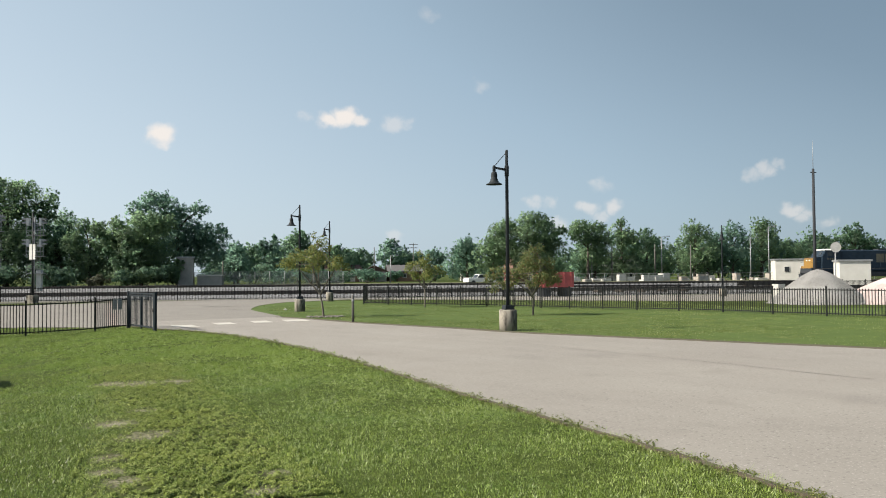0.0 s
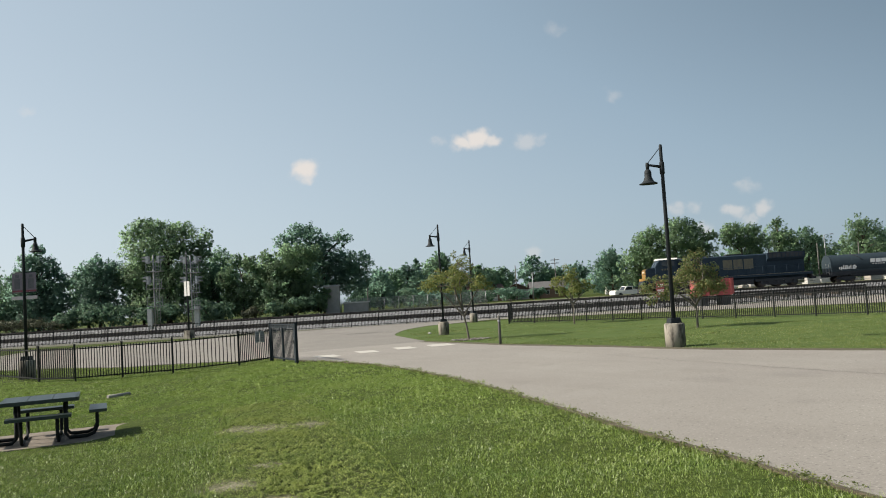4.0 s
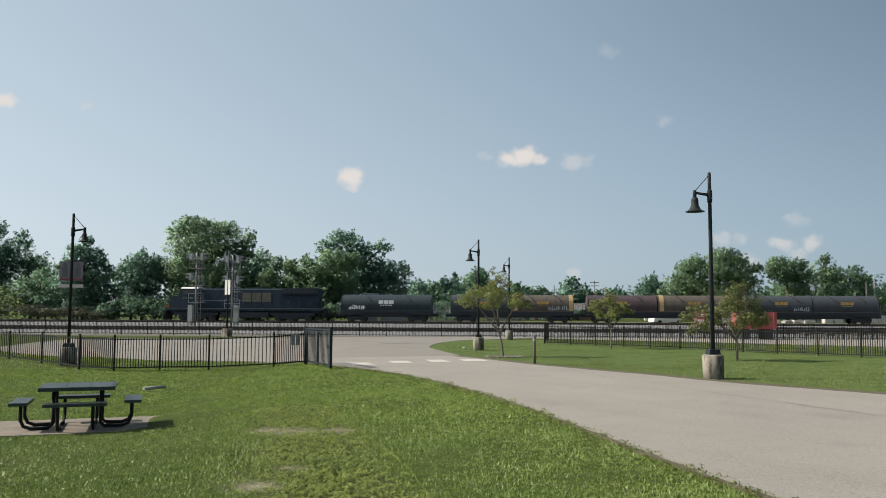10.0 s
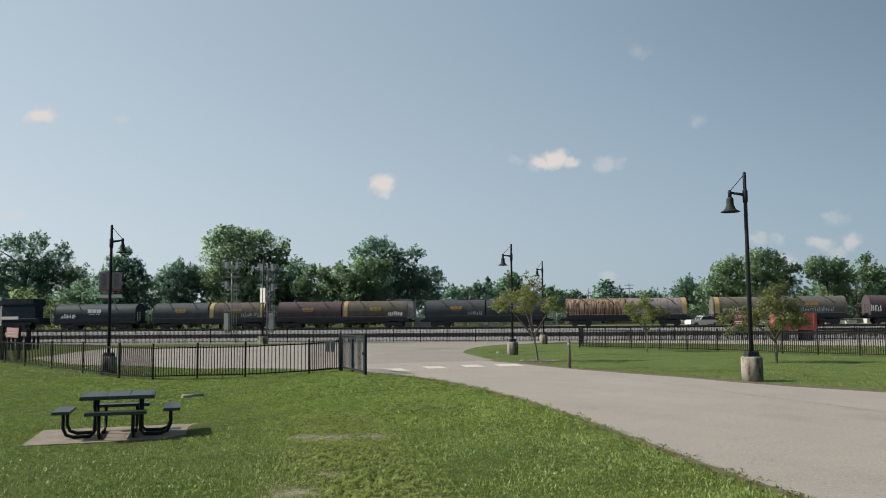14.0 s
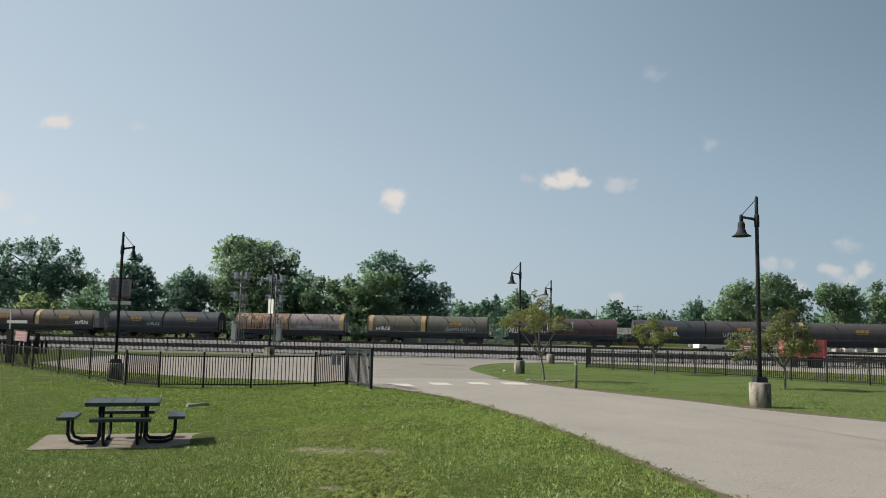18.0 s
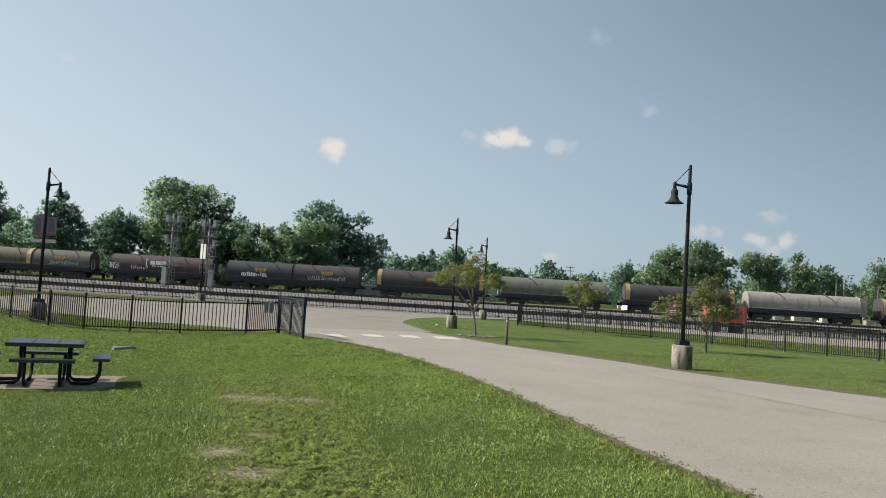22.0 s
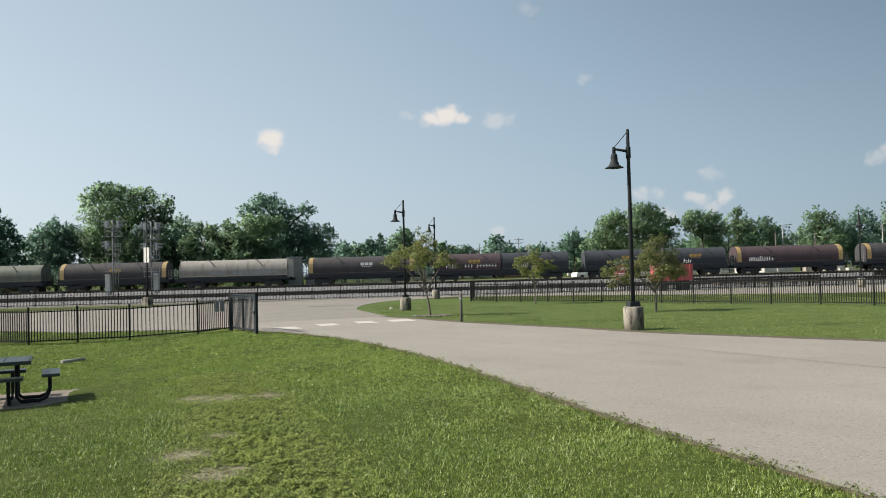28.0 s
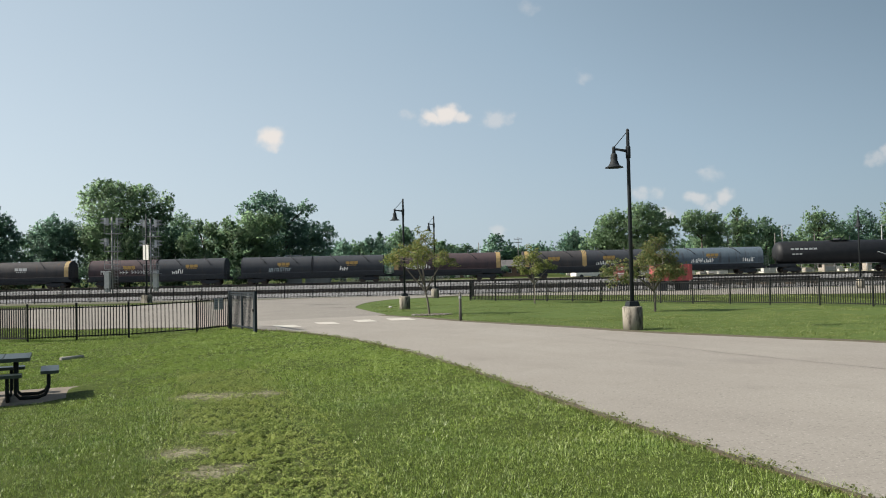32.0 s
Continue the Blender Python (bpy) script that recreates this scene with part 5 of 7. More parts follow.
M["signal_pale"] = mat("signal_pale", (0.42, 0.43, 0.44), (0.30, 0.31, 0.32), 4, 0.6, 0.08, spec=0.3)
signal_mast(-24.2, 91.3, "tall grey railway signal mast with hooded lights", 8.3, ((7.8, -1), (7.8, 1), (5.6, -1)), (7.0, 5.1, 3.2), -0.5)
signal_mast(-20.1, 90.8, "grey railway signal mast beside the relay cabinet", 8.0, ((7.5, -1), (7.5, 1), (5.3, -1), (5.3, 1)), (6.6, 4.4, 2.6), 0.55)


def utility_pole(x, y, h, arms=1, lamp=False, r=0.14, label="weathered wooden utility pole with crossarms", material="pole_wood"):
    s = thing("utility_pole", x, y, 0.0, label, "utility pole")
    bm = BM()
    tube(bm, [(0, 0, -0.2), (0, 0, h)], [r, r * 0.7], 8)
    part("pole", bm, M[material], s)
    for k in range(arms):
        bm = BM()
        box(bm, (0, -0.12, h - 0.5 - k * 0.9), (2.4 - 0.4 * k, 0.12, 0.14))
        arm = part("crossarm", bm, M[material], s)
        for u in (-1.0, -0.5, 0.5, 1.0):
            bm = BM()
            tube(bm, [(u, -0.12, h - 0.45 - k * 0.9), (u, -0.12, h - 0.2 - k * 0.9)], 0.05, 6)
            part("insulator", bm, M["grey_metal"], arm)
    if lamp:
        bm = BM()
        tube(bm, [(0, 0, h - 0.2), (0.5, 0, h + 0.05), (1.3, 0, h + 0.1)], 0.04, 6)
        part("arm", bm, M["grey_metal"], s)
        bm = BM()
        box(bm, (1.5, 0, h + 0.08), (0.7, 0.3, 0.16), taper=0.7)
        part("lamp_head", bm, M["grey_metal"], s)
    return s


utility_pole(47.9, 214.0, 10.4, 2)
utility_pole(34.0, 195.9, 8.5, 0)
utility_pole(34.2, 175.9, 6.0, 0, True, label="grey lamp pole before the houses", material="grey_metal")
utility_pole(-1.5, 140.2, 6.2, 0)
utility_pole(14.5, 150.0, 5.5, 0)
for px, py, ph in ((67.0, 142.0, 10.2), (81.0, 140.3, 8.8), (99.3, 138.1, 8.6), (96.3, 128.4, 10.2)):
    utility_pole(px, py, ph, 0, True, 0.11, "grey steel yard lamp pole", "grey_metal")
for px, py, ph in ((71.0, 141.5, 7.4), (79.6, 140.4, 7.4), (86.9, 139.6, 7.2)):
    utility_pole(px, py, ph, 0, False, 0.12, "bare wooden yard pole", "pole_wood")


# ---- trees ----
def leaf_cloud(rs, lobes, n, size, shaded=False):
    """Leaf clumps as small bent quads spread through the lobes (x, y, z, rx, rz)."""
    lobes = np.array(lobes)
    w = lobes[:, 3] ** 2 * lobes[:, 4]
    pick = rs.choice(len(lobes), n, p=w / w.sum())
    d = rs.normal(size=(n, 3))
    d /= np.linalg.norm(d, axis=1)[:, None]
    axes = np.column_stack([lobes[:, 3], lobes[:, 3], lobes[:, 4]])
    # twig ends: a dozen tufts on each lobe, the rest fills its inside
    tufts = rs.normal(size=(len(lobes), 13, 3)) + np.array([0, 0, 0.25])
    tufts /= np.linalg.norm(tufts, axis=2)[:, :, None]
    reach = rs.uniform(0.62, 0.98, (len(lobes), 13))
    spread = rs.uniform(0.22, 0.40, (len(lobes), 13))
    k = rs.randint(0, 13, n)
    td, tr, ts = tufts[pick, k], reach[pick, k], spread[pick, k]
    off = td * tr[:, None] + d * (ts * (0.35 + 0.65 * rs.rand(n) ** 0.6))[:, None] * np.array([1.1, 1.1, 0.75])
    inner = rs.rand(n) < 0.38
    off = np.where(inner[:, None], d * (0.15 + 0.6 * rs.rand(n) ** 0.5)[:, None], off)
    c = lobes[pick, :3] + off * axes[pick]
    d = np.where(inner[:, None], d, d * 0.55 + td * 0.6)
    nrm = d * 0.85 + rs.normal(size=(n, 3)) * 0.42 + np.array([0, 0, 0.25])
    nrm /= np.linalg.norm(nrm, axis=1)[:, None]
    a = np.cross(nrm, rs.normal(size=(n, 3)))
    a /= np.linalg.norm(a, axis=1)[:, None]
    b = np.cross(nrm, a)
    s = size * rs.uniform(0.55, 1.35, n)[:, None]
    a, b = a * s, b * s * 0.62
    v = np.stack([c - a, c - b + nrm * s * 0.12, c + a, c + b + nrm * s * 0.12], 1).reshape(-1, 3)
    f = np.arange(4 * n).reshape(n, 4)
    if not shaded:
        return v, f
    # each clump shades as one rounded mass
    soft = d * 0.75 + nrm * 0.4 + np.array([0, 0, 0.15])
    soft /= np.linalg.norm(soft, axis=1)[:, None]
    return v, f, np.repeat(soft, 4, axis=0)


def crown_mesh(v, f, normals, material):
    me = quick_mesh("crown", v, f, material)
    me.polygons.foreach_set("use_smooth", np.ones(len(f), dtype=bool))
    me.normals_split_custom_set_from_vertices(normals)
    return me


def crown_lobes(rs, h, w, bottom, shape):
    """Lobes of a crown: round, tall or cone."""
    lobes = []
    n = int(20 + h * 2.7)
    for k in range(n):
        t = rs.rand()
        z = bottom + (h - bottom) * (0.08 + 0.84 * t)
        if shape == "cone":
            reach = 0.5 * w * (1 - t) ** 0.8
            r = 0.16 * w + 0.06 * w * rs.rand()
        else:
            reach = 0.46 * w * math.sqrt(max(0.05, 1 - (2 * t - 0.85) ** 2))
            r = w * rs.uniform(0.11, 0.24)
        a = rs.rand() * 2 * math.pi
        q = reach * math.sqrt(rs.rand())
        lobes.append((q * math.cos(a), q * math.sin(a), z, r, r * (1.2 if shape == "cone" else 0.85)))
    for k in range(9):
        # low skirt
        a = k * 0.7 + rs.rand() * 0.4
        q, r = w * rs.uniform(0.12, 0.34), w * rs.uniform(0.12, 0.19)
        lobes.append((q * math.cos(a), q * math.sin(a), bottom + (h - bottom) * rs.uniform(0.08, 0.34), r, r * 1.1))
    lobes.append((0, 0, h - 0.14 * w, 0.14 * w, 0.15 * w))
    return lobes


def spray_crown(rs, masses, n, size, upward=0.5):
    """Leaves gathered in sprays that point out and up from the rounded masses (x, y, z, rx, ry, rz), and a darker filling of larger leaves."""
    ms = np.array(masses)
    weight = ms[:, 3] * ms[:, 5] + 0.25 * ms[:, 3] ** 2
    weight = weight / weight.sum()
    per = 17
    m = max(8, int(n * 0.92 / per))
    pick = rs.choice(len(ms), m, p=weight)
    d = rs.normal(size=(m, 3)) + np.array([0, 0, 0.2])
    d /= np.linalg.norm(d, axis=1)[:, None]
    axes = ms[:, 3:6]
    base = ms[pick, :3] + d * axes[pick] * rs.uniform(0.45, 0.92, m)[:, None]
    way = d * np.array([1, 1, 0.7]) + np.array([0, 0, upward]) + rs.normal(size=(m, 3)) * 0.3
    way /= np.linalg.norm(way, axis=1)[:, None]
    reach = rs.uniform(0.45, 1.2, m) * (0.45 + 0.14 * axes[pick, 0])
    k = np.repeat(np.arange(m), per)
    u = rs.rand(m * per)
    girth = (0.34 * reach[k] * (1.1 - 0.85 * u))[:, None]
    c = base[k] + way[k] * (reach[k] * u)[:, None] + rs.normal(size=(m * per, 3)) * girth
    soft = d[k] * 0.75 + way[k] * 0.35 + np.array([0, 0, 0.25]) + rs.normal(size=(m * per, 3)) * 0.1
    s = size * rs.uniform(0.55, 1.3, m * per)
    q = int(n * 0.08)
    pick = rs.choice(len(ms), q, p=weight)
    d = rs.normal(size=(q, 3))
    d /= np.linalg.norm(d, axis=1)[:, None]
    c = np.concatenate([c, ms[pick, :3] + d * axes[pick] * (0.78 * rs.rand(q) ** 0.45)[:, None]])
    soft = np.concatenate([soft, d + np.array([0, 0, 0.3])])
    s = np.concatenate([s, size * rs.uniform(1.3, 2.0, q)])[:, None]
    soft /= np.linalg.norm(soft, axis=1)[:, None]
    total = len(c)
    nrm = soft * 0.6 + rs.normal(size=(total, 3)) * 0.5
    nrm /= np.linalg.norm(nrm, axis=1)[:, None]
    a = np.cross(nrm, rs.normal(size=(total, 3)))
    a /= np.linalg.norm(a, axis=1)[:, None]
    b = np.cross(nrm, a) * s * 0.6
    a = a * s
    v = np.stack([c - a, c - b, c + a, c + b], 1).reshape(-1, 3)
    return v, np.arange(4 * total).reshape(total, 4), np.repeat(soft, 4, axis=0)


def tree(x, y, h, w, seed, leaf="leaf_a", label="tall leafy green tree", shape="round", bottom=0.12, name="tree", group="", masses=None, n=None, upward=0.5):
    """masses: the crown's rounded masses as fractions of the width and height (across, up, half width, half height)."""
    rs = np.random.RandomState(seed)
    t = thing(name, x, y, 0.0, label, "tree", 0, group)
    bm = BM()
    tr = max(0.05, h * 0.022)
    lean = rs.uniform(-0.03, 0.03, 2) * h
    top = Vector((lean[0], lean[1], h * 0.72))
    tube(bm, [(0, 0, -0.2), (lean[0] * 0.3, lean[1] * 0.3, h * 0.3), top], [tr * 1.3, tr, tr * 0.3], 8)
    if masses:
        lobes = []
        for u, v, ru, rv in masses:
            lobes.append((u * w, rs.uniform(-0.12, 0.12) * w, v * h, ru * w, min(ru, 0.3) * w, rv * h))
    else:
        lobes = [(a, b, c, r, r, rz) for a, b, c, r, rz in crown_lobes(rs, h, w, h * bottom, shape)]
    if not masses and shape == "round":
        # a closed dome of rounded masses below the ragged twigs
        lobes = [lb for lb in lobes if rs.rand() < 0.45]
        for u, v, ru, rv in ((0.02, 0.80, 0.26, 0.17), (-0.24, 0.64, 0.24, 0.2), (0.24, 0.62, 0.25, 0.2), (0.0, 0.55, 0.36, 0.26), (-0.2, 0.36, 0.28, 0.2), (0.2, 0.34, 0.28, 0.2)):
            u, v = u + rs.uniform(-0.08, 0.08), v + rs.uniform(-0.06, 0.06)
            lobes.append((u * w, rs.uniform(-0.15, 0.15) * w, v * h, ru * w, ru * w, rv * h))
    for lb in lobes[:: 2]:
        z0 = min(lb[2] * 0.75, h * 0.6)
        k = z0 / (h * 0.72)
        tube(bm, [(lean[0] * k, lean[1] * k, z0), ((lb[0] + lean[0] * k) / 2, (lb[1] + lean[1] * k) / 2, (z0 + lb[2]) / 2 + 0.03 * h), (lb[0], lb[1], lb[2])], [tr * 0.5, tr * 0.35, tr * 0.12], 5, False)
    part("trunk", bm, M["bark"], t)
    near = y < 165
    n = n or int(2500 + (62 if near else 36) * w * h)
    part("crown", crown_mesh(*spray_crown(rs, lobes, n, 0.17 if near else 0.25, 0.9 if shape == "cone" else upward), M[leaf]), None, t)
    return t


MAIN_TREES = [
    # x, y, height, width, leaf, leaves, upward, label, masses
    (-73.1, 140.8, 17.2, 15.0, "leaf_c", 27000, 0.6, "tall many-headed green tree behind the tracks",
     ((-0.34, 0.84, 0.15, 0.13), (-0.1, 0.87, 0.13, 0.12), (0.15, 0.89, 0.13, 0.12), (0.39, 0.77, 0.11, 0.16), (0.04, 0.67, 0.3, 0.17), (0.25, 0.6, 0.22, 0.14), (-0.3, 0.6, 0.22, 0.16), (-0.07, 0.46, 0.4, 0.16), (0, 0.22, 0.4, 0.18))),
    (-51.9, 130.1, 13.6, 11.6, "leaf_c", 21000, 0.5, "dark pyramid-shaped tree behind the banner lamp",
     ((0, 0.92, 0.1, 0.09), (-0.08, 0.79, 0.19, 0.12), (0.1, 0.74, 0.21, 0.12), (-0.2, 0.62, 0.22, 0.13), (0.16, 0.55, 0.28, 0.14), (-0.15, 0.42, 0.34, 0.15), (0.18, 0.34, 0.34, 0.16), (0, 0.16, 0.44, 0.16))),
    (-42.4, 129.1, 11.6, 10.0, "leaf_c", 13000, 0.8, "dense oval dark green tree behind the tracks",
     ((0, 0.83, 0.24, 0.15), (-0.22, 0.7, 0.2, 0.17), (0.2, 0.72, 0.22, 0.17), (0, 0.55, 0.42, 0.22), (0, 0.27, 0.48, 0.2))),
    (-32.2, 129.8, 17.4, 15.2, "leaf_b", 38000, 0.35, "broad tall light green tree behind the signals",
     ((-0.22, 0.90, 0.15, 0.08), (-0.36, 0.81, 0.13, 0.1), (-0.07, 0.84, 0.2, 0.1), (0.16, 0.82, 0.17, 0.1), (0.41, 0.76, 0.09, 0.08), (0.36, 0.65, 0.12, 0.09), (-0.12, 0.66, 0.36, 0.15), (0.2, 0.62, 0.2, 0.15), (-0.22, 0.44, 0.36, 0.18), (0.2, 0.4, 0.3, 0.18), (0, 0.17, 0.45, 0.16))),
    (-20.2, 126.4, 10.6, 8.2, "leaf_b", 11000, 1.3, "small tree with upright leafy shoots",
     ((-0.12, 0.84, 0.17, 0.13), (0.14, 0.8, 0.17, 0.13), (-0.28, 0.6, 0.22, 0.18), (0.25, 0.6, 0.25, 0.18), (0, 0.4, 0.45, 0.22), (0, 0.18, 0.45, 0.16))),
    (-13.0, 125.2, 11.2, 11.2, "leaf_b", 18000, 1.2, "bright green tree with upright leafy shoots",
     ((0.08, 0.88, 0.26, 0.11), (-0.27, 0.84, 0.13, 0.1), (0.3, 0.84, 0.17, 0.12), (-0.05, 0.68, 0.4, 0.16), (0, 0.42, 0.5, 0.2), (0, 0.16, 0.5, 0.14))),
    (-8.2, 132.0, 15.0, 15.6, "leaf_c", 29000, 0.3, "tall grey-green tree with an open crown",
     ((-0.2, 0.89, 0.19, 0.1), (-0.36, 0.80, 0.14, 0.1), (0.2, 0.82, 0.1, 0.09), (-0.04, 0.76, 0.17, 0.12), (0.1, 0.62, 0.19, 0.11), (0.34, 0.54, 0.17, 0.13), (0.12, 0.46, 0.26, 0.16), (-0.18, 0.56, 0.3, 0.19), (0.24, 0.34, 0.3, 0.17), (-0.25, 0.28, 0.3, 0.2))),
    (53.0, 139.4, 13.2, 14.5, "leaf_b", 24000, 0.5, "broad dark green tree with feathery side branches",
     ((0.05, 0.88, 0.22, 0.11), (0.27, 0.82, 0.14, 0.09), (-0.25, 0.76, 0.2, 0.12), (0.4, 0.72, 0.11, 0.07), (0.08, 0.68, 0.34, 0.16), (0.33, 0.55, 0.16, 0.1), (-0.3, 0.5, 0.22, 0.18), (0.05, 0.4, 0.4, 0.2))),
    (66.2, 142.1, 11.8, 9.5, "leaf_b", 9000, 0.3, "umbrella-shaped tree with a bare lower trunk",
     ((-0.2, 0.88, 0.24, 0.1), (0.18, 0.86, 0.26, 0.11), (-0.34, 0.74, 0.15, 0.1), (0.3, 0.68, 0.2, 0.13), (0, 0.7, 0.25, 0.13), (0.18, 0.45, 0.24, 0.18))),
]
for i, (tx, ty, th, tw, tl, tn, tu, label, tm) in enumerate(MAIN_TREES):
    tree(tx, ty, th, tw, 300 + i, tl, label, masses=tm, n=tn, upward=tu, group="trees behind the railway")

FAR_TREES = [
    # x, y, height, width, leaf, shape
    (-92.0, 140.0, 15.0, 13.0, "leaf_a", "round"), (-82.3, 137.9, 15.2, 11.0, "leaf_a", "round"), 
    (-60.2, 133.2, 8.4, 9.0, "leaf_a", "round"),
    
    (-36.5, 131.5, 10.5, 8.0, "leaf_a", "round"), (-25.5, 130.5, 10.0, 8.5, "leaf_a", "round"),
    (-15.2, 126.5, 9.2, 7.5, "leaf_a", "round"),
    (0.5, 169.9, 8.5, 5.5, "leaf_c", "round"), (8.0, 199.0, 10.6, 9.5, "leaf_c", "round"), (10.5, 208.7, 12.3, 4.0, "leaf_c", "cone"), (16.8, 213.0, 13.3, 11.0, "leaf_a", "round"),
    (26.6, 211.8, 9.3, 10.5, "leaf_a", "round"), (43.8, 224.7, 11.8, 10.5, "leaf_c", "round"), (37.5, 235.3, 9.6, 9.0, "leaf_a", "round"), (58.5, 233.0, 9.7, 8.5, "leaf_c", "round"), (51.7, 173.8, 9.0, 8.5, "leaf_a", "round"),
    (47.5, 143.0, 10.2, 9.0, "leaf_b", "round"), (43.5, 147.0, 8.3, 9.5, "leaf_c", "round"), 
    (75.4, 146.0, 12.7, 7.0, "leaf_b", "round"), (80.5, 145.4, 11.1, 8.0, "leaf_a", "round"), (96.3, 153.4, 13.5, 10.5, "leaf_b", "round"), (108.1, 157.0, 12.4, 10.5, "leaf_c", "round"),
    (115.1, 156.3, 13.3, 10.5, "leaf_b", "round"), (121.6, 160.5, 10.8, 5.0, "leaf_c", "cone"), (128.5, 166.0, 8.5, 9.0, "leaf_a", "round"), (141.4, 173.0, 12.2, 14.0, "leaf_a", "round"),
    (153.6, 171.6, 13.1, 13.0, "leaf_a", "round"), (166.6, 170.0, 11.2, 15.0, "leaf_a", "round"), (88.5, 156.3, 8.0, 8.0, "leaf_a", "round"), (71.0, 153.4, 7.0, 8.0, "leaf_a", "round"),
    (-100.0, 136.0, 14.0, 14.0, "leaf_c", "round"), (-86.0, 144.0, 12.0, 13.0, "leaf_c", "round"), (-78.0, 150.0, 10.0, 13.0, "leaf_c", "round"),
    (-66.0, 143.0, 11.0, 12.0, "leaf_a", "round"), (-56.0, 138.0, 9.5, 9.0, "leaf_b", "round"), (-46.5, 136.0, 9.8, 9.0, "leaf_a", "round"), (-37.0, 139.0, 11.5, 10.0, "leaf_b", "round"),
    (-26.0, 137.0, 12.0, 9.0, "leaf_a", "round"), (-20.0, 136.0, 9.0, 9.0, "leaf_c", "round"), (1.0, 150.0, 7.0, 6.0, "leaf_c", "round"), (4.0, 190.0, 8.5, 9.0, "leaf_a", "round"), (21.5, 215.0, 9.5, 9.0, "leaf_c", "round"),
    (60.5, 148.0, 9.5, 9.0, "leaf_a", "round"), (70.5, 148.0, 9.0, 8.0, "leaf_b", "round"), (85.0, 150.0, 9.0, 9.0, "leaf_b", "round"), (102.0, 157.0, 10.0, 10.0, "leaf_a", "round"), (126.0, 163.0, 9.5, 10.0, "leaf_b", "round"), (134.0, 172.0, 10.0, 10.0, "leaf_a", "round"), (147.5, 175.0, 10.5, 11.0, "leaf_b", "round"), (160.0, 174.0, 10.5, 11.0, "leaf_a", "round"),
    (48.0, 228.0, 8.5, 10.0, "leaf_a", "round"), (53.0, 232.0, 8.0, 9.0, "leaf_c", "round"), (30.0, 222.0, 8.5, 9.0, "leaf_b", "round"), (12.0, 205.0, 9.0, 9.0, "leaf_a", "round"), (62.0, 215.0, 8.5, 10.0, "leaf_a", "round"),
    (33.0, 226.0, 8.0, 9.0, "leaf_a", "round"), (66.0, 190.0, 8.0, 10.0, "leaf_c", "round"), (-2.0, 182.0, 7.5, 9.0, "leaf_c", "round"), (104.0, 165.0, 8.0, 10.0, "leaf_a", "round"), (76.0, 168.0, 7.5, 11.0, "leaf_a", "round"), (91.0, 172.0, 8.5, 12.0, "leaf_c", "round"), (98.0, 163.0, 7.0, 9.0, "leaf_b", "round"), (113.0, 170.0, 8.5, 12.0, "leaf_a", "round"), (119.0, 168.0, 7.5, 10.0, "leaf_c", "round"), (133.0, 182.0, 8.5, 12.0, "leaf_c", "round"),
]
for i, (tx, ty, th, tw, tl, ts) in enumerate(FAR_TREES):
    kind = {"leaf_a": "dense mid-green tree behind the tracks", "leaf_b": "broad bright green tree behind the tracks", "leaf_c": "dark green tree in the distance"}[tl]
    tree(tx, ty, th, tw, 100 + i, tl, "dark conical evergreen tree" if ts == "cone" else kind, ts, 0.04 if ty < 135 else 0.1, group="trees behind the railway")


def bush(x, y, h, w, seed, leaf, label, n=700, size=0.3, base=0.0):
    n, size = int(n * 1.8), size * 0.72
    rs = np.random.RandomState(seed)
    t = thing("bush", x, y, base, label, "bush")
    lobes = [(rs.uniform(-0.34, 0.34) * w, rs.uniform(-0.25, 0.25) * w, h * rs.uniform(0.25, 0.7), w * rs.uniform(0.14, 0.24), h * rs.uniform(0.2, 0.3)) for _ in range(9)]
    part("crown", crown_mesh(*leaf_cloud(rs, lobes, n, size, True), M[leaf]), None, t)
    bm = BM()
    for lb in lobes[:5]:
        tube(bm, [(0, 0, -0.1), (lb[0] * 0.6, lb[1] * 0.6, lb[2] * 0.7), lb[:3]], [0.06, 0.04, 0.02], 5, False)
    part("stems", bm, M["bark"], t)


bush(-9.0, 125.2, 4.8, 4.2, 3, "leaf_b", "leafy green bush before the tall shed", 1100, 0.3)
bush(-65.0, 130.0, 8.2, 12.0, 1, "leaf_y", "large yellow-green bush behind the tracks", 1500, 0.36)
for i, (bx, by, bh, bw) in enumerate(((-57.0, 124.0, 3.2, 7.0), (-63.5, 123.0, 3.0, 8.0), (-48.0, 123.0, 2.8, 6.5), (-74.0, 126.0, 3.6, 9.0), (-53.0, 122.5, 2.6, 6.0), (-18.3, 122.0, 2.4, 4.0))):
    bush(bx, by, bh, bw, 20 + i, "leaf_scrub", "pale scrubby weeds by the tracks", 600, 0.22, 0.1)
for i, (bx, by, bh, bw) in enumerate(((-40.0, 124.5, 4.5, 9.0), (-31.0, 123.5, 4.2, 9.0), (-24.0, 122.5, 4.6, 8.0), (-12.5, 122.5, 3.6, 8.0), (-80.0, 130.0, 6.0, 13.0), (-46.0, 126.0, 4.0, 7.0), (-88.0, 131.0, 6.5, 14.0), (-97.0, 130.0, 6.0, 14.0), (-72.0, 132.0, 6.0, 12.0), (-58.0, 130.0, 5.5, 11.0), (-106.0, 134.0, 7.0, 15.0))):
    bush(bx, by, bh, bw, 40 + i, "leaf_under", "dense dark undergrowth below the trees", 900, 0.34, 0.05)

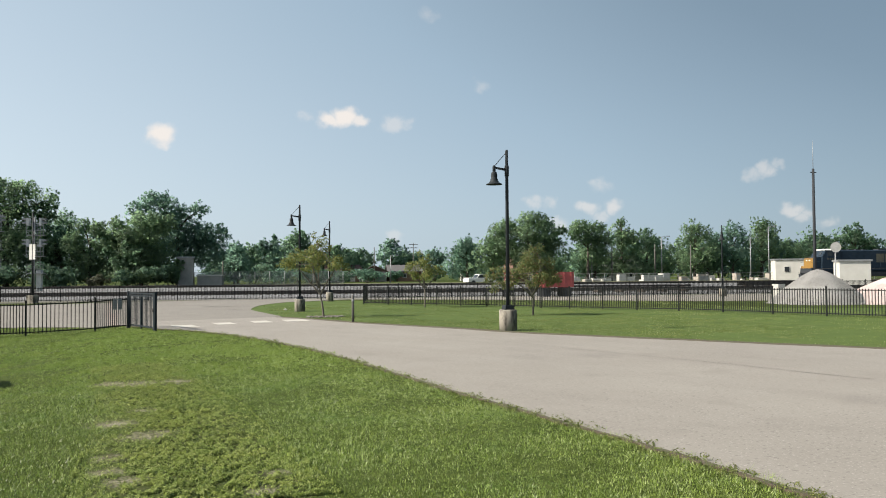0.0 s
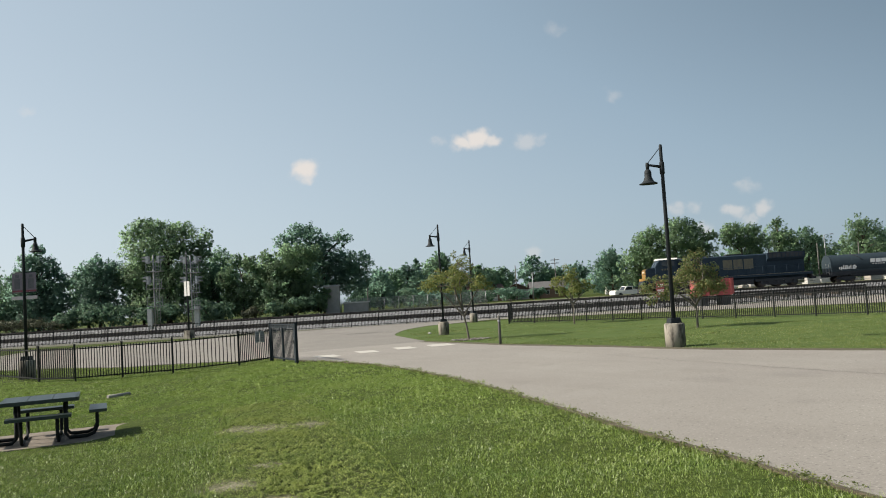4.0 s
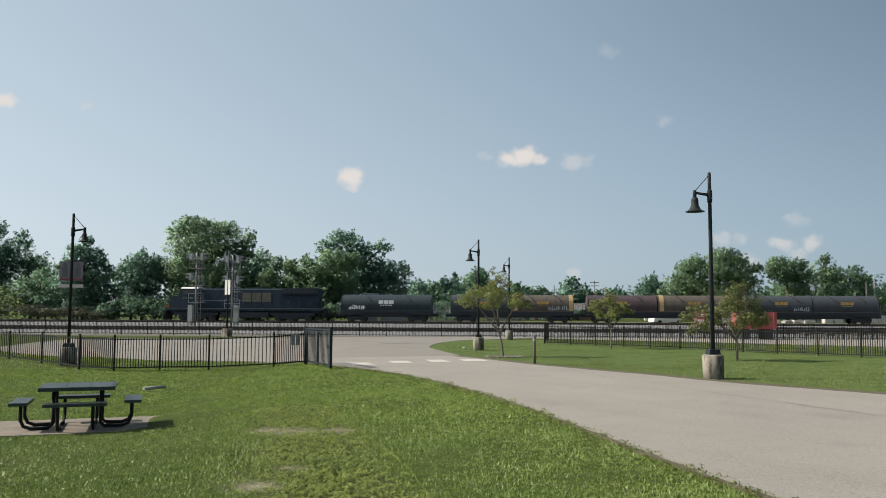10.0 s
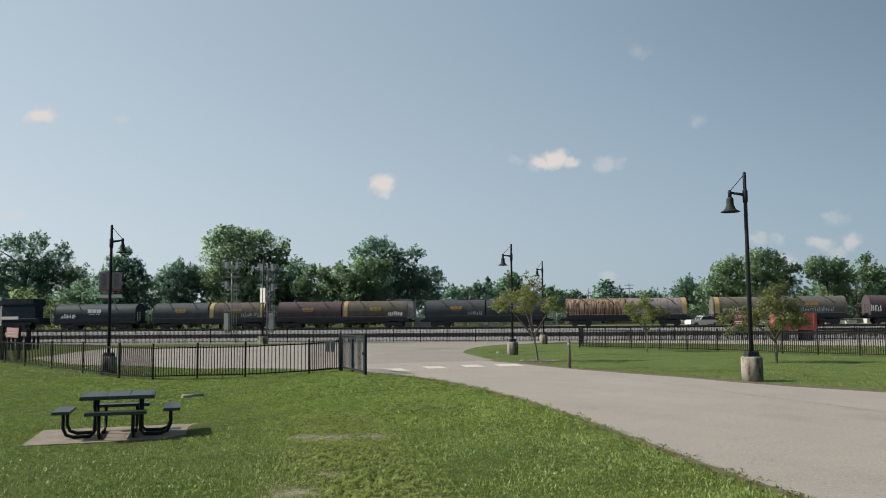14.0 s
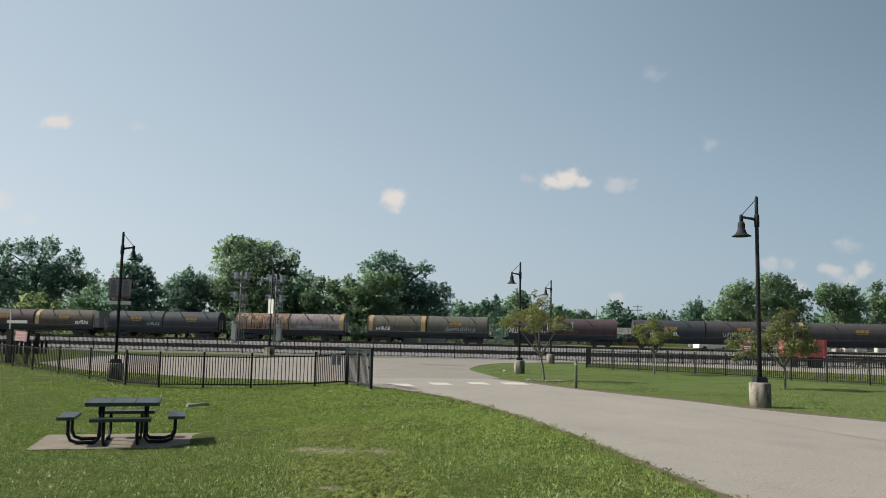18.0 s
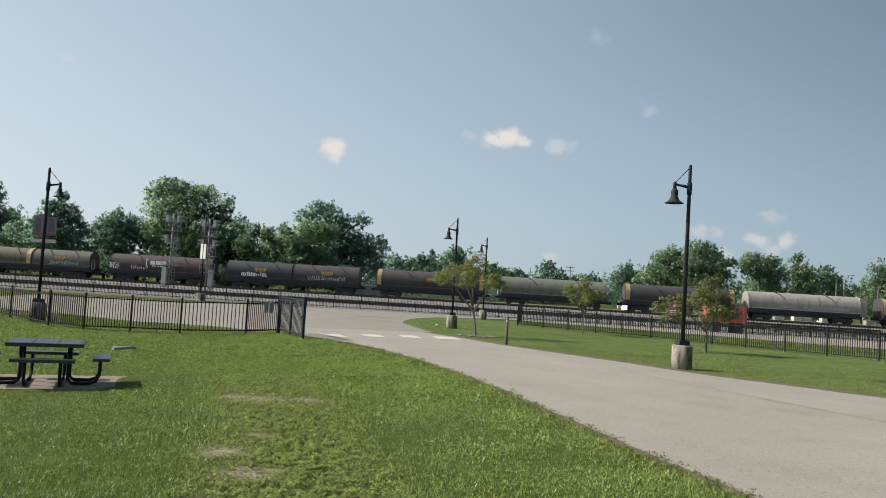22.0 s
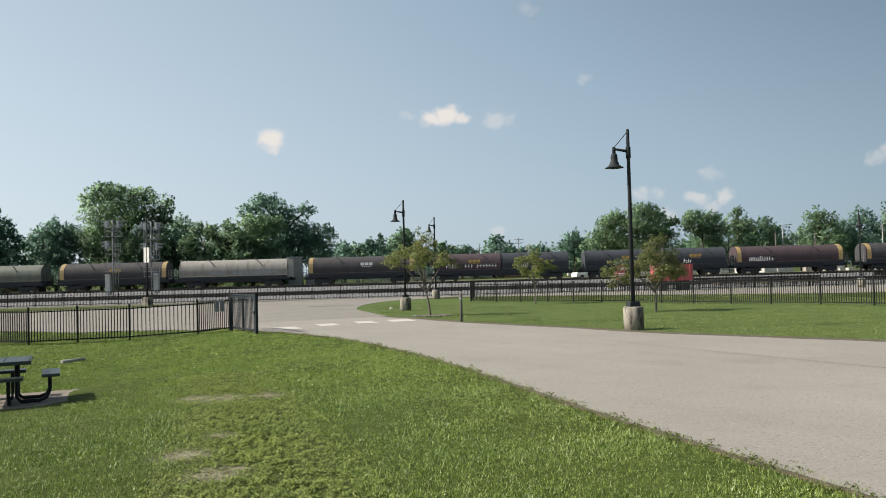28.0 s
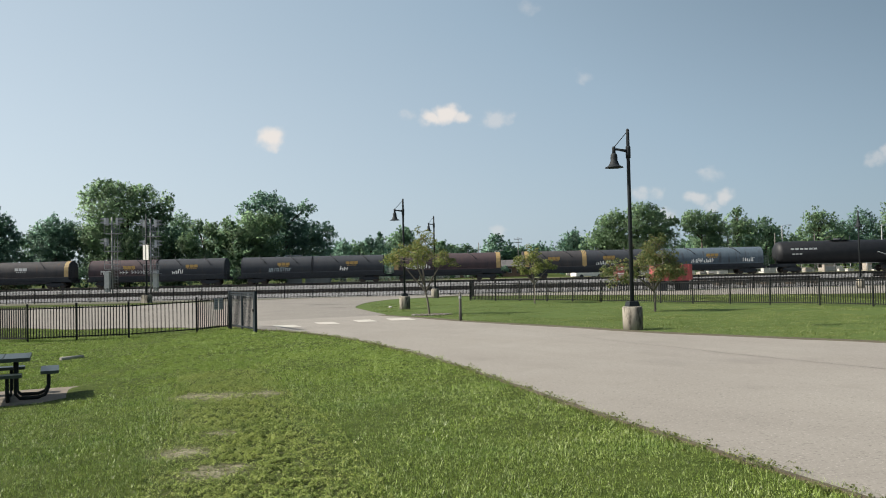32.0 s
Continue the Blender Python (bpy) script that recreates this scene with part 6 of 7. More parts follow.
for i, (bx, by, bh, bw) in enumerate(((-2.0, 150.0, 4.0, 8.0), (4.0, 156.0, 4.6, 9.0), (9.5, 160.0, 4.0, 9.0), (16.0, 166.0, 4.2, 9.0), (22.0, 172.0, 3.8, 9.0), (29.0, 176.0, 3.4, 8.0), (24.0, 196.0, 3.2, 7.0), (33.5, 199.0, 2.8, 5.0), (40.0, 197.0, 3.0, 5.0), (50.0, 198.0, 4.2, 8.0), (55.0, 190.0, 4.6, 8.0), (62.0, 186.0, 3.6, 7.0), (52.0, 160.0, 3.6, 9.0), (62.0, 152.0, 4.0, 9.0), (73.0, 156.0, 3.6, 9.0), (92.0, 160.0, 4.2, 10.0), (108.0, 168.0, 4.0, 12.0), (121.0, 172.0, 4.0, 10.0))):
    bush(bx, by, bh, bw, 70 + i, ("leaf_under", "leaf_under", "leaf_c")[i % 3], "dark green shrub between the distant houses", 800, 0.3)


def young_tree(x, y, h, stems, lobes, n, size, leaf, label, seed):
    """A slender planted tree; stems: list of point lists; lobes of leaves."""
    rs = np.random.RandomState(seed)
    t = thing("tree", x, y, G(x, y) + 0.0, label, "tree")
    bm = BM()
    for pts in stems:
        r0 = 0.05 if len(pts) > 2 else 0.03
        tube(bm, pts, [r0 * (1 - 0.75 * i / (len(pts) - 1)) for i in range(len(pts))], 7, False)
    for lb in lobes:
        a = stems[rs.randint(len(stems))][-1]
        tube(bm, [a, (np.array(a) * 0.4 + np.array(lb[:3]) * 0.6), lb[:3]], [0.014, 0.01, 0.005], 4, False)
    part("trunk", bm, M["bark_young"], t)
    v, f = leaf_cloud(rs, lobes, n, size)
    part("crown", quick_mesh("crown", v, f, M[leaf]), None, t)
    return t


young_tree(3.78, 34.2, 3.8,
           [[(0, 0, -0.1), (-0.08, 0, 0.6), (-0.2, 0.05, 1.2), (-0.25, 0.05, 2.2), (-0.3, 0, 3.3)], [(-0.18, 0, 1.05), (-0.6, 0.1, 1.55), (-1.2, 0.1, 2.3)], [(-0.15, 0, 1.0), (0.15, -0.1, 1.6), (0.6, -0.1, 2.3)], [(-0.2, 0.05, 1.3), (-0.5, -0.5, 2.0), (-0.6, -0.8, 2.6)], [(-0.2, 0.05, 1.3), (-0.2, 0.5, 2.0), (-0.1, 0.8, 2.6)]],
           [(-1.75, 0.1, 2.35, 0.36, 0.26), (-1.35, -0.3, 2.6, 0.46, 0.32), (-0.9, 0.5, 2.75, 0.46, 0.32), (-0.4, 0, 2.9, 0.46, 0.34), (0.05, 0.5, 2.6, 0.46, 0.34), (0.5, -0.3, 2.45, 0.42, 0.32), (0.95, 0.1, 2.2, 0.36, 0.28), (-0.5, -0.8, 2.5, 0.46, 0.32), (-1.3, 0.6, 2.2, 0.36, 0.26), (-0.3, 1.0, 2.4, 0.4, 0.3), (0.3, -0.9, 2.2, 0.36, 0.28), (-0.1, 0.1, 3.3, 0.34, 0.34), (-0.45, -0.1, 3.55, 0.2, 0.26), (0.2, 0.1, 3.1, 0.3, 0.3), (-0.6, 0.2, 2.1, 0.5, 0.22)],
           5200, 0.040, "leaf_near", "young multi-stemmed tree with yellow-green leaves", 7)
young_tree(12.42, 31.0, 3.1,
           [[(0, 0, -0.1), (0.02, 0, 0.6), (0.0, 0.02, 1.2), (0.05, 0, 2.0), (0.1, 0, 2.8)], [(0, 0, 0.8), (-0.5, 0.1, 1.3), (-1.2, 0.1, 1.7)], [(0, 0, 0.9), (0.35, 0, 1.4), (0.8, 0, 1.9)], [(0, 0, 0.9), (0.1, -0.5, 1.4), (0.0, -0.9, 1.9)], [(0, 0, 0.9), (-0.1, 0.5, 1.4), (-0.2, 0.9, 1.9)]],
           [(-2.0, 0.0, 1.6, 0.34, 0.3), (-1.55, 0.2, 1.85, 0.38, 0.36), (-1.0, -0.2, 1.8, 0.40, 0.42), (-0.5, -0.5, 2.05, 0.46, 0.42), (0.05, 0.1, 2.65, 0.40, 0.4), (0.3, 0.5, 1.8, 0.46, 0.46), (0.7, 0.1, 2.15, 0.42, 0.42), (1.05, -0.2, 1.65, 0.36, 0.36), (-1.8, -0.2, 1.2, 0.32, 0.22), (0.0, -0.9, 1.6, 0.46, 0.36), (-0.2, 0.9, 1.9, 0.46, 0.4), (0.4, 0.1, 2.85, 0.24, 0.26), (0.55, -0.7, 1.5, 0.40, 0.3), (-0.7, 0.7, 1.4, 0.42, 0.3), (-1.2, 0.3, 1.3, 0.36, 0.26), (0.1, 0.2, 1.35, 0.5, 0.26), (-0.3, -0.3, 2.5, 0.32, 0.34), (0.5, 0.0, 1.95, 0.5, 0.46), (0.0, -0.2, 2.15, 0.5, 0.46), (0.75, -0.3, 1.6, 0.42, 0.36)],
           9500, 0.038, "leaf_rusty", "young broad tree with green leaves turning rust-red", 8)
young_tree(10.58, 43.5, 3.2,
           [[(0, 0, -0.1), (0.02, 0, 0.7), (0, 0, 1.3), (0.0, 0, 2.6)], [(0, 0, 1.1), (-0.4, 0, 1.6), (-0.9, 0, 2.1)], [(0, 0, 1.1), (0.4, 0, 1.5), (0.8, 0, 1.9)], [(0, 0, 1.1), (0, 0.4, 1.6), (0, 0.8, 2.1)]],
           [(-1.05, 0, 2.25, 0.3, 0.24), (-0.7, 0.3, 2.4, 0.38, 0.32), (-0.3, -0.4, 2.5, 0.42, 0.36), (0.1, 0.1, 2.75, 0.36, 0.36), (0.3, 0.5, 2.2, 0.42, 0.36), (0.7, -0.2, 2.2, 0.36, 0.3), (1.1, 0, 1.95, 0.3, 0.22), (0, -0.6, 1.9, 0.45, 0.34), (-0.45, 0.2, 1.75, 0.40, 0.25), (0.2, 0.7, 1.8, 0.4, 0.3), (-0.2, 0.1, 3.1, 0.2, 0.24), (-0.8, -0.3, 2.0, 0.34, 0.26)],
           3600, 0.044, "leaf_near", "small young tree with yellow-green leaves", 9)


def stone_ring():
    rs = random.Random(4)
    bm = BM()
    bmesh.ops.create_icosphere(bm, subdivisions=1, radius=0.08)
    for v in bm.verts:
        v.co *= rs.uniform(0.8, 1.15)
        v.co.z *= 0.6
    me = finish("stone", bm, M["stone"])
    for k in range(16):
        a = 2 * math.pi * k / 16
        x, y = 3.78 + 0.75 * math.cos(a), 34.0 + 0.75 * math.sin(a)
        ob = new("edging_stone", me)
        ob.matrix_basis = pose(x, y, G(x, y) + 0.03, 0, 0, rs.uniform(0, 360))
        tagged(ob, "grey rough edging stone at the foot of the tree", "stone", "stones round the young tree")

    bm = BM()
    bmesh.ops.create_icosphere(bm, subdivisions=2, radius=0.1)
    for v in bm.verts:
        v.co *= rs.uniform(0.85, 1.1)
        v.co.z *= 0.6
    ob = part("white_stone", bm, M["crate_white"])
    ob.matrix_basis = pose(2.66, 42.9, G(2.66, 42.9) + 0.05)
    tagged(ob, "small pale stone lying on the grass island", "stone")
    bm = BM()
    bmesh.ops.create_circle(bm, cap_ends=True, segments=22, radius=0.72)
    for v in bm.verts:
        v.co *= rs.uniform(0.9, 1.1)
    for f in bmesh.ops.extrude_face_region(bm, geom=list(bm.faces))["geom"]:
        if isinstance(f, bmesh.types.BMVert):
            f.co.z += 0.05
    ob = part("mulch_bed", bm, M["tie"])
    ob.matrix_basis = pose(3.95, 34.05, G(3.95, 34.05) - 0.005)
    tagged(ob, "dark mulch bed at the foot of the young tree", "mulch")


stone_ring()


def marker_post(x, y):
    s = thing("marker_post", x, y, G(x, y), "slim weathered grey wooden marker post at the kerb", "post")
    bm = BM()
    lathe(bm, [(0.05, -0.1), (0.047, 1.0), (0.03, 1.04)], seg=10)
    part("post", bm, M["pole_wood"], s)
    bm = BM()
    lathe(bm, [(0.052, 0.80), (0.052, 0.88)], seg=10)
    part("reflector_band", bm, M["grey_metal"], s)


marker_post(4.2, 28.25)


# ---- crosswalk paint ----
def crosswalk():
    for quad in ([(-2.3, 28.55), (-1.6, 28.65), (-1.25, 27.4), (-1.98, 27.3)], [(-0.92, 29.7), (-0.25, 29.8), (0.0, 28.5), (-0.65, 28.4)],
                 [(0.48, 30.6), (1.12, 30.7), (1.35, 29.2), (0.66, 29.1)], [(1.75, 31.1), (2.6, 31.1), (2.75, 29.6), (1.88, 29.5)]):
        bm = BM()
        bm.faces.new([bm.verts.new((x, y, G(x, y) + 0.038)) for x, y in quad])
        ext = bmesh.ops.extrude_face_region(bm, geom=list(bm.faces))
        for v in ext["geom"]:
            if isinstance(v, bmesh.types.BMVert):
                v.co.z -= 0.006
        structure("crosswalk_bar", bm, M["paint_white"], "worn white crosswalk bar", "road marking")


crosswalk()


def road_crack(pts, w, label):
    bm = BM()
    r = random.Random(len(pts))
    prev = None
    line = resample(pts, 0)
    side = np.gradient(line, axis=0)
    side = np.column_stack([-side[:, 1], side[:, 0]]) / np.linalg.norm(side, axis=1)[:, None]
    for (x, y), (u, v) in zip(line, side):
        z = G(x, y) + 0.036
        jog = r.uniform(-0.03, 0.03) if w < 0.1 else 0.0
        p, q = jog - w * r.uniform(0.25, 1), jog + w * r.uniform(0.25, 1)
        a, b = bm.verts.new((x + u * p, y + v * p, z)), bm.verts.new((x + u * q, y + v * q, z))
        if prev:
            bm.faces.new((prev[0], a, b, prev[1]))
        prev = (a, b)
    structure("road_joint", bm, M["stain"] if w > 0.1 else M["crack"], label, "road joint")


road_crack([(4.9, 23.9), (5.4, 22.2), (6.1, 20.1), (6.55, 18.4), (7.1, 16.9), (7.6, 15.3), (8.05, 14.1), (8.45, 13.1), (8.8, 12.2), (9.9, 9.0)], 0.016, "dark crack along the concrete drive")
road_crack([(-1.9, 49.8), (-1.0, 50.3), (0.5, 49.8)], 0.35, "dark oil stain on the concrete")
road_crack([(-0.6, 45.0), (-0.1, 44.8), (0.3, 44.9)], 0.14, "dark sealed patch in the concrete")
road_crack([(-2.2, 49.5), (-1.2, 49.3), (-0.2, 49.4)], 0.16, "dark sealed patch in the concrete")


# ---- picnic table ----
def picnic_table():
    cx, cy, turn = -5.62, 14.05, 18
    z = G(cx, cy)
    bm = BM()
    box(bm, (0, 0, 0.0), (2.86, 1.9, 0.1))
    pad = part("concrete_pad", soften(bm, 0.02), M["pad"])
    pad.matrix_basis = pose(-5.58, 14.2, z - 0.03, 0, 0, 17)
    tagged(pad, "stained square concrete pad in the grass", "pad")
    t = thing("picnic_table", cx, cy, z + 0.015, "dark green metal mesh picnic table with four attached seats", "picnic table", turn)
    W, D, reach = 1.12, 1.0, 0.86
    for k in range(3):
        bm = BM()
        box(bm, (W / 3 * (k - 1), 0, 0.68), (W / 3 - 0.012, D - 0.05, 0.04))
        part("top_panel", soften(bm, 0.012, 2), M["mesh_green"], t)
    bm = BM()
    for u in (-1, 1):
        box(bm, (u * W / 2, 0, 0.67), (0.035, D, 0.06))
        box(bm, (0, u * D / 2, 0.67), (W, 0.035, 0.06))
    part("top_rim", bm, M["mesh_green"], t)
    for x, y, w, d in ((-reach, 0, 0.27, 0.92), (reach, 0, 0.27, 0.92), (0, -0.68, 0.94, 0.27), (0, 0.68, 0.94, 0.27)):
        bm = BM()
        box(bm, (x, y, 0.44), (w, d, 0.05))
        part("seat", soften(bm, 0.016, 2), M["mesh_green"], t)
        for s in (-0.26, 0.26):
            bm = BM()
            u = Vector((x, y, 0)).normalized()
            v = Vector((-u.y, u.x, 0)) * s
            r = math.hypot(x, y) - 0.02
            pts = [u * 0.36 + v + Vector((0, 0, 0.66)), u * 0.36 + v + Vector((0, 0, 0.10)), u * 0.42 + v + Vector((0, 0, 0.035)), u * (r - 0.16) + v + Vector((0, 0, 0.03)), u * (r - 0.05) + v + Vector((0, 0, 0.07)), u * r + v + Vector((0, 0, 0.18)), u * r + v + Vector((0, 0, 0.42))]
            if abs(y) > abs(x):
                pts = [u * 0.12 + v + Vector((0, 0, 0.035))] + pts[3:]
            tube(bm, pts, 0.028, 8)
            part("leg", bm, M["black"], t)


picnic_table()


def pipe_stub():
    bm = BM()
    tube(bm, [(-0.3, 0, 0.03), (0.3, 0, 0.03)], 0.05, 12)
    ob = part("pipe_end", bm, M["pipe_grey"])
    ob.matrix_basis = pose(-6.5, 20.9, G(-6.5, 20.9), 0, 0, 50)
    tagged(ob, "short pale pipe lying in the grass", "pipe")


pipe_stub()


# ---- signs and dark fence beyond the low fence ----
def red_sign():
    s = thing("notice_sign", -23.4, 43.9, G(-23.4, 43.9), "faded red and white warning sign on dark posts", "sign", -14)
    bm = BM()
    for u in (-0.75, 0.4):
        box(bm, (u, 0, 0.85), (0.14 if u > 0 else 0.32, 0.14, 2.0))
    part("post", bm, M["black"], s)
    bm = BM()
    box(bm, (-0.02, -0.1, 1.47), (0.74, 0.03, 0.52), m=Matrix.Rotation(0.06, 4, "Y"))
    p = part("panel", bm, M["sign_pink"], s, "faded red sign face")
    bm = BM()
    for k in range(3):
        box(bm, (-0.02, -0.12, 1.6 - 0.15 * k), (0.55, 0.01, 0.05), m=Matrix.Rotation(0.06, 4, "Y"))
    part("writing", bm, M["white"], p)
    bm = BM()
    box(bm, (-0.8, 0, 1.9), (0.06, 0.06, 2.0))
    box(bm, (-0.35, 0, 2.25), (1.3, 0.06, 0.16))
    part("white_frame", bm, M["white_wall"], s, "white post with a crossboard")


red_sign()


def board_fence():
    f = thing("board_fence", 0, 0, 0, "low black board fence at the end of the lot", "fence")
    a, b = Vector((-36.0, 47.0, 0)), Vector((-27.6, 55.0, 0))
    n = 46
    bm = BM()
    box(bm, (0, 0, 0.45), (0.15, 0.05, 0.85))
    me = finish("board", bm, M["black"])
    for k in range(n):
        p = a.lerp(b, k / (n - 1))
        ob = part("board", me, None, f)
        ob.matrix_basis = pose(p.x, p.y, G(p.x, p.y), 0, 0, math.degrees(math.atan2(8, 8.5)))
    bm = BM()
    box(bm, (0, 0, 0.7), (0.22, 0.22, 1.4))
    me = finish("post", bm, M["black"])
    for k in (0.05, 0.5, 0.95):
        p = a.lerp(b, k)
        part("post", me, None, f).matrix_basis = pose(p.x, p.y, G(p.x, p.y))


board_fence()


# ---- right side: containers, piles, yard ----
def dumpster():
    s = thing("dumpster", 25.5, 60.3, G(25.5, 60.3), "red open-top steel container with a pale timber scrap on it", "dumpster", TRACK_ANGLE)
    bm = BM()
    L, W, Hh = 2.7, 2.0, 1.25
    for y in (-W / 2, W / 2):
        box(bm, (0, y, Hh / 2 + 0.78), (L, 0.08, Hh))
    for x in (-L / 2, L / 2):
        box(bm, (x, 0, Hh / 2 + 0.78), (0.08, W - 0.08, Hh))
    box(bm, (0, 0, 0.83), (L - 0.1, W - 0.1, 0.1))
    part("body", bm, M["red"], s)
    for k in range(5):
        bm = BM()
        box(bm, (-L / 2 + 0.2 + k * (L - 0.4) / 4, -W / 2 - 0.07, Hh / 2 + 0.78), (0.1, 0.07, Hh))
        part("rib", bm, M["red"], s)
    for x in (-L / 2 + 0.5, L / 2 - 0.5):
        bm = BM()
        box(bm, (x, 0, 0.4), (0.6, 1.7, 0.82))
        part("skid", bm, M["under"], s)
    bm = BM()
    box(bm, (L / 2 - 1.1, 0, 2.35), (1.1, 1.0, 0.05), m=Matrix.Translation((1.6, 0, 2.35)) @ Matrix.Rotation(-0.6, 4, "Y") @ Matrix.Translation((-1.6, 0, -2.35)))
    part("timber_scrap", bm, M["pad"], s)



def red_board():
    s = thing("notice_board", 21.8, 61.2, G(21.8, 61.2), "upright red board with white lettering bars", "sign", TRACK_ANGLE)
    bm = BM()
    for u in (-0.25, 0.25):
        box(bm, (u, 0.05, 0.5), (0.06, 0.06, 1.2))
    part("post", bm, M["under"], s)
    bm = BM()
    box(bm, (0, 0, 1.5), (0.62, 0.05, 1.25))
    p = part("panel", soften(bm, 0.01), M["red"], s)
    bm = BM()
    for z, w in ((1.85, 0.46), (1.72, 0.36), (1.42, 0.48), (1.28, 0.42), (1.14, 0.46)):
        box(bm, (0, -0.03, z), (w, 0.01, 0.08))
    part("writing", bm, M["white"], p)


dumpster()
red_board()


def pile(x, y, rx, ry, h, material, label, seed):
    rs = np.random.RandomState(seed)
    noise_off = rs.rand(3) * 50
    s = thing("gravel_pile", x, y, G(x, y) - 0.05, label, "gravel pile")
    nu, nv = 64, 26
    v = []
    for j in range(nv + 1):
        t = j / nv
        for i in range(nu):
            a = 2 * math.pi * i / nu
            px, py = rx * t * math.cos(a), ry * t * math.sin(a)
            k = noise.noise(Vector((px * 0.8 + noise_off[0], py * 0.8, noise_off[1]))) * 0.05 + noise.noise(Vector((px * 5, py * 5, noise_off[2]))) * 0.012
            z = h * (1 - (t * t + 0.02) ** 0.62) / (1 - 0.02 ** 0.62) + k * h * min(1, 4 * (1 - t))
            v.append((px, py, z))
    i = np.arange(nu * (nv + 1)).reshape(nv + 1, nu)
    f = np.stack([i[:-1], np.roll(i[:-1], -1, 1), np.roll(i[1:], -1, 1), i[1:]], -1).reshape(-1, 4)
    part("mound", quick_mesh("mound", v, f, M[material]), None, s)
    # loose stones over the surface
    n = 22000
    a, t = rs.rand(n) * 2 * np.pi, rs.rand(n) ** 0.5
    px, py = rx * t * np.cos(a), ry * t * np.sin(a)
    pz = h * (1 - (t * t + 0.02) ** 0.62) / (1 - 0.02 ** 0.62) + 0.01
    sz = rs.uniform(0.012, 0.032, n)
    c = np.column_stack([px, py, pz])
    d = np.array([[1, 0, 0], [-0.5, 0.87, 0], [-0.5, -0.87, 0], [0, 0, 1.1]])
    vv = (c[:, None, :] + d[None] * sz[:, None, None]).reshape(-1, 3)
    o = np.arange(n)[:, None] * 4
    ff = np.concatenate([o + np.array([0, 1, 3]), o + np.array([1, 2, 3]), o + np.array([2, 0, 3])])
    st = part("gravel_rest", quick_mesh("gravel_rest", vv, ff, M[material]), None, s)
    tagged(st, kind="stuff")


pile(33.7, 39.2, 2.95, 3.0, 2.05, "gravel", "large heap of grey crushed stone behind the fence", 1)
pile(38.5, 37.8, 4.6, 3.2, 1.75, "gravel_pink", "heap of pale pinkish crushed stone behind the fence", 2)


def block_wall():
    bm = BM()
    box(bm, (0, 0, 0.55), (0.5, 0.6, 1.15))
    b = part("concrete_block", soften(bm, 0.04), M["crate_white"])
    b.matrix_basis = pose(32.6, 41.4, -0.1)
    tagged(b, "pale upright concrete block beside the gravel", "block")


block_wall()


def pickup(x, y, rz):
    """A parked pickup: lower body, cab with windows, open bed, four wheels."""
    t = thing("pickup_truck", x, y, 0.0, "white pickup truck parked under the trees behind the tracks", "truck", rz)
    bm = BM()
    box(bm, (0, 0, 0.72), (5.2, 1.9, 0.5))
    box(bm, (-1.75, 0, 1.05), (1.5, 1.8, 0.22), taper=0.92)
    part("body", soften(bm, 0.08, 2), M["white"], t)
    bm = BM()
    prism(bm, [(-1.1, 0.95), (0.75, 0.95), (0.6, 1.75), (-0.45, 1.75)], -0.85, 0.85, axis="y")
    cab = part("cab", soften(bm, 0.06, 2), M["white"], t)
    bm = BM()
    prism(bm, [(-0.99, 1.12), (-0.96, 1.10), (-0.52, 1.66), (-0.55, 1.68)], -0.72, 0.72, axis="y")
    part("windshield", bm, M["window"], cab)
    for s in (-1, 1):
        bm = BM()
        prism(bm, [(-0.85, 1.15), (0.55, 1.15), (0.48, 1.62), (-0.42, 1.62)], s * 0.855, s * 0.875, axis="y")
        part("side_window", bm, M["window"], cab)
        bm = BM()
        box(bm, (1.65, s * 0.88, 1.08), (1.8, 0.1, 0.3))
        part("bed_side", bm, M["white"], t)
        for u in (-1.65, 1.6):
            bm = BM()
            tube(bm, [(u, s * 0.72, 0.38), (u, s * 0.97, 0.38)], 0.38, 16)
            part("wheel", bm, M["under"], t)


pickup(39.6, 126.5, 12)


def antenna():
    s = thing("antenna_mast", 45.9, 54.4, 0, "tall dark mast with a white whip antenna", "antenna")
    bm = BM()
    tube(bm, [(0, 0, -0.2), (0, 0, 10.2)], [0.13, 0.10], 10)
    part("mast", bm, M["under"], s)
    bm = BM()
    tube(bm, [(0, 0, 10.2), (0, 0, 12.5)], [0.022, 0.012], 8)
    part("whip", bm, M["grey_metal"], s)
    bm = BM()
    box(bm, (0, 0, 9.9), (0.6, 0.06, 0.06))
    part("bracket", bm, M["under"], s)


antenna()


def dish():
    s = thing("round_sign", 63.2, 72.4, 0, "round white disc on a slender grey pole", "sign", -22)
    bm = BM()
    tube(bm, [(0, 0, -0.1), (0, 0, 4.4)], 0.06, 8)
    part("pole", bm, M["grey_metal"], s)
    bm = BM()
    tube(bm, [(0, -0.08, 4.4), (0, -0.12, 4.4), (0, -0.2, 4.4)], [0.1, 0.5, 0.56], 20)
    part("disc", bm, M["crate_white"], s)


dish()


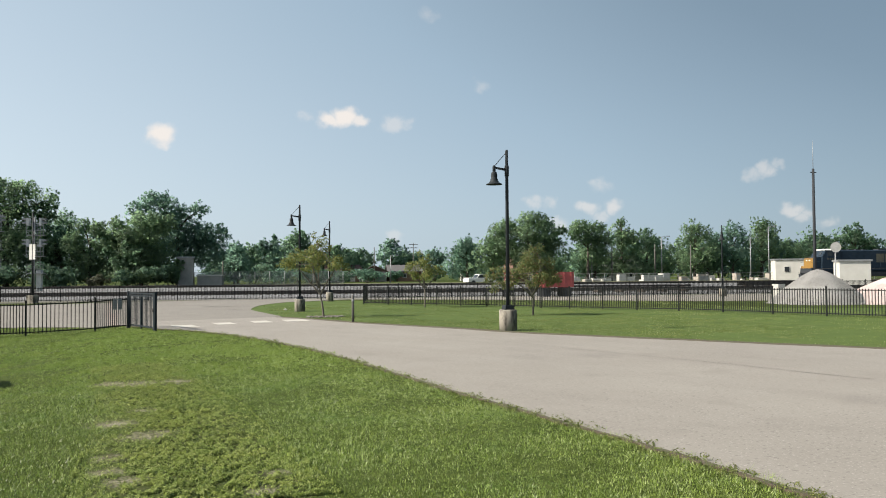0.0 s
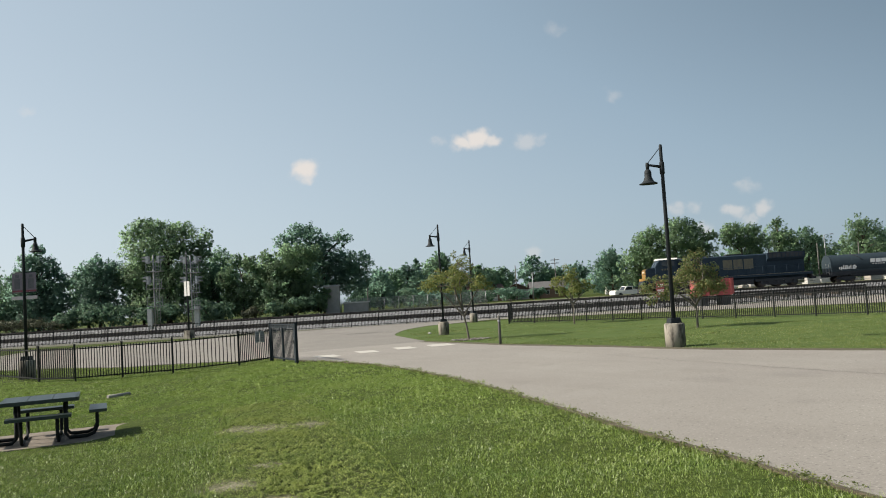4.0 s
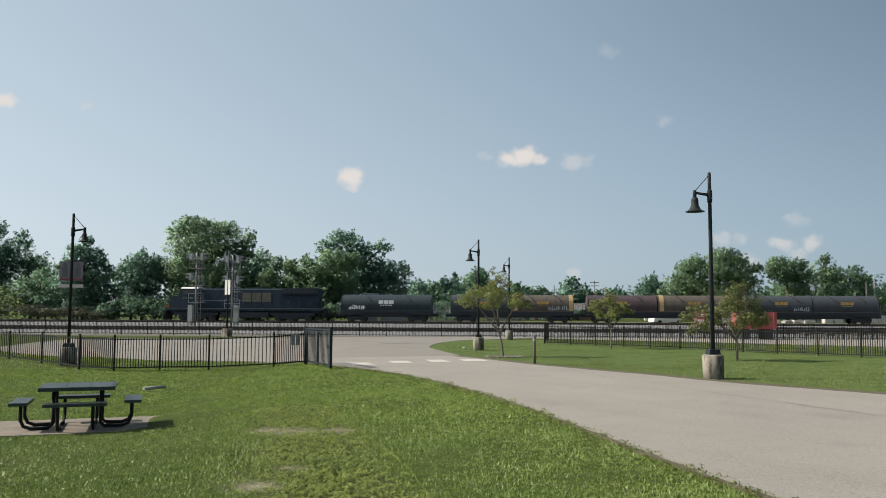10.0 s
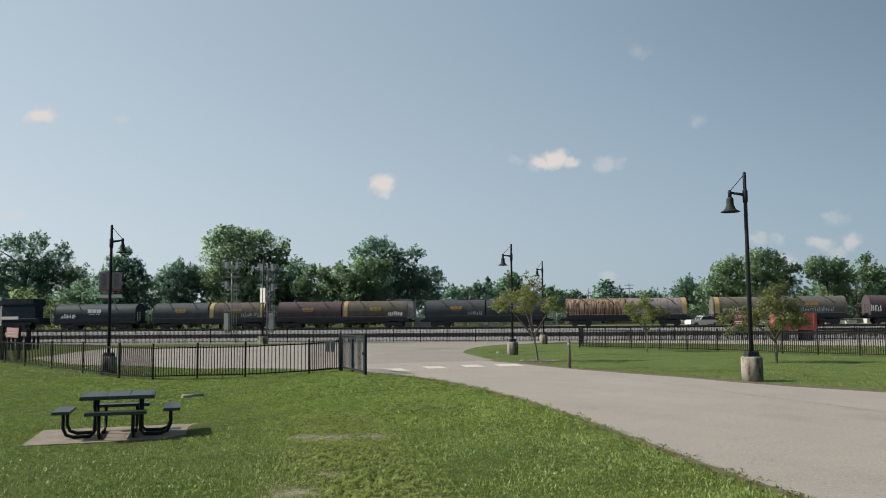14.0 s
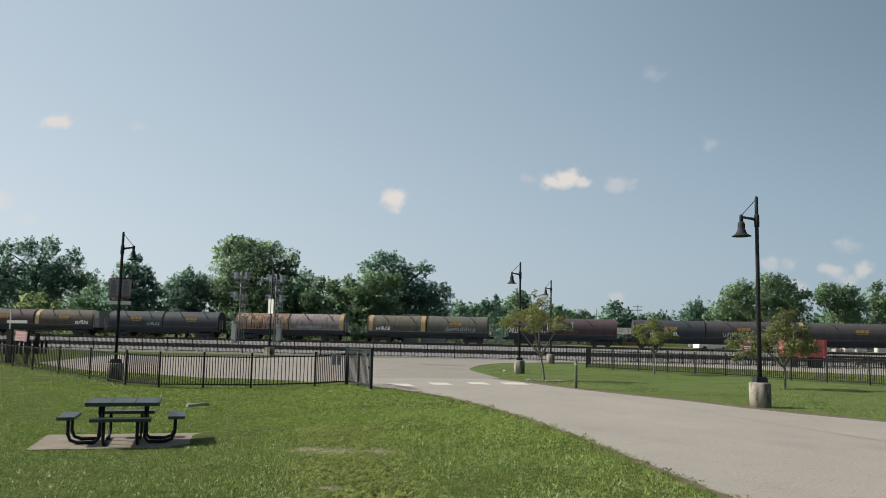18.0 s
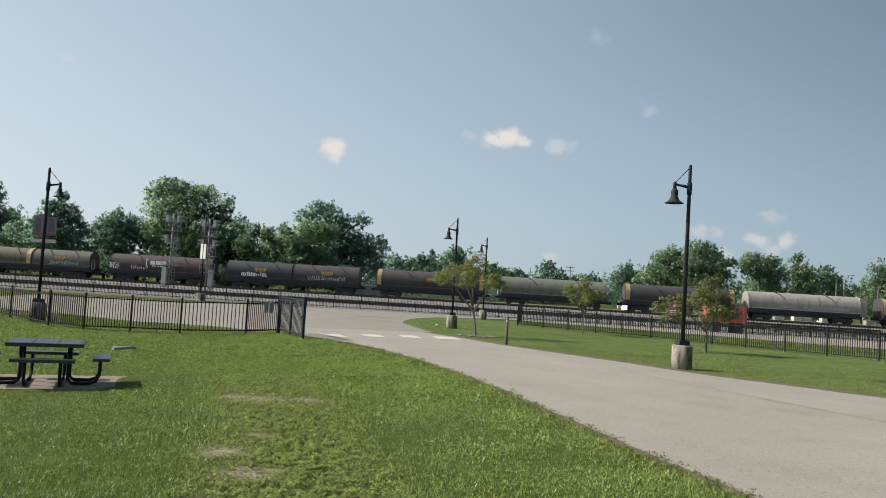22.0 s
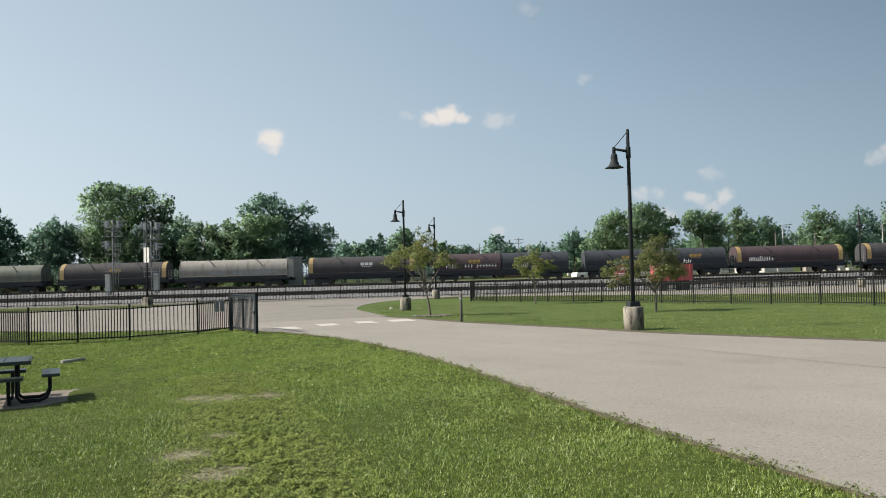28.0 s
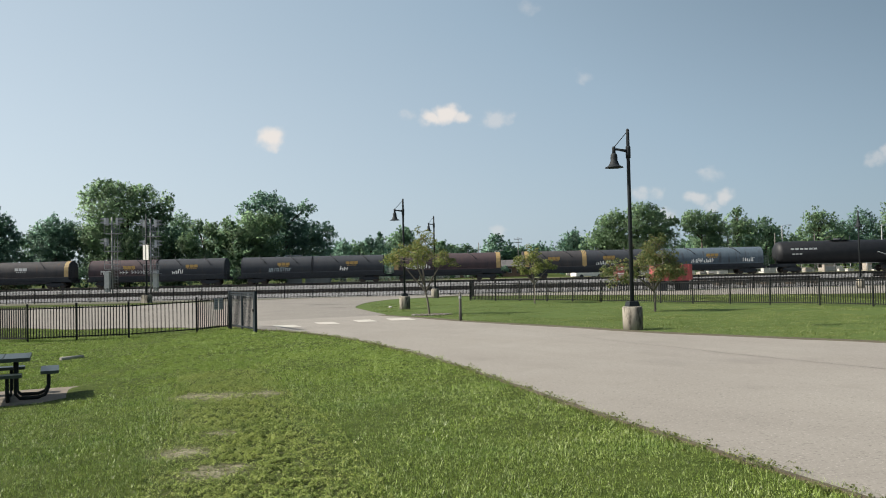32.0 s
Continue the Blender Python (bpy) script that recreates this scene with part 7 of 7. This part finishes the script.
def building(name, x, y, w, d, h, rz, wall, roof, label, gable=0.0, windows=3, door=True, category="building"):
    """A plain house or shed: wall, roof, windows with panes, door."""
    b = thing(name, x, y, 0, label, category, rz)
    bm = BM()
    box(bm, (0, 0, h / 2), (w, d, h))
    part("wall", bm, M[wall], b)
    bm = BM()
    if gable:
        prism(bm, [(-d / 2 - 0.4, h - 0.05), (0, h + gable), (d / 2 + 0.4, h - 0.05), (d / 2 + 0.4, h + 0.12), (0, h + gable + 0.17), (-d / 2 - 0.4, h + 0.12)], -w / 2 - 0.4, w / 2 + 0.4)
        for u in (-w / 2, w / 2 - 0.1):
            prism(bm, [(-d / 2, h), (0, h + gable), (d / 2, h)], u, u + 0.1)
    else:
        box(bm, (0, 0, h + 0.1), (w + 0.3, d + 0.3, 0.22))
    part("roof", bm, M[roof], b)
    for k in range(windows):
        u = -w / 2 + w * (k + 0.7) / (windows + 0.6)
        bm = BM()
        box(bm, (u, -d / 2 - 0.02, h * 0.58), (0.95, 0.08, 1.05))
        win = part("window", bm, M["white"], b)
        bm = BM()
        box(bm, (u, -d / 2 - 0.05, h * 0.58), (0.8, 0.06, 0.9))
        part("pane", bm, M["window"], win)
    if door:
        bm = BM()
        box(bm, (w * 0.36, -d / 2 - 0.03, 1.02), (0.95, 0.08, 2.05))
        part("door", bm, M["brick"], b)
    return b


building("shed", -6.8, 127.5, 2.2, 3.4, 4.5, 0, "grey_wall", "grey_metal", "tall grey metal shed under the trees", 0, 0, False, "shed")
building("shed", -3.2, 127.8, 3.7, 2.0, 1.75, TRACK_ANGLE, "grey_wall", "crate_white", "low pale grey shed beside the chain-link fence", 0, 0, False, "shed")
building("house", 28.0, 212.0, 9.0, 8.0, 2.6, 5, "white_wall", "roof_brown", "small white house with a brown shingle roof", 1.7, 3, True, "house")
building("house", 35.5, 205.0, 7.5, 6.0, 2.5, 82, "grey_wall", "roof_brown", "grey cottage with a low brown roof", 1.5, 2, True, "house")
building("house", 43.5, 206.0, 8.5, 7.0, 2.5, -4, "brick", "roof_grey", "brown house with a grey shingle roof", 1.6, 3, True, "house")
building("house", 60.0, 200.0, 6.0, 5.5, 2.4, 76, "white_wall", "roof_grey", "white gabled house among the trees", 1.7, 2, True, "house")
building("house", 71.5, 178.0, 9.0, 7.0, 2.4, -6, "white_wall", "roof_grey", "long pale house behind the yard", 1.5, 4, True, "house")
building("house", 57.5, 158.0, 4.0, 4.0, 5.2, 10, "brick", "roof_brown", "tall brown house half hidden by trees", 1.6, 1, False, "house")
building("yard_office", 95.2, 118.0, 9.4, 5.0, 3.8, -28, "white_wall", "grey_metal", "low white flat-roofed yard office", 0, 3, True, "building")
building("equipment_shed", 71.2, 79.1, 3.4, 2.6, 2.95, -26, "white_wall", "grey_metal", "small white equipment shed by the tracks", 0, 0, False, "shed")
building("house", 83.0, 163.0, 13.0, 8.0, 2.3, 0, "grey_wall", "roof_grey", "long grey house with a dark roof under the trees", 2.4, 4, True, "house")


def chain_fence():
    f = thing("chain_fence", 0, 0, 0, "tall grey chain-link fence behind the tracks", "fence")
    a, b = along(128.5, -5.6), along(128.5, 17.0)
    n = 10
    for k in range(n + 1):
        p = a.lerp(b, k / n)
        bm = BM()
        tube(bm, [(p.x, p.y, 0), (p.x, p.y, 2.4)], 0.05, 6)
        part("post", bm, M["grey_metal"], f)
    for k in range(n):
        p, q = a.lerp(b, k / n), a.lerp(b, (k + 1) / n)
        bm = BM()
        for r in range(14):
            u = r / 13
            for lo, hi in ((u, min(1.0, u + 0.5)), (u, max(0.0, u - 0.5))):
                e, g = p.lerp(q, lo), p.lerp(q, hi)
                z1 = 0.1 + 2.1 * abs(hi - lo) * 2
                tube(bm, [(e.x, e.y, 0.1), (g.x, g.y, z1)], 0.012, 3, False)
                tube(bm, [(e.x, e.y, 2.25), (g.x, g.y, 2.35 - z1)], 0.012, 3, False)
        part("wire_mesh", bm, M["grey_metal"], f)
    bm = BM()
    c = (a + b) / 2
    box(bm, (c.x, c.y, 2.35), ((b - a).length, 0.06, 0.06), radians(TRACK_ANGLE))
    part("top_rail", bm, M["grey_metal"], f)


chain_fence()


def yard_clutter():
    """Crates, cabinets and parked trailers in the distant yard."""
    rs = random.Random(12)
    spots = [(56.5, 1.4, 1.3), (61.5, 2.6, 0.8), (65.8, 1.0, 1.5), (70.9, 3.4, 1.4), (74.2, 1.2, 1.7), (77.0, 0.7, 1.0), (79.0, 1.6, 1.5), (82.2, 0.9, 0.7), (84.6, 2.2, 1.2), (86.9, 0.7, 1.6), (91.0, 1.6, 0.7), (93.6, 2.0, 1.5), (95.4, 0.8, 1.0), (99.0, 1.2, 0.8)]
    spots += [(rs.uniform(55, 101), rs.uniform(0.4, 1.3), rs.uniform(0.4, 1.2)) for _ in range(22)]
    for x, w, h in spots:
        D, d = rs.uniform(132.5, 141), rs.uniform(0.5, 1.4)
        w, h = w * 1.25, h * 0.92
        p = along(D, x)
        white = rs.random() < 0.6
        c = thing("storage_crate", p.x, p.y, 0.0, "white boxed cabinet in the yard" if white else "tan stacked crate in the yard", "crate", rs.uniform(-8, 8), "yard storage")
        bm = BM()
        box(bm, (0, 0, h / 2 + 0.12), (w, d, h))
        part("body", soften(bm, 0.03), M["crate_white" if white else "crate_tan"], c)
        bm = BM()
        box(bm, (0, 0, 0.06), (w, d, 0.12))
        part("pallet", bm, M["tie"], c)
        bm = BM()
        box(bm, (0, -d / 2 - 0.015, h * 0.55), (w * 0.8, 0.03, h * 0.6))
        part("door", bm, M["crate_white" if white else "grey_metal"], c)
    f = thing("chain_fence", 0, 0, 0, "low grey mesh fence round the yard", "fence")
    for k in range(26):
        p = along(131.5, 48 + k * 2.6)
        bm = BM()
        tube(bm, [(p.x, p.y, 0), (p.x, p.y, 1.7)], 0.04, 6)
        part("post", bm, M["grey_metal"], f)
    for z in (0.6, 1.1, 1.65):
        bm = BM()
        a, b = along(131.5, 48), along(131.5, 113)
        tube(bm, [(a.x, a.y, z), (b.x, b.y, z)], 0.025, 5)
        part("rail", bm, M["grey_metal"], f)



def rail_stack(x0, x1, D, rows, seed):
    """Spare rails laid side by side on timbers."""
    rs = random.Random(seed)
    c = along(D, (x0 + x1) / 2)
    s = thing("rail_stack", c.x, c.y, 0.1, "low stack of dark rusty rails on timbers", "rails", TRACK_ANGLE, "spare rails")
    L = x1 - x0
    for k in range(5):
        bm = BM()
        box(bm, (-L / 2 + L * (k + 0.5) / 5, 0, 0.12), (0.22, 1.5 + 0.2 * rows, 0.24))
        part("timber", bm, M["tie"], s)
    for r in range(rows):
        for q in range(4):
            a, b = rs.uniform(0, 1.5), rs.uniform(0, 1.5)
            bm = BM()
            y, z = (q - 1.5) * 0.42, 0.25 + r * 0.19
            box(bm, ((a - b) / 2, y, z + 0.01), (L - a - b, 0.15, 0.03))
            box(bm, ((a - b) / 2, y, z + 0.08), (L - a - b, 0.03, 0.12))
            box(bm, ((a - b) / 2, y, z + 0.16), (L - a - b, 0.08, 0.04))
            part("spare_rail", bm, M["rail"], s)


rail_stack(30.0, 40.0, 67.6, 1, 1)
rail_stack(34.0, 47.0, 80.0, 1, 3)
rail_stack(52.0, 64.0, 80.2, 2, 4)
yard_clutter()


# ---- grass blades ----
def grass_blades():
    rs = np.random.RandomState(11)
    chunks = []
    for y0, y1, dens, hgt, wid in ((1.5, 3.4, 700, 0.04, 0.006), (3.4, 8.5, 6800, 0.033, 0.0037), (8.5, 13.0, 4100, 0.033, 0.0047), (13.0, 19.0, 2200, 0.035, 0.0070), (19.0, 28.5, 1100, 0.038, 0.0100)):
        x0, x1 = -0.63 * y1 - 0.9, 0.55 * y1 + 1.5
        n = int((x1 - x0) * (y1 - y0) * dens)
        m = n // 6
        tx, ty, th = rs.uniform(x0, x1, m), rs.uniform(y0, y1, m), rs.uniform(0.55, 1.3, m)
        k = rs.randint(0, m, n)
        x, y = tx[k] + rs.normal(size=n) * 0.022, ty[k] + rs.normal(size=n) * 0.022
        chunks.append((x, y, hgt * th[k], np.full(n, wid)))
    # the strip beyond the drive
    n = 230000
    sx, sy = rs.uniform(1.5, 27, n), rs.uniform(12, 50, n)
    tuft = np.array([noise.noise(Vector((a * 0.55, b * 0.55, 1.0))) + 0.9 * noise.noise(Vector((a * 2.1, b * 2.1, 5.0))) for a, b in zip(sx, sy)])
    chunks.append((sx, sy, 0.040 * np.clip(1.0 + 1.1 * tuft, 0.3, 2.0), np.full(n, 0.011)))
    n = 40000
    chunks.append((rs.uniform(-24, -3, n), rs.uniform(22, 45, n), np.full(n, 0.05), np.full(n, 0.014)))
    x, y, h, w = (np.concatenate(c) for c in zip(*chunks))
    near, far = resample(DRIVE_NEAR, 0), resample(DRIVE_FAR, 0)
    xn = np.interp(y, near[:, 1], near[:, 0])
    xf = np.interp(y, far[:, 1], far[:, 0])
    edge = rs.uniform(-0.05, 0.12, len(x)) + 0.13 * np.sin(y * 2.3 + np.sin(y * 5.1) * 1.5) * np.sin(y * 0.9 + 0.4)
    keep = (x < xn + 0.07 + edge * 0.8) | (x > xf - edge * 0.5)
    plz = resample(PLAZA_NEAR[:8], 0)
    keep &= ~((x < 1.6) & (x > -22.9) & (y > np.interp(x, plz[:, 0], plz[:, 1]) - 0.05) & (y > 30))
    isl = resample(PLAZA_NEAR[7:], 0)
    keep &= ~((y > 34.8) & (x > -8) & (x < np.interp(y, isl[:, 1], isl[:, 0]) + 0.05))
    # the concrete pad
    ca, sa = math.cos(radians(17)), math.sin(radians(17))
    u, v = (x + 5.58) * ca + (y - 14.2) * sa, -(x + 5.58) * sa + (y - 14.2) * ca
    rag = 0.05 * np.sin(x * 9 + y * 4) + 0.05 * np.sin(x * 23 - y * 17) + rs.uniform(-0.06, 0.03, len(x))
    keep &= ~((np.abs(u) < 1.41 + rag) & (np.abs(v) < 0.93 + rag))
    # shorter and thinner along the trail
    trail = (y < 16) & (np.abs(x - np.interp(y, [4.6, 9.5, 13, 16], [-0.42, -0.98, -1.72, -2.3])) < np.interp(y, [5, 16], [0.82, 0.55]) + 0.1 * np.sin(y * 3.1) + 0.08 * np.sin(y * 9.7 + x * 6))
    keep &= ~(trail & (rs.rand(len(x)) < 0.72))
    h = np.where(trail, h * 0.7, h)
    # thin on worn spots
    for px, py, r in WORN:
        keep &= ~((np.hypot(x - px, y - py) < r * (0.7 + 0.8 * np.abs(np.sin(x * 17 + y * 7) * np.sin(x * 5 - y * 19)))) & (rs.rand(len(x)) < 0.94))
    x, y, h, w = x[keep], y[keep], h[keep], w[keep]
    n = len(x)
    tall = rs.rand(n)
    h = h * rs.uniform(0.5, 1.25, n) * np.where(tall > 0.985, 1.9, 1.0)
    # taller fringe along the drive
    fringe = np.abs(x - np.interp(y, near[:, 1], near[:, 0])) < 0.22
    h = np.where(fringe & (y < 27), h * 1.5, h)
    a = rs.rand(n) * 2 * np.pi
    lean = rs.uniform(0.1, 0.95, n) * h
    b = rs.rand(n) * 2 * np.pi
    z = G(x, y) - 0.01
    dx, dy = np.cos(a) * w, np.sin(a) * w
    base = np.column_stack([x, y, z])
    p0 = base + np.column_stack([dx, dy, 0 * x])
    p1 = base - np.column_stack([dx, dy, 0 * x])
    p2 = base + np.column_stack([np.cos(b) * lean, np.sin(b) * lean, h])
    verts = np.stack([p0, p1, p2], 1).reshape(-1, 3)
    tri = verts.reshape(n, 3, 3)
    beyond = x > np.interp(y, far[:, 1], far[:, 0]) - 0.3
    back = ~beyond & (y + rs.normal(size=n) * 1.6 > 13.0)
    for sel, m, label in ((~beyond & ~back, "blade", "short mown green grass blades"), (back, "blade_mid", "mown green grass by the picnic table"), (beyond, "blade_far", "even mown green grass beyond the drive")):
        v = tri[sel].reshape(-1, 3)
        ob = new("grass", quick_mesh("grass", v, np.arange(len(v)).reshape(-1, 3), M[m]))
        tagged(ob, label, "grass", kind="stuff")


def clover():
    """Matted short growth and dry thatch along the worn trail."""
    rs = np.random.RandomState(31)
    n = 330000
    y = 4.6 + 11.0 * rs.rand(n) ** 1.6
    mid = np.interp(y, [4.6, 9.5, 13, 16], [-0.42, -0.98, -1.72, -2.3])
    x = mid + np.clip(rs.normal(size=n), -1.9, 1.9) * np.interp(y, [5, 16], [0.56, 0.38])
    # gathered in clumps
    lump = np.array([noise.noise(Vector((a * 8.0, b * 6.0, 3.0))) * 0.8 + 0.7 * noise.noise(Vector((a * 21, b * 17, 8.0))) for a, b in zip(x, y)])
    keep = lump > -0.42 + 0.45 * rs.rand(n)
    for px, py, r in WORN:
        keep &= ~((np.hypot(x - px, y - py) < r * (0.65 + 0.9 * np.abs(np.sin(x * 17 + y * 7) * np.sin(x * 5 - y * 19)))) & (rs.rand(n) < 0.91))
    x, y, lump = x[keep], y[keep], lump[keep]
    n = len(x)
    c = np.column_stack([x, y, G(x, y) + rs.uniform(0.0, 0.02, n) + 0.07 * np.clip(lump, -0.35, 0.6)])
    a, tilt = rs.rand(n) * 2 * np.pi, rs.uniform(-0.9, 0.9, n)
    s = rs.uniform(0.007, 0.016, n)
    u = np.column_stack([np.cos(a) * np.cos(tilt) * s, np.sin(a) * np.cos(tilt) * s, np.sin(tilt) * s])
    w = np.column_stack([-np.sin(a) * s, np.cos(a) * s, rs.uniform(-0.6, 0.6, n) * s]) * 0.26
    v = np.stack([c - u, c - w, c + u, c + w], 1).reshape(-1, 3)
    ob = new("clover", quick_mesh("clover", v, np.arange(4 * n).reshape(n, 4), M["clover"]))
    tagged(ob, "matted short grass and clover along the worn trail", "weeds", kind="stuff")


clover()


grass_blades()


def edge_weeds():
    """Low straggling weeds where the lawn meets the drive."""
    rs = np.random.RandomState(21)
    near = resample(DRIVE_NEAR, 0)
    sel = near[(near[:, 1] > 2) & (near[:, 1] < 26)]
    V, F, o = [], [], 0
    for k in range(760):
        i = rs.rand() ** 1.3 * (len(sel) - 1.01)
        j = int(i)
        p = sel[j] + (sel[j + 1] - sel[j]) * (i - j) + np.array([rs.uniform(-0.15, 0.08), rs.uniform(-0.1, 0.1)])
        w, h = rs.uniform(0.03, 0.13), rs.uniform(0.025, 0.075) * (1.7 if rs.rand() < 0.1 else 1.0)
        lob = [(rs.uniform(-w, w), rs.uniform(-w, w), rs.uniform(0.2, 0.85) * h, w * 0.55, h * 0.4) for _ in range(4)]
        v, f = leaf_cloud(rs, lob, 40, 0.011)
        V.append(v + np.array([p[0], p[1], G(p[0], p[1]) - 0.01]))
        F.append(f + o)
        o += len(v)
    ob = new("edge_weeds", quick_mesh("edge_weeds", np.concatenate(V), np.concatenate(F), M["leaf_weed"]))
    tagged(ob, "straggling green weeds along the concrete edge", "weeds", kind="stuff")


edge_weeds()


# ---- the train passes ----
NOSE = [(0, 83.2), (1, 71.5), (2, 59.7), (3, 47.7), (4.5, 30.0), (7, 0.75), (9, -22.5), (11, -45.9), (13, -69.2), (15.5, -98.6), (19, -139.1), (23, -184.9), (28, -242.3), (32, -288.3)]


def motions():
    ca = 1 / math.sqrt(1 + TRACK_K ** 2)
    for offset, car in TRAIN:
        rows = []
        for t, s in NOSE:
            p = along(111.1, (s + offset) * ca)
            rows.append((t, pose(p.x, p.y, RAIL_TOP, 0, 0, TRACK_ANGLE)))
        walk(car, rows)


motions()
